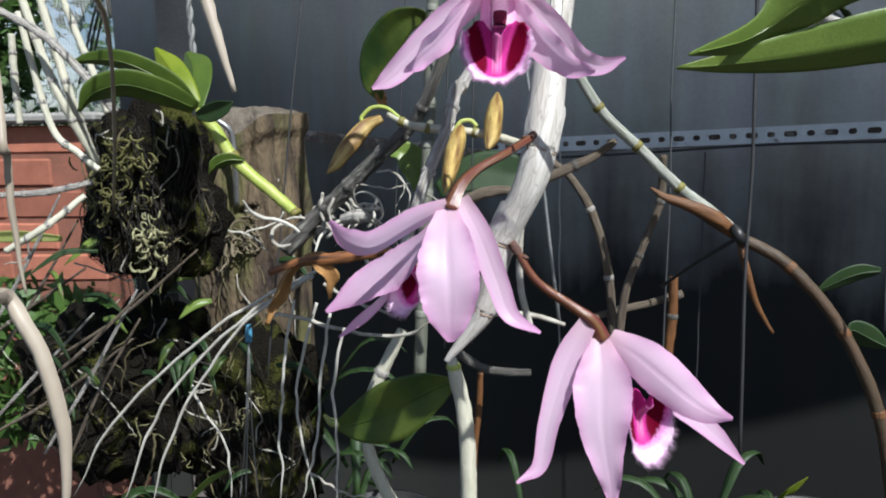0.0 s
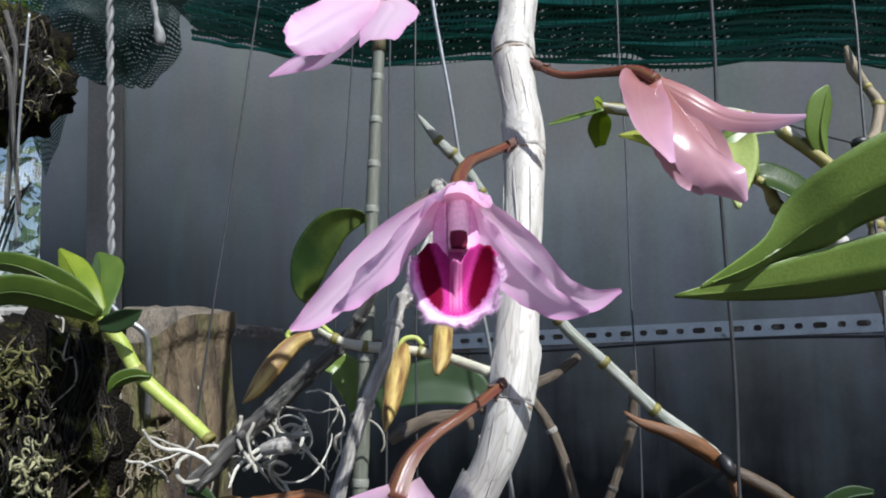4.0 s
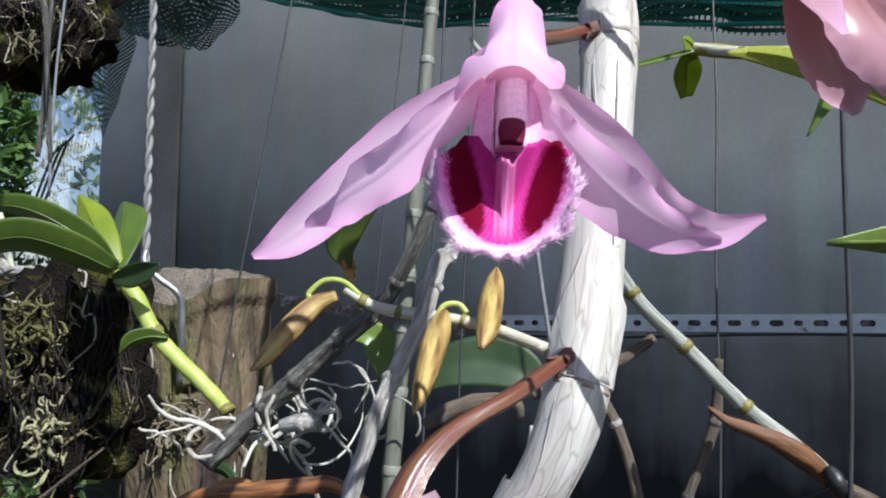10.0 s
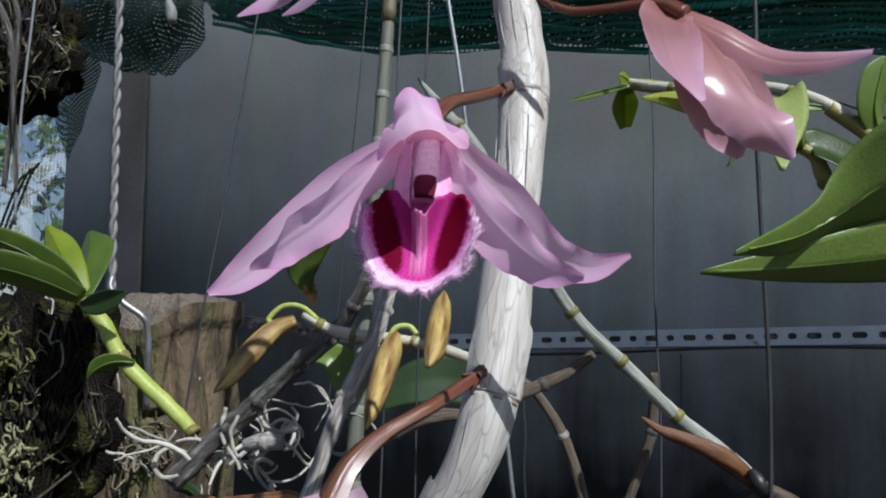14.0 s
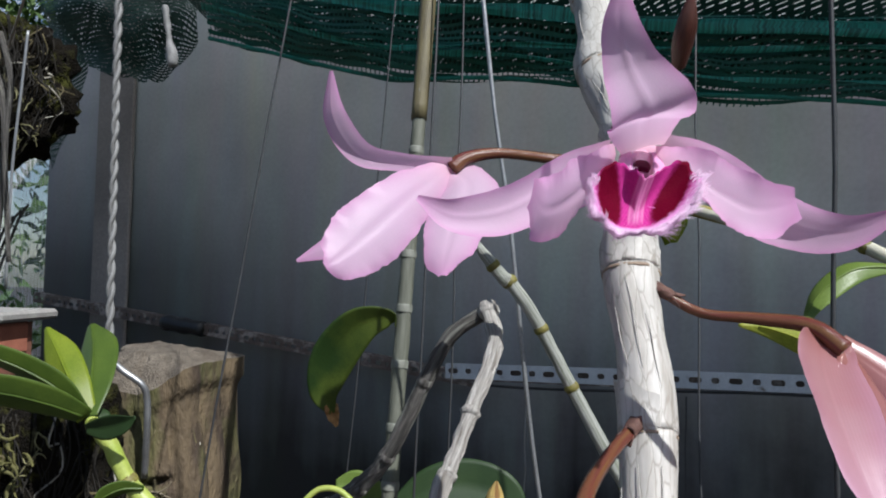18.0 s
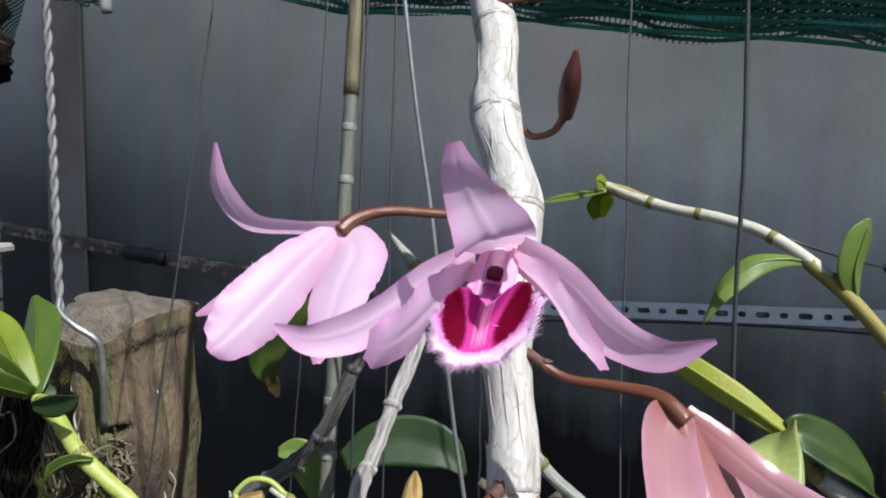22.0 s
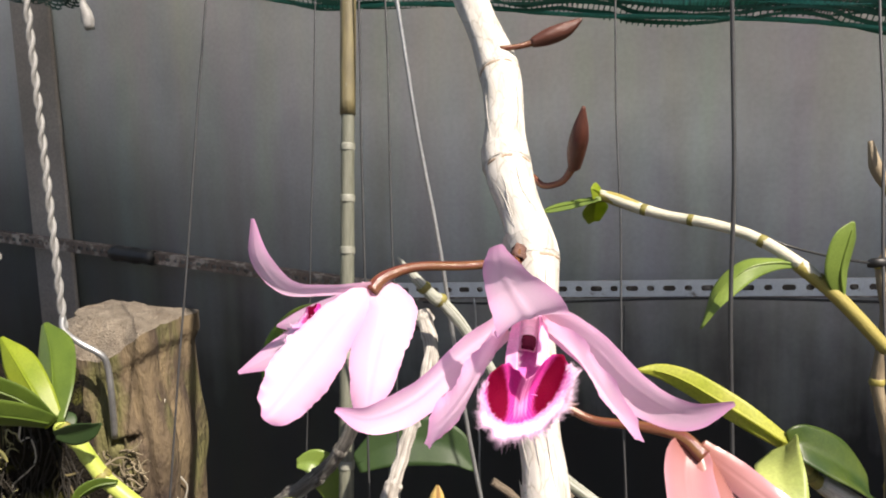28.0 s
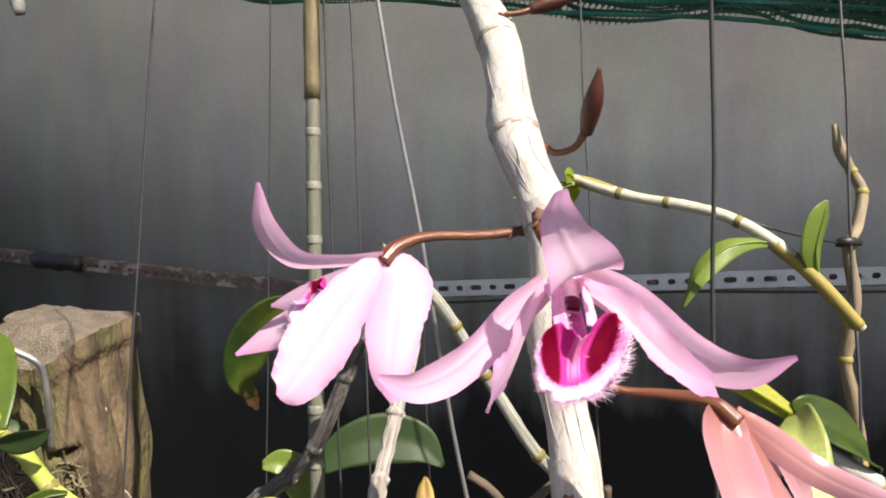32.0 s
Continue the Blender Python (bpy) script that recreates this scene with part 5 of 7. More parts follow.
def sheath_fold(k0, k1, a0, a1, r, seed):
    """A raised crease of the papery sheath, running along the cane and round it."""
    pts = []
    for i in range(15):
        q = i / 14
        k = k0 + (k1 - k0) * q
        b = min(int(k), len(smooth_cane) - 2)
        c = smooth_cane[b] + (smooth_cane[b + 1] - smooth_cane[b]) * (k - b)
        way = smooth_cane[min(b + 2, len(smooth_cane) - 1)] - smooth_cane[max(b - 1, 0)]
        way /= np.linalg.norm(way)
        s = vec((1, 0, 0)) - way[0] * way
        s /= np.linalg.norm(s)
        t = np.cross(way, s)
        a = a0 + (a1 - a0) * q ** 1.5 + 0.05 * math.sin(6 * q + seed)
        pts.append(c + smooth_r[b] * (1.035 + 0.05 * math.cos(2 * math.pi * k / 16)) * (math.cos(a) * s + math.sin(a) * t))
    return tube("sheath_fold", pts, [r * 0.3, r, r * 0.9, r * 0.4], seg=6, count=30)


FOLDS = [(83, 95, 2.9, 1.7), (84, 95.5, 2.5, 1.3), (82, 95.5, 2.1, 1.0), (85, 95.5, 1.8, 0.8), (82, 95, 1.4, 0.6), (88, 95.5, 3.0, 2.1)]
rng = np.random.RandomState(77)
for k0 in (16, 32, 48, 64, 96, 112):
    for q in range(3):
        a = rng.uniform(0.3, 2.9)
        FOLDS.append((k0 + rng.uniform(1, 6), k0 + rng.uniform(10, 15), a, a + rng.uniform(-0.45, 0.3)))
for k, (k0, k1, a0, a1) in enumerate(FOLDS):
    part("sheath_fold", sheath_fold(k0, k1, a0, a1, 0.00030 if k < 6 else 0.00016, k), CANE, cane, "raised crease of the papery sheath")


def bud(name, stalk, stalk_r, tip_line, radii, material, label, stalk_mat=None):
    th = thing(name, stalk[-1], label, "flower bud", group="orchid buds")
    part("stalk", tube("stalk", stalk, stalk_r, seg=8, count=20), stalk_mat or PEDICEL, th)
    part("bud_body", make("bud_body", *tube_data(tip_line, radii, seg=14, count=26, ribs=3, rib=0.07)), material, th)
    return th


bud("orchid_bud", [(0.046, 0.296, 1.3599), (0.0495, 0.292, 1.3566), (0.0557, 0.2895, 1.3582), (0.0595, 0.2885, 1.3637)], [0.0012, 0.0012, 0.0013, 0.0016],
    [(0.0595, 0.2885, 1.3627), (0.0593, 0.284, 1.3691), (0.0597, 0.28, 1.3752), (0.0603, 0.2765, 1.3834)], [0.0022, 0.0033, 0.0030, 0.0006], BUD_RED, "small red-brown orchid bud on a hooked stalk")
bud("orchid_bud", [(0.0402, 0.3326, 1.4111), (0.048, 0.332, 1.4117), (0.0538, 0.332, 1.4131)], [0.0012, 0.0012, 0.0014],
    [(0.0531, 0.332, 1.4129), (0.0596, 0.332, 1.4152), (0.0666, 0.332, 1.4178), (0.0734, 0.3317, 1.4217)], [0.0020, 0.0034, 0.0032, 0.0008], BUD_RED, "small red-brown orchid bud near the cane top")

# ---- thin stem with three yellow buds ----
bstem = thing("bud_stem", (0.0275, 0.365, 1.1674), "thin pale orchid stem with green node bands", "orchid stem")
part("stem", tube("stem", [(-0.0618, 0.398, 1.1889), (-0.0484, 0.395, 1.1821), (-0.0347, 0.392, 1.1791), (-0.0186, 0.388, 1.1779), (-0.003, 0.384, 1.1756), (0.0121, 0.376, 1.1722), (0.0309, 0.362, 1.1663)], [0.0018, 0.0026, 0.0030, 0.0027, 0.0026, 0.0028, 0.0026], seg=10, count=40, rough=0.15), STEM_PALE, bstem)
for q in ((-0.0347, 0.392, 1.1791), (-0.0526, 0.396, 1.1838), (-0.0044, 0.385, 1.176)):
    part("node_band", tube("node_band", [vec(q) + vec((-0.0018, 0, 0.0006)), vec(q) + vec((0.0018, 0, -0.0006))], 0.0033, seg=10, count=4), BAND, bstem, "olive node band")
bud("orchid_bud", [(-0.0541, 0.396, 1.1864), (-0.0628, 0.398, 1.1928), (-0.0722, 0.398, 1.1931), (-0.079, 0.397, 1.1871), (-0.0781, 0.396, 1.1845)], [0.0014], [(-0.0653, 0.396, 1.1861), (-0.0763, 0.395, 1.1806), (-0.0857, 0.386, 1.1691), (-0.0925, 0.378, 1.1582), (-0.0974, 0.371, 1.1525)], [0.0026, 0.0048, 0.0055, 0.0040, 0.0005], BUD, "long yellow-brown orchid bud, pointed and drooping", GREEN_STEM)
bud("orchid_bud", [(-0.0032, 0.386, 1.1796), (-0.0072, 0.387, 1.1835), (-0.0135, 0.386, 1.1828), (-0.017, 0.384, 1.1773)], [0.0014], [(-0.0134, 0.386, 1.1793), (-0.0155, 0.378, 1.1714), (-0.018, 0.362, 1.1583), (-0.0197, 0.348, 1.1486), (-0.0206, 0.3349, 1.1421)], [0.0028, 0.0058, 0.0052, 0.0034, 0.0005], BUD, "long yellow orchid bud hanging straight down", GREEN_STEM)
bud("orchid_bud", [(0.0096, 0.38, 1.1732), (0.0123, 0.39, 1.188), (0.0103, 0.392, 1.1982)], [0.0010], [(0.0099, 0.3912, 1.2007), (0.0092, 0.388, 1.1942), (0.0078, 0.376, 1.183), (0.0063, 0.362, 1.1728), (0.0041, 0.3528, 1.1666)], [0.0008, 0.0042, 0.0056, 0.0046, 0.0012], BUD, "yellow orchid bud with a green tip", GREEN_STEM)


# ---- other stems, from the wall side to the front ----
def stem(name, pts, radii, material, label, bands=(), band_r=0.0, band_mat=None, category="orchid stem", seg=10, count=44, rough=0.12, ribs=5, rib=0.02, seed=1, group="orchid stems"):
    """A stem of one smooth bar with node bands at some of its places (0 to 1 along it)."""
    th = thing(name, pts[-1], label, category, group=group)
    part("shoot", make("shoot", *tube_data(pts, radii, seg=seg, count=count, rough=rough, ribs=ribs, rib=rib, seed=seed)), material, th)
    line = glide(pts, 200)
    rr = glide([(q, 0, 0) for q in radii], 200)[:, 0] if len(radii) > 1 else np.full(201, radii[0])
    for q in bands:
        k = max(1, min(199, int(q * 200)))
        way = line[k + 1] - line[k - 1]
        way /= np.linalg.norm(way)
        r = rr[k]
        part("node_band", make("node_band", *tube_data([line[k] - way * r * 0.55, line[k], line[k] + way * r * 0.55], [r * 1.08, r * (1.2 + band_r), r * 1.06], seg=seg, count=6, rough=0.1)), band_mat or BAND, th, "swollen node")
    return th


def leaf(name, spine, widths, side, material, label, category="leaf", group="orchid leaves", **kw):
    """A leaf with its blade and a raised midrib."""
    th = thing(name, spine[0], label, category, group=group)
    part("leaf_blade", blade("leaf_blade", spine, widths, side, **kw), material, th)
    line = glide(spine, 40)
    sd = np.array(side, float)
    sd = sd if sd.ndim == 1 else sd[0]
    way = line[20] - line[19]
    up = np.cross(way / np.linalg.norm(way), sd / np.linalg.norm(sd))
    up = up / (np.linalg.norm(up) + 1e-9)
    part("midrib", make("midrib", *tube_data([p - up * 0.0004 for p in line[1:37:3]], [0.0009, 0.0006, 0.0003], seg=6, count=30)), material, th)
    return th


LEAF_OLIVE = mat("leaf_olive", (0.028, 0.062, 0.013), (0.105, 0.145, 0.022), rough=0.4, scale=28, fine=900, bump=0.12, translucent=0.35, spread=0.12)
LEAF_BROAD = mat("leaf_broad", (0.060, 0.115, 0.022), (0.15, 0.20, 0.035), rough=0.4, scale=24, fine=900, bump=0.12, translucent=0.35, spread=0.14)
LEAF_SAGE = mat("leaf_sage", (0.28, 0.36, 0.09), (0.40, 0.45, 0.15), rough=0.45, scale=60, fine=900, bump=0.1, translucent=0.3)
POLE_GREY = mat("pole_grey", (0.16, 0.165, 0.13), (0.085, 0.09, 0.065), rough=0.6, uv=True, stretch=(6, 22, 1), scale=2, fine=8, bump=0.5)
POLE_BAND = mat("pole_band", (0.24, 0.245, 0.21), (0.14, 0.145, 0.115), rough=0.6, scale=200)
POLE = [(-0.046 + 0.044 * (z - 1.2), 0.514 + 0.161 * (z - 1.2), z) for z in (0.98, 1.1, 1.2, 1.3, 1.4, 1.5, 1.6, 1.75)]
stem("upright_cane", POLE, [0.0050, 0.0052, 0.0050, 0.0048, 0.0046, 0.0046, 0.0046, 0.0046], POLE_GREY, "slim upright grey-green cane with pale node bands", bands=[0.06, 0.12, 0.18, 0.235, 0.29, 0.34, 0.39, 0.44, 0.49, 0.54, 0.60, 0.68, 0.78, 0.9], band_r=-0.10, band_mat=POLE_BAND, count=80)
pole_sheath = thing("cane_sheath", POLE[6], "olive-brown sheath on the top of the upright cane", "cane sheath")
part("sheath", make("sheath", *tube_data([(-0.046 + 0.044 * (z - 1.2), 0.514 + 0.161 * (z - 1.2), z) for z in (1.40, 1.5, 1.62)], [0.0054, 0.0056, 0.0054], seg=14, count=20, ribs=6, rib=0.03)), SHEATH_OLIVE, pole_sheath)

leaf("leaf", [(-0.0435, 0.525, 1.2593), (-0.0513, 0.525, 1.2674), (-0.0714, 0.527, 1.262), (-0.088, 0.532, 1.2412), (-0.0943, 0.536, 1.2185), (-0.0892, 0.54, 1.2026)], [0.0020, 0.0060, 0.0128, 0.0146, 0.0102, 0.0020], (0.6, 0.25, -0.75), LEAF_OLIVE, "dark green leaf with a withered tip beside the upright cane", fold=0.25)
solo("withered_tip", blade("withered_tip", [(-0.09, 0.539, 1.209), (-0.0885, 0.54, 1.2015), (-0.086, 0.54, 1.1942)], [0.0045, 0.0042, 0.0010], (1, 0.1, 0.1), cup=0.5, wave=0.0015), LEAF_DEAD, "dry curled tan leaf tip", "leaf tip")
leaf("leaf", [(-0.050, 0.62, 1.118), (-0.024, 0.62, 1.132), (0.004, 0.62, 1.136), (0.030, 0.615, 1.130), (0.048, 0.61, 1.112)], [0.008, 0.017, 0.020, 0.016, 0.002], (0.1, 0.35, 0.9), LEAF_DARK_SHADED, "broad dark green leaf in the shade", fold=0.2)
leaf("leaf", [(-0.0841, 0.53, 1.1593), (-0.0709, 0.53, 1.1587), (-0.061, 0.53, 1.1459), (-0.0586, 0.53, 1.1209)], [0.003, 0.010, 0.012, 0.002], (0.6, 0.3, 0.7), LEAF, "short green leaf among the roots", fold=0.3)

stem("dead_branch", [(-0.1668, 0.5, 1.0818), (-0.1361, 0.497, 1.1116), (-0.1109, 0.49, 1.1332), (-0.0858, 0.48, 1.1554), (-0.0585, 0.47, 1.178), (-0.0418, 0.46, 1.2019), (-0.0158, 0.4545, 1.2567), (0.0049, 0.4517, 1.2748)], [0.0066, 0.0068, 0.0062, 0.0056, 0.0048, 0.0042, 0.0040, 0.0036], TWIG_DARK, "dark lichen-flecked dead branch rising from the roots", bands=[0.18, 0.3, 0.46, 0.55, 0.68, 0.8], band_mat=TWIG_DARK, rough=0.28, ribs=6, rib=0.09, count=110, seg=16, category="branch", group="")
stem("grey_twig", [(0.0069, 0.4517, 1.2788), (0.0102, 0.432, 1.2583), (-0.0022, 0.408, 1.2286), (-0.0118, 0.388, 1.206), (-0.0155, 0.372, 1.2015), (-0.0207, 0.354, 1.1772), (-0.0314, 0.336, 1.1502), (-0.04, 0.325, 1.1222), (-0.0449, 0.318, 1.0975)], [0.0046, 0.0042, 0.0038, 0.0036, 0.0042, 0.0036, 0.0034, 0.0034, 0.0034], TWIG, "grey peeling twig with swollen nodes", bands=[0.02, 0.25, 0.40, 0.56, 0.73], band_r=0.15, band_mat=TWIG, rough=0.3, category="twig", group="", count=80)
stem("slim_cane", [(-0.0058, 0.4151, 1.3169), (0.0034, 0.4165, 1.3049), (0.0129, 0.418, 1.2936), (0.0163, 0.42, 1.2916), (0.028, 0.421, 1.2763), (0.04, 0.424, 1.2553), (0.0535, 0.426, 1.2314), (0.0779, 0.4274, 1.19), (0.1051, 0.4317, 1.1634), (0.1332, 0.432, 1.1356), (0.1568, 0.428, 1.1169), (0.1712, 0.42, 1.1024)], [0.0006, 0.0026, 0.0034, 0.0034, 0.0032, 0.0032, 0.0033, 0.0036, 0.0037, 0.0038, 0.0040, 0.0042], STEM_GREY, "slim grey-green orchid cane with olive node bands", bands=[0.13, 0.27, 0.40, 0.52, 0.636, 0.727, 0.82], count=90)
stem("brown_cane", [(0.1407, 0.424, 1.1206), (0.1709, 0.419, 1.1025), (0.1948, 0.415, 1.0896), (0.214, 0.41, 1.0713), (0.2305, 0.405, 1.0495), (0.2431, 0.4, 1.026), (0.2533, 0.395, 1.0007), (0.2615, 0.39, 0.9678), (0.2664, 0.385, 0.9269)], [0.0020, 0.0038, 0.0042, 0.0042, 0.0040, 0.0040, 0.0042, 0.0042, 0.0042], SHEATH_BROWN, "brown-sheathed cane sloping down from a black tie", bands=[0.3, 0.55, 0.8], band_r=-0.12, band_mat=STEM_BROWN, count=60)
solo("brown_sheath", make("brown_sheath", *tube_data([(0.1109, 0.414, 1.1369), (0.1214, 0.414, 1.1303), (0.1403, 0.415, 1.1232), (0.1555, 0.416, 1.1153), (0.1676, 0.418, 1.1046)], [0.0008, 0.0025, 0.0042, 0.0046, 0.0034], seg=14, count=30, ribs=5, rib=0.05, rough=0.2)), STEM_BROWN, "loose dry brown sheath peeling off the cane", "sheath")
solo("brown_tail", make("brown_tail", *tube_data([(0.1705, 0.415, 1.1001), (0.1743, 0.41, 1.081), (0.1819, 0.41, 1.0578), (0.1932, 0.41, 1.0383)], [0.0024, 0.0026, 0.0020, 0.0010], seg=8, count=24, rough=0.2)), STEM_BROWN, "hanging dry brown strip below the tie", "sheath")
solo("cable_tie", make("cable_tie", *tube_data([(0.1704, 0.413, 1.105), (0.1662, 0.413, 1.1016), (0.1491, 0.43, 1.0851), (0.129, 0.46, 1.0593)], [0.0016, 0.0014, 0.0013, 0.0012], seg=6, count=20)), BLACK, "black plastic tie pulled aslant round the cane", "cable tie")
solo("tie_knot", make("tie_knot", *tube_data([(0.1648, 0.412, 1.1112), (0.1675, 0.408, 1.105), (0.1719, 0.412, 1.0983)], [0.0025, 0.0038, 0.0025], seg=10, count=10, rough=0.3)), BLACK, "black tie knot round the brown cane", "cable tie")
TWIG_BROWN = mat("twig_brown", (0.22, 0.175, 0.125), (0.075, 0.055, 0.04), rough=0.8, uv=True, stretch=(8, 24, 1), scale=1.6, fine=7, bump=0.9, depth=0.002, spread=0.18, grain_mix=0.6)
TW = "thin grey-brown dead twig in the shade"
stem("dry_twig", [(0.1262, 0.45, 1.1567), (0.1266, 0.4546, 1.1344), (0.1243, 0.4546, 1.1181), (0.1132, 0.456, 1.0868), (0.103, 0.457, 1.057), (0.0985, 0.458, 1.0198)], [0.0024, 0.0030, 0.0030, 0.0028, 0.0032, 0.0032], TWIG_BROWN, TW, bands=[0.35, 0.62], band_mat=TWIG_DARK, category="twig", group="dead twigs")
stem("dry_twig", [(0.0843, 0.5, 1.0253), (0.1076, 0.506, 1.0303), (0.1309, 0.511, 1.0343), (0.1572, 0.513, 1.0418)], [0.0026, 0.0030, 0.0030, 0.0034], TWIG_BROWN, TW, bands=[0.3, 0.95], band_mat=TWIG_DARK, category="twig", group="dead twigs")
stem("dry_twig", [(0.1471, 0.5, 1.0586), (0.1468, 0.5, 1.0263), (0.1434, 0.5, 0.9886)], [0.0034, 0.0040, 0.0042], STEM_BROWN, "short brown twig stub with a dark node", bands=[0.5], band_mat=TWIG_DARK, category="twig", group="dead twigs")
stem("dry_twig", [(0.05, 0.5, 1.1515), (0.0654, 0.5, 1.1381), (0.081, 0.5, 1.1134), (0.0916, 0.5, 1.0817), (0.0974, 0.5, 1.0495), (0.1004, 0.5, 1.0074)], [0.0028, 0.0030, 0.0034, 0.0036, 0.0036, 0.0036], TWIG_BROWN, "curved grey-brown dead cane in the shade", bands=[0.4, 0.75], band_mat=TWIG, category="twig", group="dead twigs")
stem("dry_twig", [(0.0286, 0.44, 1.1369), (0.0445, 0.44, 1.1427), (0.0602, 0.44, 1.1496), (0.0758, 0.44, 1.1569), (0.0914, 0.442, 1.1675)], [0.0036, 0.0036, 0.0036, 0.0030, 0.0026], TWIG_BROWN, "broken grey twig with a dark node", bands=[0.55], band_mat=TWIG_DARK, category="twig", group="dead twigs")
stem("dry_twig", [(-0.0254, 0.43, 1.1207), (-0.017, 0.43, 1.1265), (-0.0015, 0.43, 1.1331), (0.014, 0.43, 1.135), (0.0216, 0.43, 1.1325), (0.0231, 0.43, 1.1265)], [0.0030, 0.0042, 0.0042, 0.0034, 0.0026, 0.0018], TWIG_BROWN, "bent grey twig with loose bark", bands=[0.2], band_mat=TWIG_DARK, category="twig", group="dead twigs")
stem("dry_twig", [(0.0261, 0.36, 1.1348), (0.0231, 0.36, 1.1076), (0.0236, 0.36, 1.0803), (0.0302, 0.36, 1.053)], [0.0015, 0.0020, 0.0022, 0.0020], ROOT, "pale straw hanging behind the cane", category="twig", group="dead twigs")
stem("dry_twig", [(-0.007, 0.4, 1.0525), (0.0159, 0.4, 1.0545), (0.0349, 0.4, 1.0525), (0.0538, 0.4, 1.0466)], [0.0016, 0.0018, 0.0018, 0.0014], ROOT, "pale straw lying across behind the cane", category="twig", group="dead twigs")
stem("dry_twig", [(-0.019, 0.4, 1.0265), (-0.0036, 0.4, 1.0165), (0.0118, 0.4, 1.0133), (0.0311, 0.4, 1.0127)], [0.0034, 0.0030, 0.0028, 0.0024], TWIG_DARK, "dark broken twig below the cane", category="twig", group="dead twigs")
stem("dry_twig", [(-0.0048, 0.43, 1.002), (-0.006, 0.43, 0.976), (-0.0098, 0.43, 0.9405), (-0.0112, 0.43, 0.8952)], [0.0022, 0.0024, 0.0024, 0.0024], STEM_BROWN, "thin brown stalk beside the lower cane", category="twig", group="dead twigs")

# right-hand cane with small leaves
stem("leafy_cane", [(0.1269, 0.5054, 1.3416), (0.1438, 0.49, 1.3336), (0.1603, 0.475, 1.3279), (0.1782, 0.458, 1.324), (0.1982, 0.442, 1.317), (0.2167, 0.426, 1.3032), (0.2343, 0.422, 1.2868), (0.2486, 0.418, 1.2709), (0.2652, 0.415, 1.2515)], [0.0026, 0.0034, 0.0032, 0.0032, 0.0034, 0.0036, 0.0034, 0.0034, 0.0030], STEM_PALE, "arching pale and olive orchid cane with small leaves", bands=[0.17, 0.33, 0.53, 0.70, 0.87], band_r=-0.06, count=80)
solo("cane_sleeve", make("cane_sleeve", *tube_data([(0.1271, 0.506, 1.3406), (0.1371, 0.498, 1.337), (0.1483, 0.487, 1.3318)], [0.0036, 0.0042, 0.0038], seg=10, count=14)), STEM_OLIVE, "olive sheath at the cane tip", "sheath")
solo("cane_sleeve", make("cane_sleeve", *tube_data([(0.2171, 0.4255, 1.302), (0.234, 0.4215, 1.2869), (0.2483, 0.4175, 1.271), (0.2631, 0.4145, 1.2533)], [0.0041, 0.0040, 0.0040, 0.0038], seg=10, count=20)), STEM_OLIVE, "olive sheath on the lower part of the leafy cane", "sheath")
leaf("leaf", [(0.129, 0.505, 1.3395), (0.1238, 0.502, 1.3435), (0.1196, 0.5, 1.3452)], [0.003, 0.006, 0.001], (0.2, 0.3, 0.9), LEAF_LIME, "tiny lime leaf bud at the cane tip", fold=0.3)
leaf("leaf", [(0.1234, 0.503, 1.3387), (0.1267, 0.52, 1.3314), (0.1314, 0.54, 1.3202)], [0.004, 0.0090, 0.0042], (1, 0.2, 0.1), LEAF_LIME, "small oval lime leaf hanging at the cane tip", fold=0.25)
leaf("leaf", [(0.1265, 0.502, 1.3391), (0.1101, 0.505, 1.3358), (0.0968, 0.508, 1.3331), (0.0874, 0.51, 1.33)], [0.002, 0.0032, 0.0030, 0.0006], (0.2, 0.6, 0.8), LEAF, "narrow green leaf pointing away from the cane tip", fold=0.3)
leaf("leaf", [(0.2174, 0.426, 1.3019), (0.2032, 0.425, 1.3033), (0.1867, 0.424, 1.3004), (0.1709, 0.423, 1.2879), (0.1604, 0.422, 1.2688)], [0.002, 0.0040, 0.0068, 0.0062, 0.0008], (0.2, 0.6, 0.8), LEAF, "drooping narrow green leaf under the cane", fold=0.35)
leaf("leaf", [(0.2404, 0.42, 1.2827), (0.2356, 0.415, 1.2989), (0.2383, 0.413, 1.3161), (0.2411, 0.413, 1.3258)], [0.003, 0.0088, 0.0088, 0.0015], (1, 0.3, 0.2), LEAF, "small upright oval green leaf on the cane", fold=0.3)
stem("tied_cane", [(0.2857, 0.47, 1.369), (0.2878, 0.467, 1.353), (0.2948, 0.465, 1.3387), (0.2998, 0.462, 1.3261), (0.2919, 0.455, 1.3058), (0.2823, 0.45, 1.2928), (0.2869, 0.45, 1.2645), (0.2848, 0.45, 1.2397), (0.2818, 0.45, 1.222), (0.287, 0.45, 1.1998), (0.2935, 0.45, 1.1623), (0.2938, 0.45, 1.1034), (0.2952, 0.45, 1.0636), (0.296, 0.45, 1.0121)], [0.0016, 0.0038, 0.0030, 0.0034, 0.0034, 0.0036, 0.0040, 0.0044, 0.0038, 0.0040, 0.0042, 0.0044, 0.0046, 0.0046], STEM_TAN, "knobbly tan cane tied upright to a wire", bands=[0.15, 0.23, 0.38, 0.52, 0.61, 0.78, 0.9], band_mat=STEM_OLIVE, count=70)
solo("tie_knot", make("tie_knot", *tube_data([(0.271, 0.447, 1.2966), (0.2769, 0.444, 1.2979), (0.2875, 0.447, 1.2963)], [0.0020, 0.0032, 0.0022], seg=10, count=10, rough=0.3)), BLACK, "black wire tie round the tan cane", "cable tie")
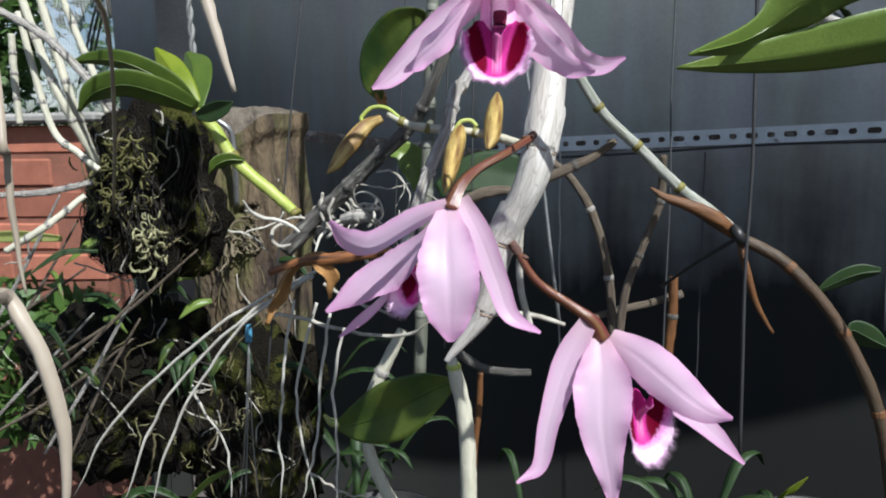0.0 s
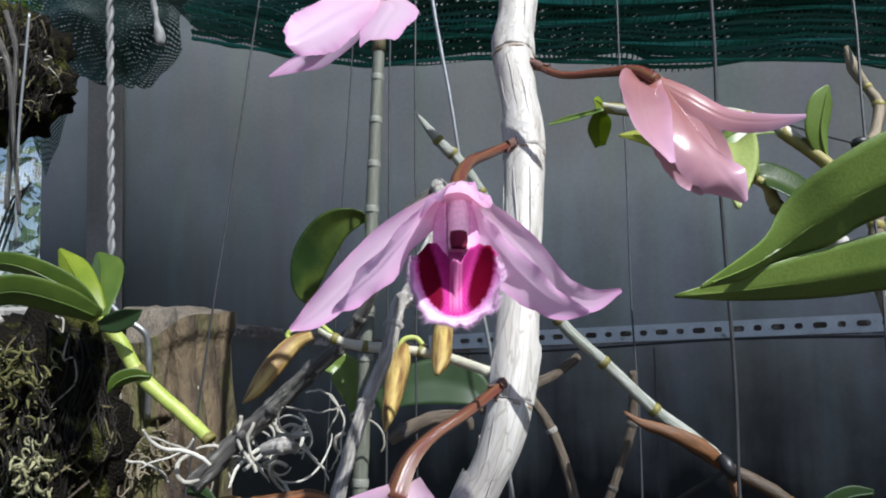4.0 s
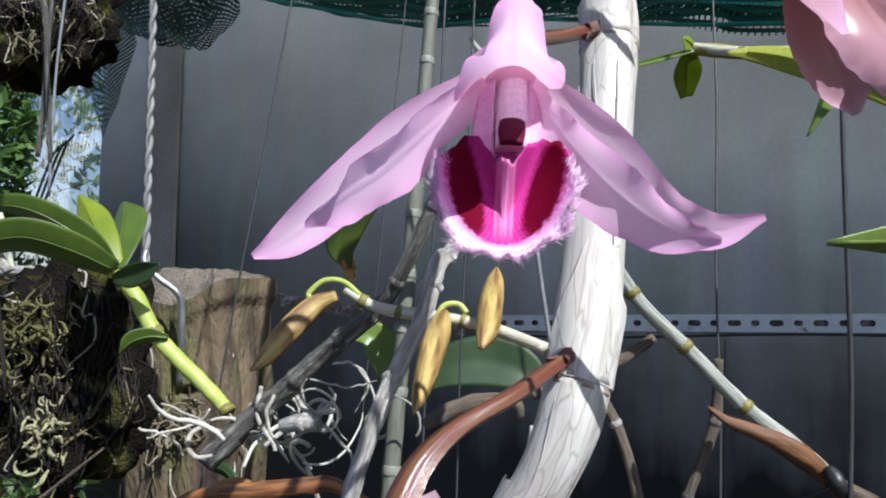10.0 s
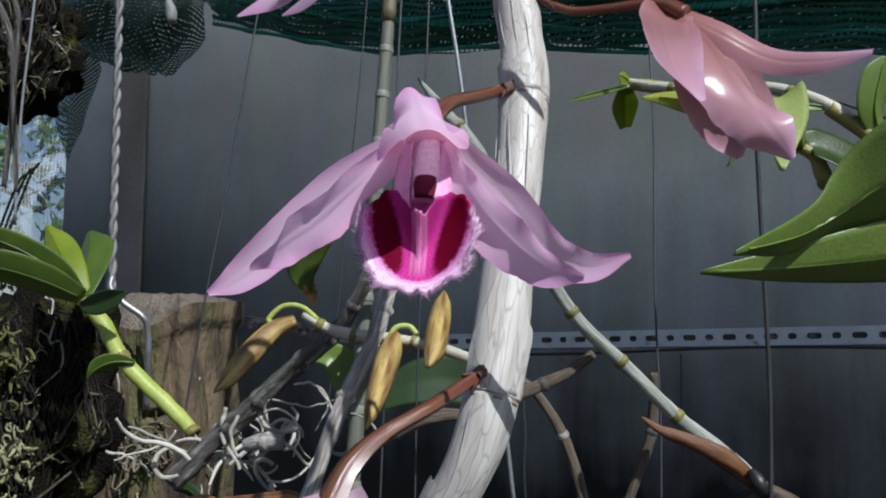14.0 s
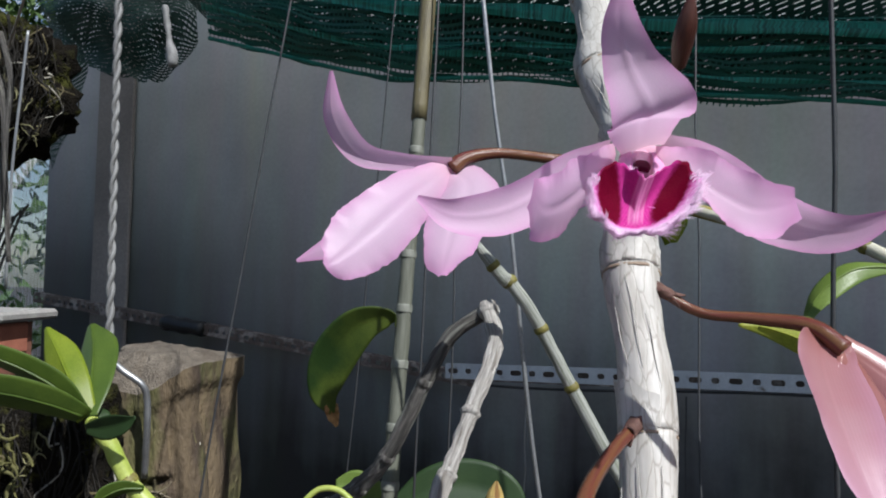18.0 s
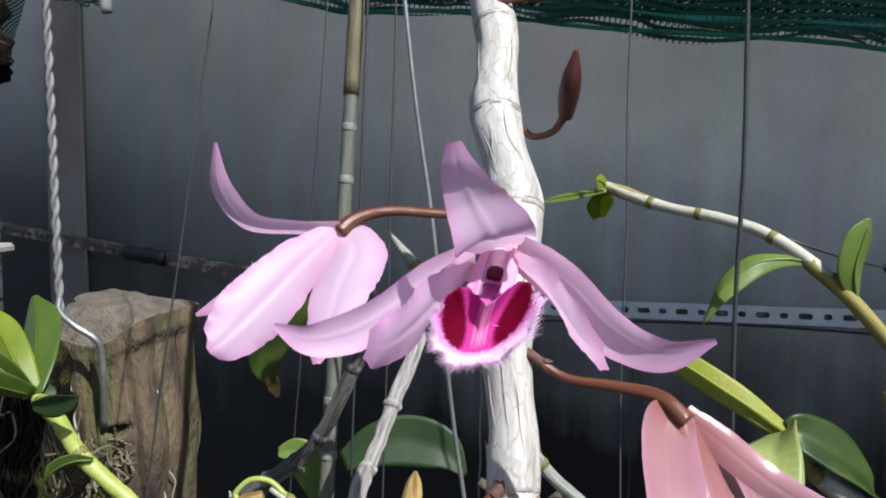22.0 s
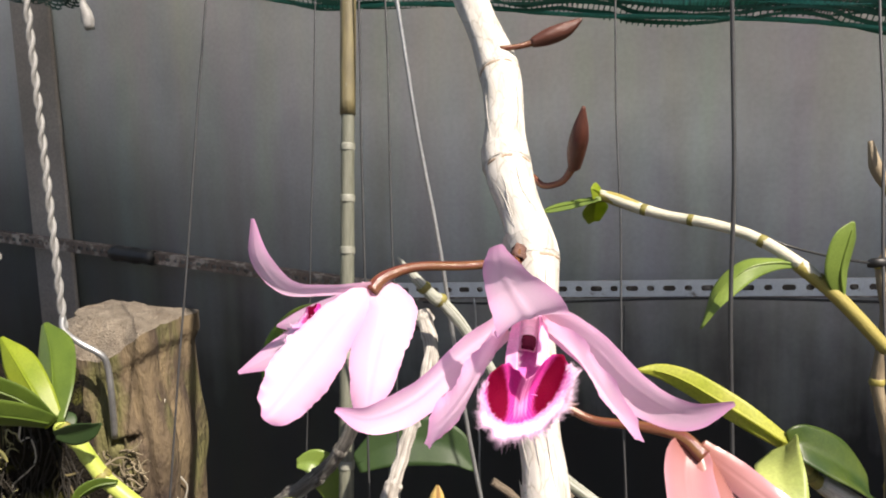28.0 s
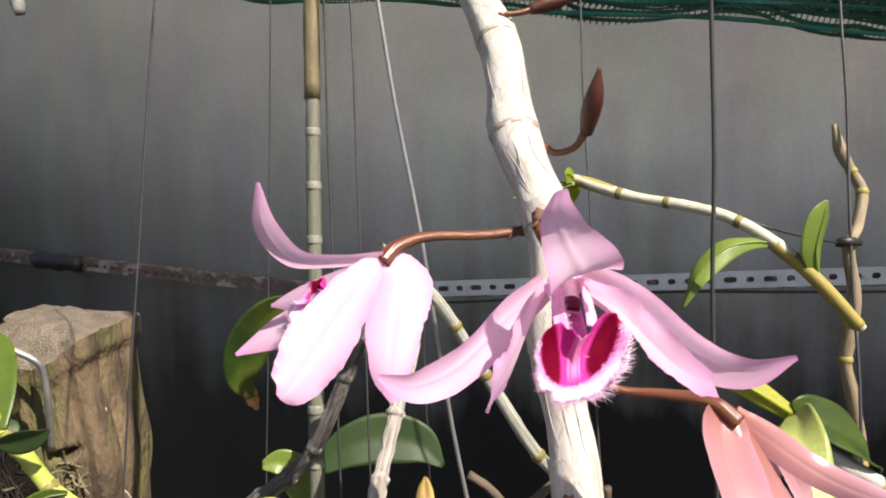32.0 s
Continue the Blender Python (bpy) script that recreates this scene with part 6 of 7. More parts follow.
solo("tie_wire", tube("tie_wire", [(0.1989, 0.44, 1.3182), (0.2214, 0.435, 1.3096), (0.2479, 0.44, 1.3023), (0.274, 0.446, 1.297)], 0.0007, seg=6, count=24), BLACK, "thin black wire from the cane to its tie", "wire")

# lower shoot with pale leaves
stem("leafy_shoot", [(0.1452, 0.2976, 1.2515), (0.1500, 0.2975, 1.2480)] + [(0.1541, 0.297, 1.2382), (0.1673, 0.296, 1.2279), (0.1817, 0.295, 1.2193), (0.1955, 0.293, 1.2109), (0.2216, 0.29, 1.1961)], [0.0020, 0.0024, 0.0030, 0.0032, 0.0030, 0.0032, 0.0032], STEM_OLIVE, "olive orchid shoot with a white papery sheath", bands=[0.32, 0.64], count=50)
solo("white_sheath", make("white_sheath", *tube_data([(0.1573, 0.2955, 1.236), (0.1663, 0.2945, 1.2298), (0.179, 0.2935, 1.2218)], [0.0034, 0.0040, 0.0036], seg=12, count=20, ribs=6, rib=0.03)), CANE, "white papery sheath round the shoot", "sheath")
leaf("leaf", [(0.1452, 0.2976, 1.2515)] + [(0.1327, 0.3, 1.2603), (0.1222, 0.306, 1.267), (0.1109, 0.314, 1.2737), (0.1015, 0.319, 1.2771), (0.0922, 0.321, 1.2778)], [0.0030, 0.0046, 0.0052, 0.0048, 0.0032, 0.0005], (0.1, 0.15, 0.95), LEAF_YELLOW, "pale yellow-green leaf tapering to a point", fold=0.35)
leaf("leaf", [(0.1452, 0.2976, 1.2515)] + [(0.1498, 0.297, 1.252), (0.1638, 0.296, 1.2437), (0.175, 0.295, 1.2325), (0.1795, 0.294, 1.2244)], [0.003, 0.0075, 0.0095, 0.0070, 0.001], (-0.4, 0.4, 0.8), LEAF_OLIVE, "dark green leaf of the shoot", fold=0.25)
leaf("leaf", [(0.1452, 0.2976, 1.2515), (0.1340, 0.2780, 1.2590), (0.1208, 0.2577, 1.2590), (0.1150, 0.2440, 1.2480), (0.1091, 0.2300, 1.2305)], [0.003, 0.0055, 0.0078, 0.0072, 0.001], (0.9, 0.4, 0.3), LEAF_SAGE, "hanging pale green leaf behind the salmon flower", fold=0.3)

# large leaf pair
leaf("leaf", [(0.0817, 0.2148, 1.2012), (0.1057, 0.219, 1.2027), (0.1367, 0.222, 1.206), (0.1667, 0.222, 1.2101), (0.1935, 0.222, 1.2111), (0.2365, 0.222, 1.2107)], [0.0006, 0.0055, 0.0105, 0.0125, 0.0130, 0.008], (0.1, -0.55, 0.8), LEAF, "large glossy green leaf, folded along its midrib", fold=-0.35)
leaf("leaf", [(0.0776, 0.1781, 1.2033), (0.1102, 0.213, 1.2123), (0.135, 0.208, 1.2293), (0.1622, 0.204, 1.2417), (0.1906, 0.2, 1.2545), (0.2303, 0.196, 1.2701)], [0.0006, 0.0075, 0.0135, 0.0150, 0.0145, 0.008], (0.25, -0.45, 0.8), LEAF, "large green leaf overlapping its twin", fold=-0.25)

# ---- low canes, leaf and roots under the flowers ----
leaf("leaf", [(-0.0201, 0.388, 1.0101), (-0.0367, 0.395, 1.0017), (-0.0653, 0.412, 0.9802), (-0.0946, 0.432, 0.9616), (-0.1149, 0.444, 0.9544), (-0.1277, 0.45, 0.9573)], [0.003, 0.0135, 0.0215, 0.0150, 0.0050, 0.0010], (0.35, -0.2, 0.9), LEAF_BROAD, "broad dark green leaf with a yellow tip", fold=-0.2)
solo("yellow_tip", blade("yellow_tip", [(-0.1146, 0.443, 0.9549), (-0.1227, 0.447, 0.9549), (-0.1278, 0.449, 0.9601)], [0.0042, 0.0038, 0.0016], (0.35, -0.2, 0.9), cup=0.3), LEAF_PALE, "yellowed curled leaf tip", "leaf tip")
stem("low_cane", [(-0.0218, 0.385, 1.0273), (-0.0198, 0.386, 1.0151), (-0.0156, 0.386, 0.9973), (-0.0126, 0.386, 0.969), (-0.0122, 0.386, 0.9402), (-0.0116, 0.386, 0.9067)], [0.0028, 0.0050, 0.0052, 0.0056, 0.0056, 0.0056], STEM_PALE, "grey-white cane with a yellow node below the flowers", bands=[0.10], band_mat=GREEN_STEM)
stem("low_cane", [(-0.0686, 0.48, 1.0197), (-0.0793, 0.48, 0.9984), (-0.0933, 0.48, 0.9697), (-0.1009, 0.48, 0.9404), (-0.0966, 0.48, 0.9059), (-0.0767, 0.48, 0.8609)], [0.0042, 0.0050, 0.0052, 0.0052, 0.0052, 0.0052], STEM_PALE, "bent grey-white cane among the roots", bands=[0.3, 0.62], band_mat=TWIG)
solo("dead_stalk", make("dead_stalk", *tube_data([(-0.1484, 0.4, 1.0831), (-0.127, 0.4, 1.0904), (-0.1025, 0.4, 1.0929), (-0.0781, 0.4, 1.0963), (-0.0628, 0.4, 1.0965), (-0.0383, 0.4, 1.0819)], [0.0020, 0.0034, 0.0042, 0.0040, 0.0034, 0.0022], seg=12, count=40, rough=0.2, ribs=4, rib=0.08)), STALK, "arched red-brown dead leaf stalk", "stalk")
solo("dead_leaf", blade("dead_leaf", [(-0.1051, 0.41, 1.0922), (-0.123, 0.41, 1.0943), (-0.1415, 0.415, 1.0793), (-0.1524, 0.42, 1.0596), (-0.1599, 0.42, 1.0407)], [0.002, 0.0045, 0.0060, 0.0050, 0.0015], (0.6, 0.5, 0.4), cup=0.9, wave=0.002), LEAF_DEAD, "curled brown dead leaf", "dead leaf")
solo("dead_leaf", blade("dead_leaf", [(-0.1245, 0.4, 1.0902), (-0.1142, 0.398, 1.0893), (-0.1073, 0.4, 1.0802), (-0.1085, 0.405, 1.0632)], [0.0015, 0.0045, 0.0055, 0.0012], (0.5, 0.6, 0.5), cup=0.8, wave=0.002), LEAF_DEAD, "small orange-brown dead leaf", "dead leaf")


def root(pts, r, label, wig=0.0015, seed=0, material=None):
    rng = np.random.RandomState(seed)
    line = glide(pts, 14) + rng.normal(0, wig * 0.45, (15, 3))
    return solo("aerial_root", tube("aerial_root", list(line), [r * 0.85, r * 0.95, r * 0.85, r * 0.8, r * 0.75, r * 0.25], seg=7, count=56, rough=0.2, seed=seed), material or ROOT, label, "aerial root", group="aerial roots")


RL = "thin white aerial root hanging in the shade"
root([(-0.1308, 0.46, 1.0732), (-0.1815, 0.46, 1.0478), (-0.2295, 0.46, 1.0156), (-0.2723, 0.465, 0.9806), (-0.318, 0.47, 0.9341), (-0.3573, 0.475, 0.8722)], 0.0015, RL, seed=1, material=ROOT_BRIGHT)
root([(-0.1318, 0.455, 1.0711), (-0.1849, 0.455, 1.0377), (-0.2383, 0.46, 0.9922), (-0.2757, 0.46, 0.9415), (-0.3025, 0.46, 0.8764)], 0.0015, RL, seed=2, material=ROOT_BRIGHT)
root([(-0.135, 0.45, 1.0699), (-0.1904, 0.45, 1.0301), (-0.2268, 0.45, 0.9841), (-0.2548, 0.45, 0.9365), (-0.2727, 0.45, 0.8826)], 0.0014, RL, seed=3, material=ROOT_BRIGHT)
root([(-0.1468, 0.45, 1.0524), (-0.1572, 0.45, 1.0031), (-0.1625, 0.45, 0.9569), (-0.1662, 0.45, 0.8852)], 0.0013, RL, seed=4, material=ROOT_BRIGHT)
root([(-0.1295, 0.45, 1.048), (-0.1444, 0.45, 0.9986), (-0.1489, 0.45, 0.957), (-0.1376, 0.45, 0.8859)], 0.0013, RL, seed=5, material=ROOT_BRIGHT)
root([(-0.1177, 0.445, 1.0427), (-0.1286, 0.445, 0.9868), (-0.1336, 0.445, 0.9407), (-0.1476, 0.445, 0.8883)], 0.0013, RL, seed=6, material=ROOT_BRIGHT)
root([(-0.1075, 0.44, 1.0331), (-0.117, 0.44, 0.9842), (-0.1154, 0.44, 0.9433), (-0.1186, 0.44, 0.8917)], 0.0013, RL, seed=7, material=ROOT_BRIGHT)
root([(-0.1696, 0.45, 1.0413), (-0.1302, 0.45, 1.0338), (-0.0935, 0.44, 1.0279), (-0.058, 0.43, 1.0309), (-0.0402, 0.42, 1.043)], 0.0017, "pale root lying across under the flower", seed=8)
root([(-0.2552, 0.5, 0.9657), (-0.2472, 0.5, 0.9403), (-0.2292, 0.5, 0.9094), (-0.2279, 0.5, 0.8566)], 0.0012, RL, seed=9, material=ROOT_BRIGHT)
root([(-0.1243, 0.45, 1.0655), (-0.1117, 0.45, 1.0568), (-0.0926, 0.44, 1.0505), (-0.0659, 0.43, 1.0445)], 0.0015, "pale root in the tangle", seed=10)
TANGLE = vec((-0.1166, 0.5, 1.100))
for k in range(30):
    rng = np.random.RandomState(100 + k)
    c = TANGLE + rng.normal(0, 1, 3) * vec((0.024, 0.018, 0.011)) + vec((rng.uniform(-0.01, 0.03), 0, 0))
    way = rng.normal(0, 1, 3) * vec((1, 0.6, 0.8))
    way /= np.linalg.norm(way)
    bend = rng.normal(0, 1, 3) * vec((0.3, 1.0, 0.3))
    bend = bend / np.linalg.norm(bend) * rng.uniform(0.12, 0.42)
    pts = [c]
    for q in range(13):
        way = way + np.cross(bend, way) + rng.normal(0, 0.10, 3)
        way /= np.linalg.norm(way)
        pts.append(pts[-1] + way * (0.0030 + 0.0012 * (k % 4 == 0)))
    solo("aerial_root", tube("aerial_root", pts, [0.0013, 0.0015, 0.0013, 0.0008] if k % 3 else [0.0007, 0.0008, 0.0007, 0.0004], seg=7, count=48, rough=0.2, seed=k), ROOT if k % 4 else ROOT_BRIGHT, "curling grey-white root in a tangle", "aerial root", group="aerial roots")
for k, (pts, r) in enumerate(((([(-0.0655, 0.46, 1.1458), (-0.0575, 0.46, 1.1308), (-0.0586, 0.45, 1.1115), (-0.0653, 0.45, 1.0992)], 0.0011), ([(-0.2063, 0.52, 1.1126), (-0.1795, 0.51, 1.1063), (-0.1538, 0.5, 1.0989), (-0.1265, 0.49, 1.1049)], 0.0014), ([(-0.1311, 0.49, 1.1293), (-0.1321, 0.49, 1.1145), (-0.1264, 0.49, 1.1017), (-0.1158, 0.49, 1.0924)], 0.0022), ([(-0.1193, 0.48, 1.1261), (-0.1237, 0.48, 1.1132), (-0.1163, 0.48, 1.0976), (-0.1092, 0.48, 1.0878)], 0.0018), ([(-0.1076, 0.47, 1.1154), (-0.0881, 0.47, 1.1114), (-0.0749, 0.47, 1.1011), (-0.0681, 0.47, 1.0892)], 0.0016), ([(-0.0832, 0.47, 1.1474), (-0.0702, 0.47, 1.1462), (-0.0618, 0.47, 1.1355), (-0.0693, 0.47, 1.1198)], 0.0012), ([(-0.0957, 0.47, 1.1376), (-0.074, 0.46, 1.1349), (-0.0554, 0.46, 1.1385)], 0.0010), ([(-0.225, 0.53, 1.0943), (-0.2059, 0.53, 1.0896), (-0.1899, 0.53, 1.0742)], 0.0016)))):
    root(pts, r * 0.7, "wiry pale root beside the log", 0.0008, 300 + k)
stem("root_stub", [(-0.1106, 0.47, 1.1107), (-0.0996, 0.465, 1.1135), (-0.0873, 0.46, 1.1132)], [0.0042, 0.0050, 0.0034], TWIG, "short broken grey stub in the root tangle", category="twig", group="", bands=[0.6], band_mat=TWIG)

for k in range(14):
    rng = np.random.RandomState(900 + k)
    b = vec((rng.uniform(-0.50, -0.06), rng.uniform(0.50, 0.66), rng.uniform(0.86, 1.10)))
    a = rng.uniform(-0.9, 0.9)
    l = rng.uniform(0.04, 0.13)
    way = vec((math.sin(a), rng.uniform(-0.2, 0.2), -math.cos(a) * rng.choice([0.4, 1.0, 1.0]))) * l
    root([tuple(b), tuple(b + way * 0.5 + rng.normal(0, 0.006, 3)), tuple(b + way)], rng.uniform(0.0006, 0.0013), "short dry root or straw in the dim tangle", 0.0012, 950 + k, ROOT if k % 3 else ROOT_TAN)

for k in range(26):
    rng = np.random.RandomState(1200 + k)
    b = vec((rng.uniform(-0.50, -0.20), rng.uniform(0.50, 0.64), rng.uniform(0.90, 1.08)))
    a, l = rng.uniform(-2.6, -0.5), rng.uniform(0.03, 0.08)
    out = vec((math.cos(a), -0.4, 0.5 * math.sin(a))) * l
    w = rng.uniform(0.0025, 0.006)
    leaf("leaf", [tuple(b), tuple(b + out * 0.5 + vec((0, 0, l * 0.15))), tuple(b + out)], [w * 0.5, w, 0.0005], (math.sin(a), 0.3, -math.cos(a)), (LEAF_DARK_SHADED, LEAF_DARK_SHADED, LEAF_OLIVE, LEAF_DARK_SHADED, LEAF)[k % 5], "small green leaf in the tangle beside the log", group="tangle leaves", fold=0.3, nu=4, nv=10)
for k in range(9):
    rng = np.random.RandomState(1300 + k)
    b = vec((rng.uniform(-0.56, -0.40), rng.uniform(0.50, 0.58), rng.uniform(0.86, 1.00)))
    a, l = rng.uniform(0.5, 1.1), rng.uniform(0.12, 0.22)
    stem("dry_twig", [tuple(b), tuple(b + vec((math.cos(a), 0.1, math.sin(a))) * l * 0.5 + rng.normal(0, 0.003, 3)), tuple(b + vec((math.cos(a), 0.1, math.sin(a))) * l)], [0.0012, 0.0017, 0.0010], TWIG_BROWN if k % 3 else TWIG, "slim dry stalk in the tangle", bands=[0.5], band_mat=TWIG, category="twig", group="dead twigs", count=16, seg=7)

# young green shoot at the branch foot
stem("green_shoot", [(-0.1602, 0.5183, 1.1088), (-0.1779, 0.525, 1.123), (-0.2153, 0.5301, 1.1549), (-0.2297, 0.53, 1.1791), (-0.2408, 0.528, 1.194), (-0.2398, 0.5254, 1.1948)], [0.0044, 0.0050, 0.0053, 0.0052, 0.0049, 0.0042], GREEN_STEM, "thick yellow-green young shoot leaning on the log", bands=[0.02, 0.42, 0.78], count=60)
YL, YD = "glossy young green leaf of the shoot", "dark green young leaf of the shoot"
G0 = (-0.245, 0.525, 1.1991)
leaf("leaf", [G0] + [(-0.2632, 0.52, 1.2187), (-0.293, 0.51, 1.2361), (-0.3187, 0.505, 1.2396), (-0.3368, 0.5, 1.2361)], [0.006, 0.0105, 0.0095, 0.006, 0.0008], (0.3, -0.5, 0.8), LEAF_SHOOT, YL, fold=0.3)
leaf("leaf", [G0] + [(-0.2641, 0.51, 1.2101), (-0.2892, 0.495, 1.2181), (-0.3102, 0.485, 1.2116), (-0.3205, 0.48, 1.1972)], [0.007, 0.0125, 0.0130, 0.0105, 0.0015], (0.3, -0.5, 0.8), LEAF_SHOOT, YL, fold=0.2)
leaf("leaf", [G0, (-0.259, 0.532, 1.2195), (-0.276, 0.545, 1.2385), (-0.2917, 0.5591, 1.2530)], [0.0065, 0.0110, 0.0112, 0.0018], (0.75, 0.25, 0.55), LEAF_LIME, "bright upright young leaf", fold=0.4)
leaf("leaf", [G0, (-0.252, 0.545, 1.2205), (-0.266, 0.575, 1.2400), (-0.282, 0.602, 1.2530)], [0.0070, 0.0140, 0.0150, 0.0030], (0.9, -0.2, 0.30), LEAF_SHOOT, YD, fold=0.35)
leaf("leaf", [(-0.2419, 0.52, 1.1929), (-0.2281, 0.515, 1.1948), (-0.2148, 0.51, 1.199), (-0.2057, 0.508, 1.2033)], [0.003, 0.0075, 0.0065, 0.0008], (0.3, -0.3, 0.9), LEAF_DARK_SHADED, YD, fold=0.3)
leaf("leaf", [(-0.2453, 0.53, 1.1916), (-0.2419, 0.535, 1.1978), (-0.2476, 0.54, 1.2027)], [0.003, 0.0075, 0.001], (0.9, 0.2, 0.2), LEAF_DARK_SHADED, YD, fold=0.3)
leaf("leaf", [(-0.2056, 0.525, 1.155), (-0.2169, 0.52, 1.1559), (-0.2264, 0.515, 1.1521), (-0.2316, 0.512, 1.1448)], [0.002, 0.0060, 0.0068, 0.001], (0.3, -0.4, 0.8), LEAF_SHOOT, "small green leaf lower on the shoot", fold=0.2)

# close roots that cross the lens
root([(-0.4848, 0.8, 1.4917), (-0.24, 0.45, 1.52), (-0.13, 0.16, 1.40), (-0.0602, 0.03, 1.2668), (-0.0459, 0.02, 1.2437), (-0.0363, 0.015, 1.2295), (-0.029, 0.01, 1.2157), (-0.0253, 0.008, 1.2042), (-0.0221, 0.006, 1.194), (-0.0201, 0.0058, 1.1862)], 0.0013, "smooth pale aerial root close to the lens, pointed tip", 0.0001, 401, ROOT_SMOOTH)
root([(-0.3793, 0.62, 1.0877), (-0.22, 0.35, 1.24), (-0.13, 0.12, 1.22)] + [(-0.0705, 0.02, 1.1655), (-0.0651, 0.02, 1.1558), (-0.0608, 0.02, 1.1479), (-0.0585, 0.02, 1.1383), (-0.0578, 0.02, 1.1295), (-0.0601, 0.02, 1.1132)], 0.0016, "smooth pale aerial root arching close to the lens", 0.0001, 402, ROOT_SMOOTH)
root([(-0.496, 0.8, 1.4727), (-0.26, 0.40, 1.42), (-0.14, 0.14, 1.30)] + [(-0.0905, 0.06, 1.1916), (-0.0903, 0.06, 1.1764), (-0.0904, 0.06, 1.1619), (-0.0896, 0.06, 1.147)], 0.0010, "thin pale aerial root near the lens", 0.0002, 403, ROOT_SMOOTH)

# canes at the far side of the moss block
LC = "thin bleached cane leaning behind the moss block"
for k, (pts, r) in enumerate(((([(-0.3884, 0.52, 1.3085), (-0.3717, 0.52, 1.2459), (-0.3565, 0.52, 1.2038), (-0.344, 0.54, 1.1536)], 0.0036), ([(-0.3772, 0.53, 1.3054), (-0.3642, 0.53, 1.2443), (-0.3539, 0.53, 1.204), (-0.3498, 0.55, 1.1521)], 0.0036), ([(-0.3765, 0.56, 1.3107), (-0.3626, 0.56, 1.2662), (-0.3509, 0.56, 1.2327), (-0.3412, 0.56, 1.1979)], 0.0032), ([(-0.3994, 0.5, 1.2834), (-0.3598, 0.5, 1.2616), (-0.3325, 0.5, 1.2356), (-0.3011, 0.5, 1.1962)], 0.0034), ([(-0.4091, 0.5, 1.1303), (-0.3729, 0.51, 1.1318), (-0.3435, 0.53, 1.1384)], 0.0028), ([(-0.4101, 0.5, 1.0826), (-0.3761, 0.51, 1.1037), (-0.3524, 0.53, 1.1267)], 0.0030), ([(-0.3888, 0.52, 1.2811), (-0.3706, 0.52, 1.1886), (-0.3487, 0.52, 1.1639), (-0.3316, 0.52, 1.149)], 0.0030), ([(-0.4099, 0.54, 1.2663), (-0.4115, 0.54, 1.233), (-0.4116, 0.54, 1.1894)], 0.0030)))):
    stem("bleached_cane", pts, [r * 0.9, r, r, r * 0.9], STEM_PALE if k not in (3, 4) else TWIG, LC, bands=[0.25, 0.5, 0.75], band_mat=TWIG, rough=0.2, group="bleached canes", category="cane")


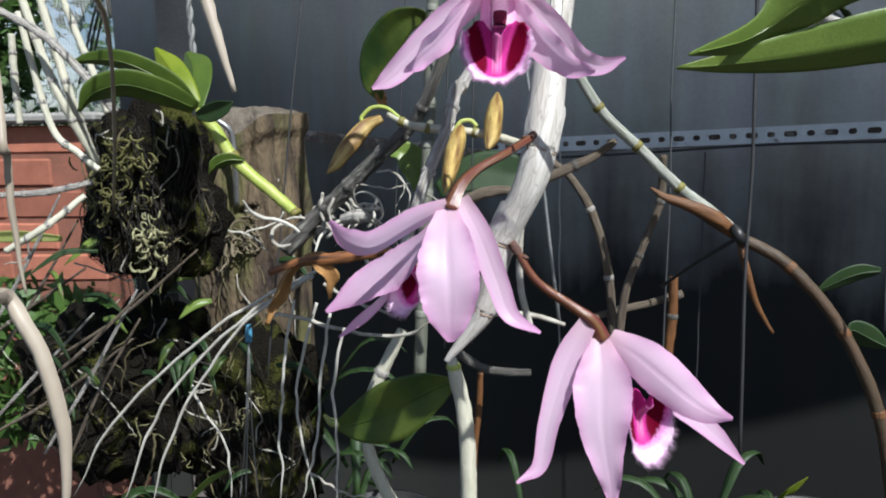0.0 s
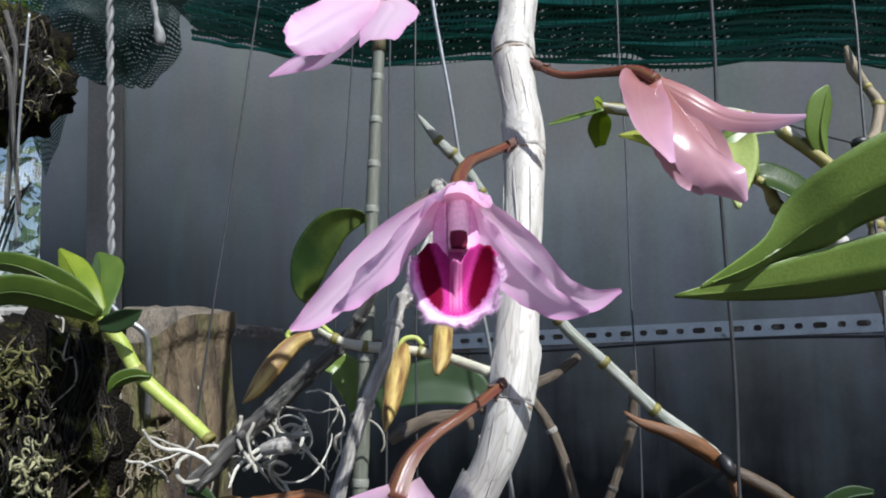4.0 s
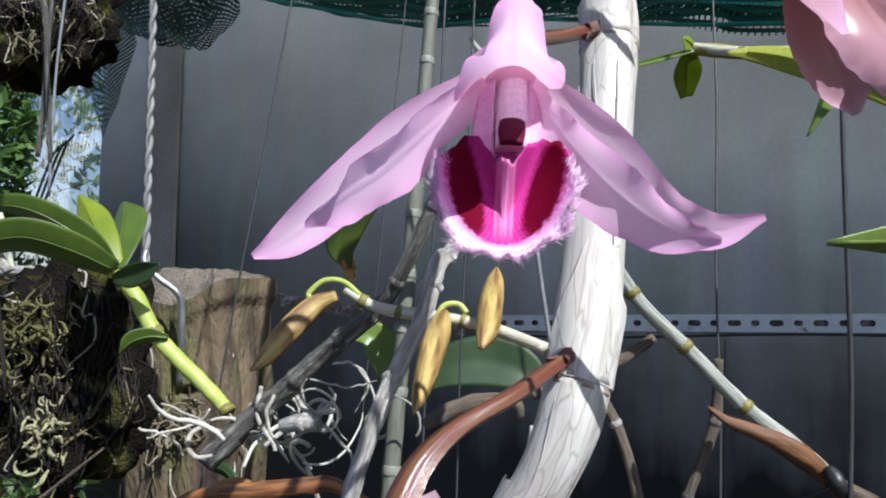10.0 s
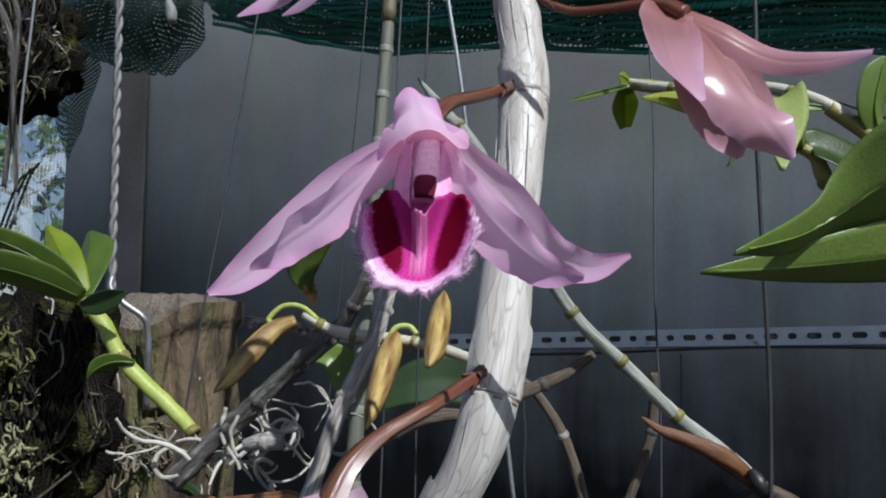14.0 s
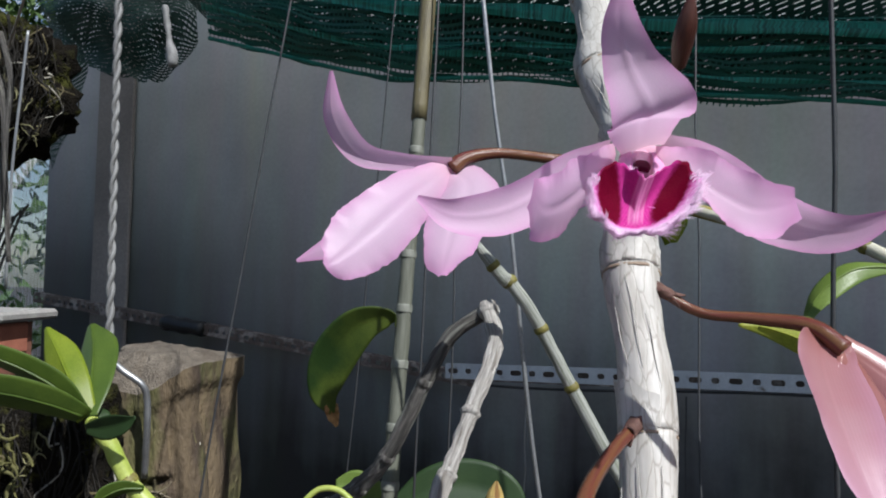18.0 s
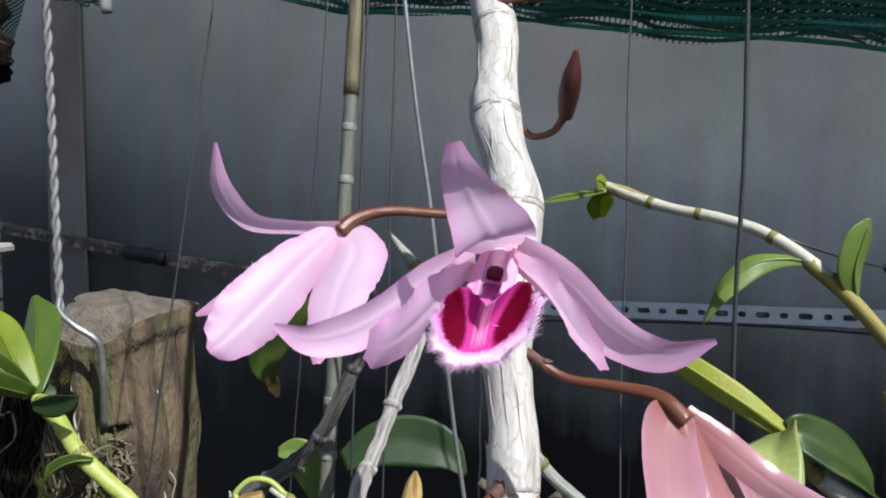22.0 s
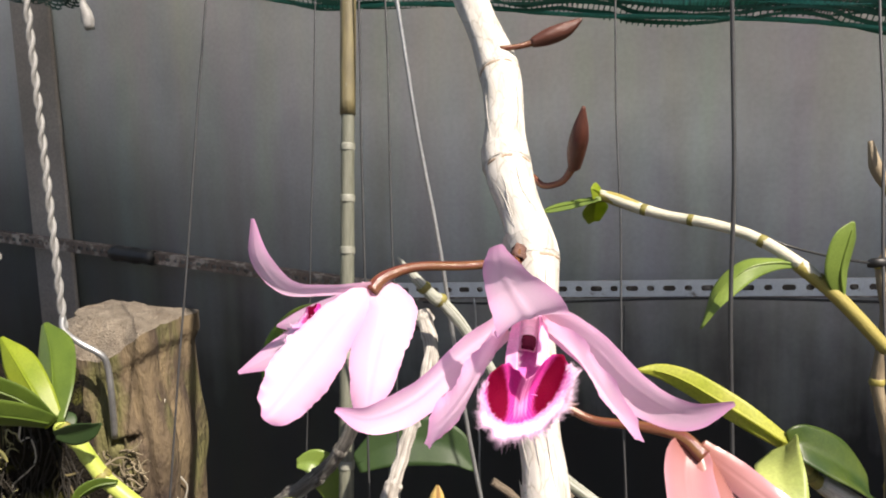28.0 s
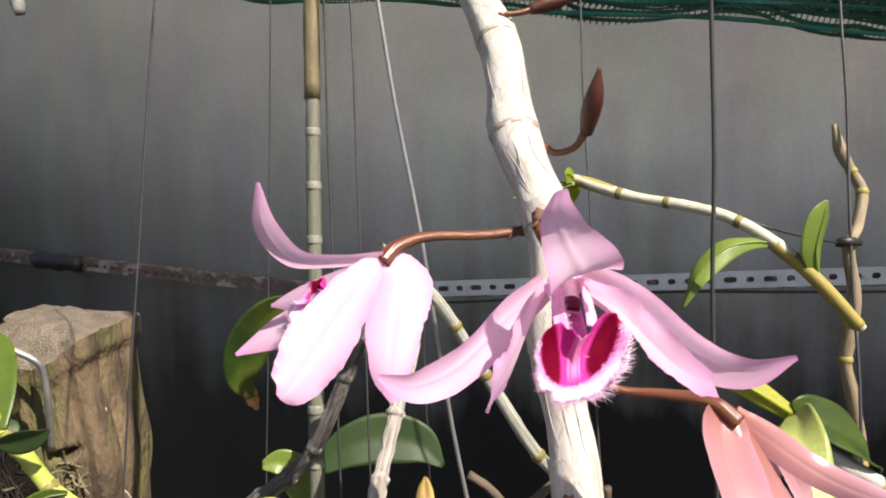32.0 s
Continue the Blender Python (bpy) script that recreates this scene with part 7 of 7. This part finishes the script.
# ---- moss-grown mounts with their clinging roots ----
def mount(name, centre, half, label, seed, strands):
    th = thing(name, vec(centre) - vec((0, 0, half[2])), label, "plant mount")
    bm = bmesh.new()
    bmesh.ops.create_icosphere(bm, subdivisions=5, radius=1.0)

    def skin(p):
        q = Vector(p).normalized()
        m = max(abs(q.x), abs(q.y), abs(q.z))
        q = q * (1.0 + 0.30 * (1 / m - 1))
        g = 1 + 0.30 * noise.noise(q * 2.2 + Vector((seed, 0, 0))) + 0.14 * noise.noise(q * 7 + Vector((0, seed, 0))) + 0.05 * noise.noise(q * 19)
        return vec(centre) + vec((q.x * half[0], q.y * half[1], q.z * half[2])) * g

    for v in bm.verts:
        v.co = Vector(skin(v.co))
    me = bpy.data.meshes.new("block")
    bm.to_mesh(me)
    bm.free()
    me.polygons.foreach_set("use_smooth", [True] * len(me.polygons))
    part("block", me, MOSSY_SHADED, th, "moss-grown bark block, coloured near black for shade")
    rng = np.random.RandomState(seed)
    for k in range(strands):
        a, z = rng.uniform(-2.9, -0.2), rng.uniform(-0.2, 0.95)
        pts = []
        for q in range(12):
            a += rng.normal(0, 0.13)
            z -= rng.uniform(0.0, 0.16)
            rad = math.sqrt(max(0.08, 1 - min(0.96, z * z)))
            pts.append(skin((math.cos(a) * rad, math.sin(a) * rad, z)) * 1.0 + vec((0, -0.0012, 0)))
        part("clinging_root", tube("clinging_root", pts, [0.0007, 0.0010, 0.0008, 0.0005], seg=5, count=40, rough=0.3, seed=k), ROOT_TAN if k % 4 else ROOT, th)
    for k in range(max(3, strands // 5)):
        a0, z0 = rng.uniform(-1.9, -0.35), rng.uniform(-0.75, 0.55)
        for q in range(9):
            a, z = a0 + rng.normal(0, 0.13), z0 + rng.normal(0, 0.10)
            rad = math.sqrt(max(0.1, 1 - z * z))
            c = skin((math.cos(a) * rad, math.sin(a) * rad, z)) + vec((0, -0.003, 0))
            pts = [c]
            way = rng.normal(0, 1, 3)
            for j in range(6):
                way = way / np.linalg.norm(way) + rng.normal(0, 0.55, 3) + vec((0, 0, -0.35))
                pts.append(pts[-1] + way / np.linalg.norm(way) * vec((1, 0.35, 1)) * 0.0035)
            part("clinging_root", tube("clinging_root", pts, [0.0005, 0.0007, 0.0003], seg=5, count=18), ROOT_OLIVE, th)
    drop = []
    for k in range(strands * 6):
        a, z = rng.uniform(-3.1, 0.0), rng.uniform(0.1, 1.0)
        out, n = rng.uniform(0.0, 0.006), rng.randint(5, 11)
        pts = []
        for q in range(n):
            a += rng.normal(0, 0.06)
            z -= rng.uniform(0.05, 0.22)
            rad = math.sqrt(max(0.30, 1 - min(0.96, z * z)))
            p = skin((math.cos(a) * rad, math.sin(a) * rad, max(z, -0.9))) + vec((0, -out, min(0.0, z + 0.9) * half[2]))
            pts.append(p + rng.normal(0, 0.0016, 3))
        drop.append(tube_data(pts, [rng.uniform(0.0003, 0.0009), 0.0006, 0.0003], seg=4, count=n * 3))
    tagged(part("root_curtain", joined("root_curtain", drop), ROOT_SHADED, th), "shaggy curtain of dry roots, coloured dark for shade", kind="stuff")
    return th


moss_block = mount("moss_mount", (-0.3424, 0.64, 1.1137), (0.060, 0.052, 0.088), "dark mossy bark block wrapped in tan clinging roots", 5, 22)


def moss_tuft(parent, at, spread, count, length, r, material, label, seed):
    """A cluster of short curled shoots, flattened against what they cling to."""
    rng = np.random.RandomState(seed)
    curls = []
    for k in range(count):
        c = vec(at) + rng.normal(0, 1, 3) * vec(spread)
        way = vec((rng.normal(0, 0.7), rng.normal(-0.2, 0.3), rng.choice([-1.0, 0.4])))
        bend = rng.normal(0, 0.5)
        pts = [c]
        for j in range(5):
            way = vec((way[0] + bend * way[2], way[1], way[2] - bend * way[0])) + rng.normal(0, 0.25, 3)
            way /= np.linalg.norm(way)
            pts.append(pts[-1] + way * length / 5)
        curls.append(tube_data(pts, [r * 0.6, r * rng.uniform(0.7, 1.3), r * 0.4], seg=5, count=12))
    tagged(part("moss_tuft", joined("moss_tuft", curls), material, parent, label), label, kind="stuff")


moss_tuft(moss_block, (-0.343, 0.580, 1.152), (0.014, 0.004, 0.016), 60, 0.016, 0.0012, MOSS_OLIVE, "olive-yellow moss shoots on the block", 1)
moss_tuft(moss_block, (-0.362, 0.580, 1.118), (0.008, 0.004, 0.012), 34, 0.015, 0.0011, MOSS_OLIVE, "olive-yellow moss shoots on the block", 2)
moss_tuft(moss_block, (-0.325, 0.582, 1.080), (0.008, 0.005, 0.016), 44, 0.016, 0.0014, ROOT_PALE, "pale curled dry shoots on the block", 3)
moss_tuft(log, (-0.318, 0.795, 1.045), (0.016, 0.004, 0.016), 46, 0.028, 0.0012, ROOT_STRAW, "tangle of dry straw-coloured roots on the log", 4)
mount("moss_mount", (-0.4296, 0.72, 0.8775), (0.110, 0.070, 0.100), "large dark mossy root mass in deep shade", 8, 9)
# mass added so the log's foot stays dark
mount("moss_mount", (-0.2873, 0.73, 0.8363), (0.078, 0.045, 0.115), "dark root mass added over the foot of the log", 17, 8)
mount("hanging_mount", (-0.5066, 0.82, 1.4835), (0.078, 0.055, 0.075), "dark bark block hung by wires, roots trailing", 12, 26)
stem("dry_twig", [(-0.4451, 0.7, 1.507), (-0.4183, 0.7, 1.4514), (-0.4131, 0.7, 1.386), (-0.4174, 0.7, 1.306)], [0.0030, 0.0034, 0.0030, 0.0024], TWIG_DARK, "dark trailing root below the hung block", category="twig", group="dead twigs")
stem("dry_twig", [(-0.4161, 0.69, 1.502), (-0.4044, 0.69, 1.4582), (-0.4067, 0.69, 1.399), (-0.3987, 0.69, 1.2991)], [0.0026, 0.0026, 0.0024, 0.0020], TWIG_DARK, "dark trailing root below the hung block", category="twig", group="dead twigs")
solo("hanging_wire", tube("hanging_wire", [(-0.4209, 0.74, 1.5203), (-0.4244, 0.74, 1.4675), (-0.4297, 0.74, 1.3867), (-0.4305, 0.74, 1.2743)], 0.0014, seg=6, count=30), WIRE_PALE, "slanting pale wire beside the hung block", "wire", group="hanging wires")
for k, q in enumerate([(-0.5254, 0.9, 1.3421), (-0.534, 0.9, 1.3351), (-0.5168, 0.9, 1.3491)]):
    solo("thin_stick", tube("thin_stick", [vec(q) + vec((0.012, 0, 0.02)), vec(q), vec(q) + vec((-0.03, 0, -0.09))], 0.0016, seg=6, count=12), TWIG_DARK, "thin dark stick standing behind the shoot", "stick", group="thin sticks")

# blue clip on fine wires
solo("blue_clip", make("blue_clip", *tube_data([(-0.2239, 0.56, 1.0019), (-0.2245, 0.56, 0.9938), (-0.225, 0.56, 0.9851)], [0.0022, 0.0034, 0.0030], seg=8, count=8)), CLIP_BLUE, "small blue plastic clip on fine wires", "clip")
for k, q in enumerate([(-0.2437, 0.56, 0.8296), (-0.2381, 0.56, 0.8298), (-0.2252, 0.56, 0.8301)]):
    solo("fine_wire", tube("fine_wire", [(-0.225, 0.56, 0.9862), tuple((vec((-0.2285, 0.56, 0.9331)) * 0.6 + vec(q) * 0.4)), q], 0.0006, seg=5, count=14), WIRE_PALE, "fine wire hanging from the blue clip", "wire", group="fine wires")

# ---- dark corner below: pots and leaves ----
def pot(at, r, h, label):
    th = thing("plant_pot", at, label, "plant pot", group="black plant pots")
    seg, prof = 36, [(0.80, 0.0), (0.84, 0.1), (0.97, 0.86), (1.05, 0.865), (1.06, 1.0), (0.98, 1.0), (0.95, 0.9), (0.0, 0.88)]
    verts = [(at[0] + r * p * math.cos(2 * math.pi * j / seg), at[1] + r * p * math.sin(2 * math.pi * j / seg), at[2] + h * z) for p, z in prof for j in range(seg)]
    faces = [(k * seg + j, k * seg + (j + 1) % seg, (k + 1) * seg + (j + 1) % seg, (k + 1) * seg + j) for k in range(len(prof) - 1) for j in range(seg)] + [tuple(range(seg - 1, -1, -1))]
    part("pot_wall", make("pot_wall", verts, faces, [(0, 0)] * len(verts)), BLACK, th)
    part("potting_soil", make("potting_soil", *tube_data([(at[0], at[1], at[2] + h * 0.82), (at[0], at[1], at[2] + h * 0.9)], [r * 0.94, r * 0.9], seg=24, count=3, rough=0.1)), SOIL, th)
    return th


shelf = thing("plant_bench", (0.25, 0.95, 0.0), "weathered plank bench under the plants, coloured dark for shade", "bench")
SHELF_Z = 0.50
for k in range(4):
    # planks share the shaded moss colour, so the low corner stays dark
    part("plank", box_data((-0.75, 0.66 + k * 0.13, SHELF_Z - 0.025), (1.25, 0.78 + k * 0.13, SHELF_Z), bevel=0.004), MOSSY_SHADED, shelf)
for x in (-0.70, 1.2):
    for y in (0.68, 1.12):
        part("leg", box_data((x - 0.02, y - 0.02, 0.0), (x + 0.02, y + 0.02, SHELF_Z - 0.026), bevel=0.003), TWIG_DARK, shelf)
for x, y, r, h in ((0.02, 0.80, 0.085, 0.15), (0.21, 0.78, 0.090, 0.155), (0.42, 0.84, 0.090, 0.15), (-0.16, 0.86, 0.080, 0.14), (0.66, 0.86, 0.090, 0.15)):
    pot((x, y, SHELF_Z), r, h, "black plastic plant pot standing on the bench")
for k in range(56):
    rng = np.random.RandomState(600 + k)
    if k < 38:
        b = vec((rng.uniform(-0.52, -0.12), rng.uniform(0.66, 0.86), SHELF_Z + rng.uniform(0.16, 0.42)))
    else:
        b = vec((rng.uniform(0.0, 0.62), rng.uniform(0.72, 0.90), SHELF_Z + 0.14))
    a, l = rng.uniform(0, 6.28), rng.uniform(0.06, 0.14)
    out = vec((math.cos(a), 0.5 * math.sin(a), 0.0)) * l
    w = rng.uniform(0.004, 0.009)
    leaf("leaf", [tuple(b), tuple(b + out * 0.4 + vec((0, 0, l * 0.5))), tuple(b + out * 0.8 + vec((0, 0, l * 0.55))), tuple(b + out + vec((0, 0, l * 0.35)))], [w * 0.5, w, w * 0.8, 0.0006], (math.sin(a), -math.cos(a), 0.1), LEAF_DARK_SHADED, "narrow dark green leaf in the shade of the bench", group="bench leaves", fold=0.3, nu=4, nv=10)
leaf("leaf", [(0.3285, 0.55, 1.0524), (0.3105, 0.55, 1.0501), (0.2926, 0.55, 1.0428), (0.2748, 0.55, 1.0331)], [0.003, 0.0085, 0.0080, 0.001], (0.2, -0.3, 0.9), LEAF_DARK_SHADED, "dim dark green leaf near the wall", fold=0.2)
leaf("leaf", [(0.3127, 0.5, 1.0013), (0.2995, 0.5, 1.0082), (0.2862, 0.5, 1.015), (0.2803, 0.5, 1.0081)], [0.003, 0.0095, 0.0080, 0.001], (0.5, -0.3, 0.8), LEAF_DARK_SHADED, "dim dark green leaf on the brown cane", fold=0.2)
leaf("leaf", [(0.2336, 0.5, 0.8678), (0.2443, 0.5, 0.8791), (0.2593, 0.5, 0.8908)], [0.006, 0.011, 0.001], (0.5, -0.3, 0.8), LEAF_LIME, "yellow-green leaf low in the corner", fold=0.2)
leaf("leaf", [(-0.3173, 0.6, 0.8003), (-0.2912, 0.6, 0.826), (-0.2603, 0.6, 0.842)], [0.004, 0.005, 0.0006], (0.2, -0.5, 0.8), LEAF, "narrow green blade low among the roots", fold=0.2)
leaf("leaf", [(-0.4665, 0.55, 1.0876), (-0.4279, 0.55, 1.0883), (-0.39, 0.55, 1.0859)], [0.005, 0.006, 0.003], (0.0, -0.3, 0.9), LEAF_PALE, "yellow-green leaf lying across the canes", fold=0.2)

# ---- beyond the wall's end ----
BX0, BX1, BY = -1.3356, -0.8067, 1.35
BTOP = 1.2001
MORTAR = mat("mortar_reddish", (0.26, 0.10, 0.065), (0.17, 0.075, 0.05), rough=0.9, scale=20, fine=300, bump=0.5)
bw = thing("brick_planter", ((BX0 + BX1) / 2, BY, 0.0), "low terracotta brick wall with a white cap", "brick wall")
brick_mesh = box_data((-0.098, 0.0, -0.028), (0.098, 0.09, 0.028), bevel=0.004)
brick_mesh.materials.append(BRICK)
part("core", box_data((BX0 - 0.2, BY + 0.006, 0.0), (BX1 - 0.004, BY + 0.11, BTOP - 0.004)), MORTAR, bw, "dull red-brown mortar core")
for row in range(5):
    x = BX1 - 0.098 - (0.10 if row % 2 else 0.0)
    while x > BX0 - 0.1:
        ob = new("brick", brick_mesh)
        ob.parent = bw
        ob.location = (x - (BX0 + BX1) / 2, random.uniform(-0.003, 0.003), BTOP - 0.032 - row * 0.066)
        ob.rotation_euler = (0, random.uniform(-0.01, 0.01), random.uniform(-0.01, 0.01))
        x -= 0.206
part("cap_slab", box_data((BX0 - 0.2, BY - 0.03, BTOP), (BX1 + 0.02, BY + 0.16, BTOP + 0.020), bevel=0.006), CAP, bw, "rough white capping")

cloth = thing("pale_screen", (-1.6, 2.6, 0.0), "pale blue-white mesh screen catching the daylight", "screen")
part("mesh_sheet", drape("mesh_sheet", [(-2.6, 2.9, 2.35), (-2.0, 2.75, 2.3), (-1.35, 2.65, 2.25), (-0.75, 2.6, 2.2)], [(-2.6, 2.9, 0.4), (-2.0, 2.75, 0.4), (-1.35, 2.65, 0.4), (-0.75, 2.6, 0.4)], 40, 40, 0.02, 41.0, 5.0), NET_WHITE, cloth)
for x, y in ((-2.6, 2.9), (-0.75, 2.6)):
    part("post", make("post", *tube_data([(x, y, 0.0), (x, y, 2.4)], [0.02], seg=10, count=6)), STEEL_WHITE, cloth)


def hedge(name, centre, half, count, size, label, seed):
    rng = np.random.RandomState(seed)
    verts, faces = [], []
    for _ in range(count):
        p = rng.normal(0, 1, 3)
        p = p / np.linalg.norm(p) * rng.uniform(0.35, 1.0) ** 0.5
        p = vec(centre) + p * vec(half) * (1 + 0.25 * noise.noise(Vector(p * 2.5)))
        a, b = rng.normal(0, 1, 3), rng.normal(0, 1, 3)
        a /= np.linalg.norm(a)
        b -= b @ a * a
        b /= np.linalg.norm(b)
        s = size * rng.uniform(0.6, 1.4)
        i = len(verts)
        verts += [p - a * s, p + b * s * 0.35, p + a * s, p - b * s * 0.35]
        faces.append((i, i + 1, i + 2, i + 3))
    return tagged(solo(name, make(name, verts, faces, [(0, 0)] * len(verts), smooth=False), FOLIAGE, label, "hedge"), kind="stuff")


hedge("hedge_leaves", (-2.9, 4.2, 1.3), (1.5, 0.6, 1.6), 5000, 0.05, "dense green garden foliage beyond the wall", 71)
hedge("hedge_leaves", (-0.8674, 1.16, 0.765), (0.26, 0.09, 0.155), 1500, 0.022, "dark green leaves in front of the brick wall", 74)
hedge("hedge_leaves", (-1.56, 2.25, 1.6087), (0.09, 0.10, 0.34), 1200, 0.028, "dark green shrub before the mesh screen", 75)
hedge("hedge_leaves", (-1.55, 2.3, 0.95), (0.30, 0.15, 0.35), 1600, 0.022, "dark green shrub in front of the pale screen", 72)
hedge("hedge_leaves", (-1.62, 2.55, 2.16), (0.50, 0.07, 0.22), 1500, 0.03, "overhanging green foliage above the screen", 73)
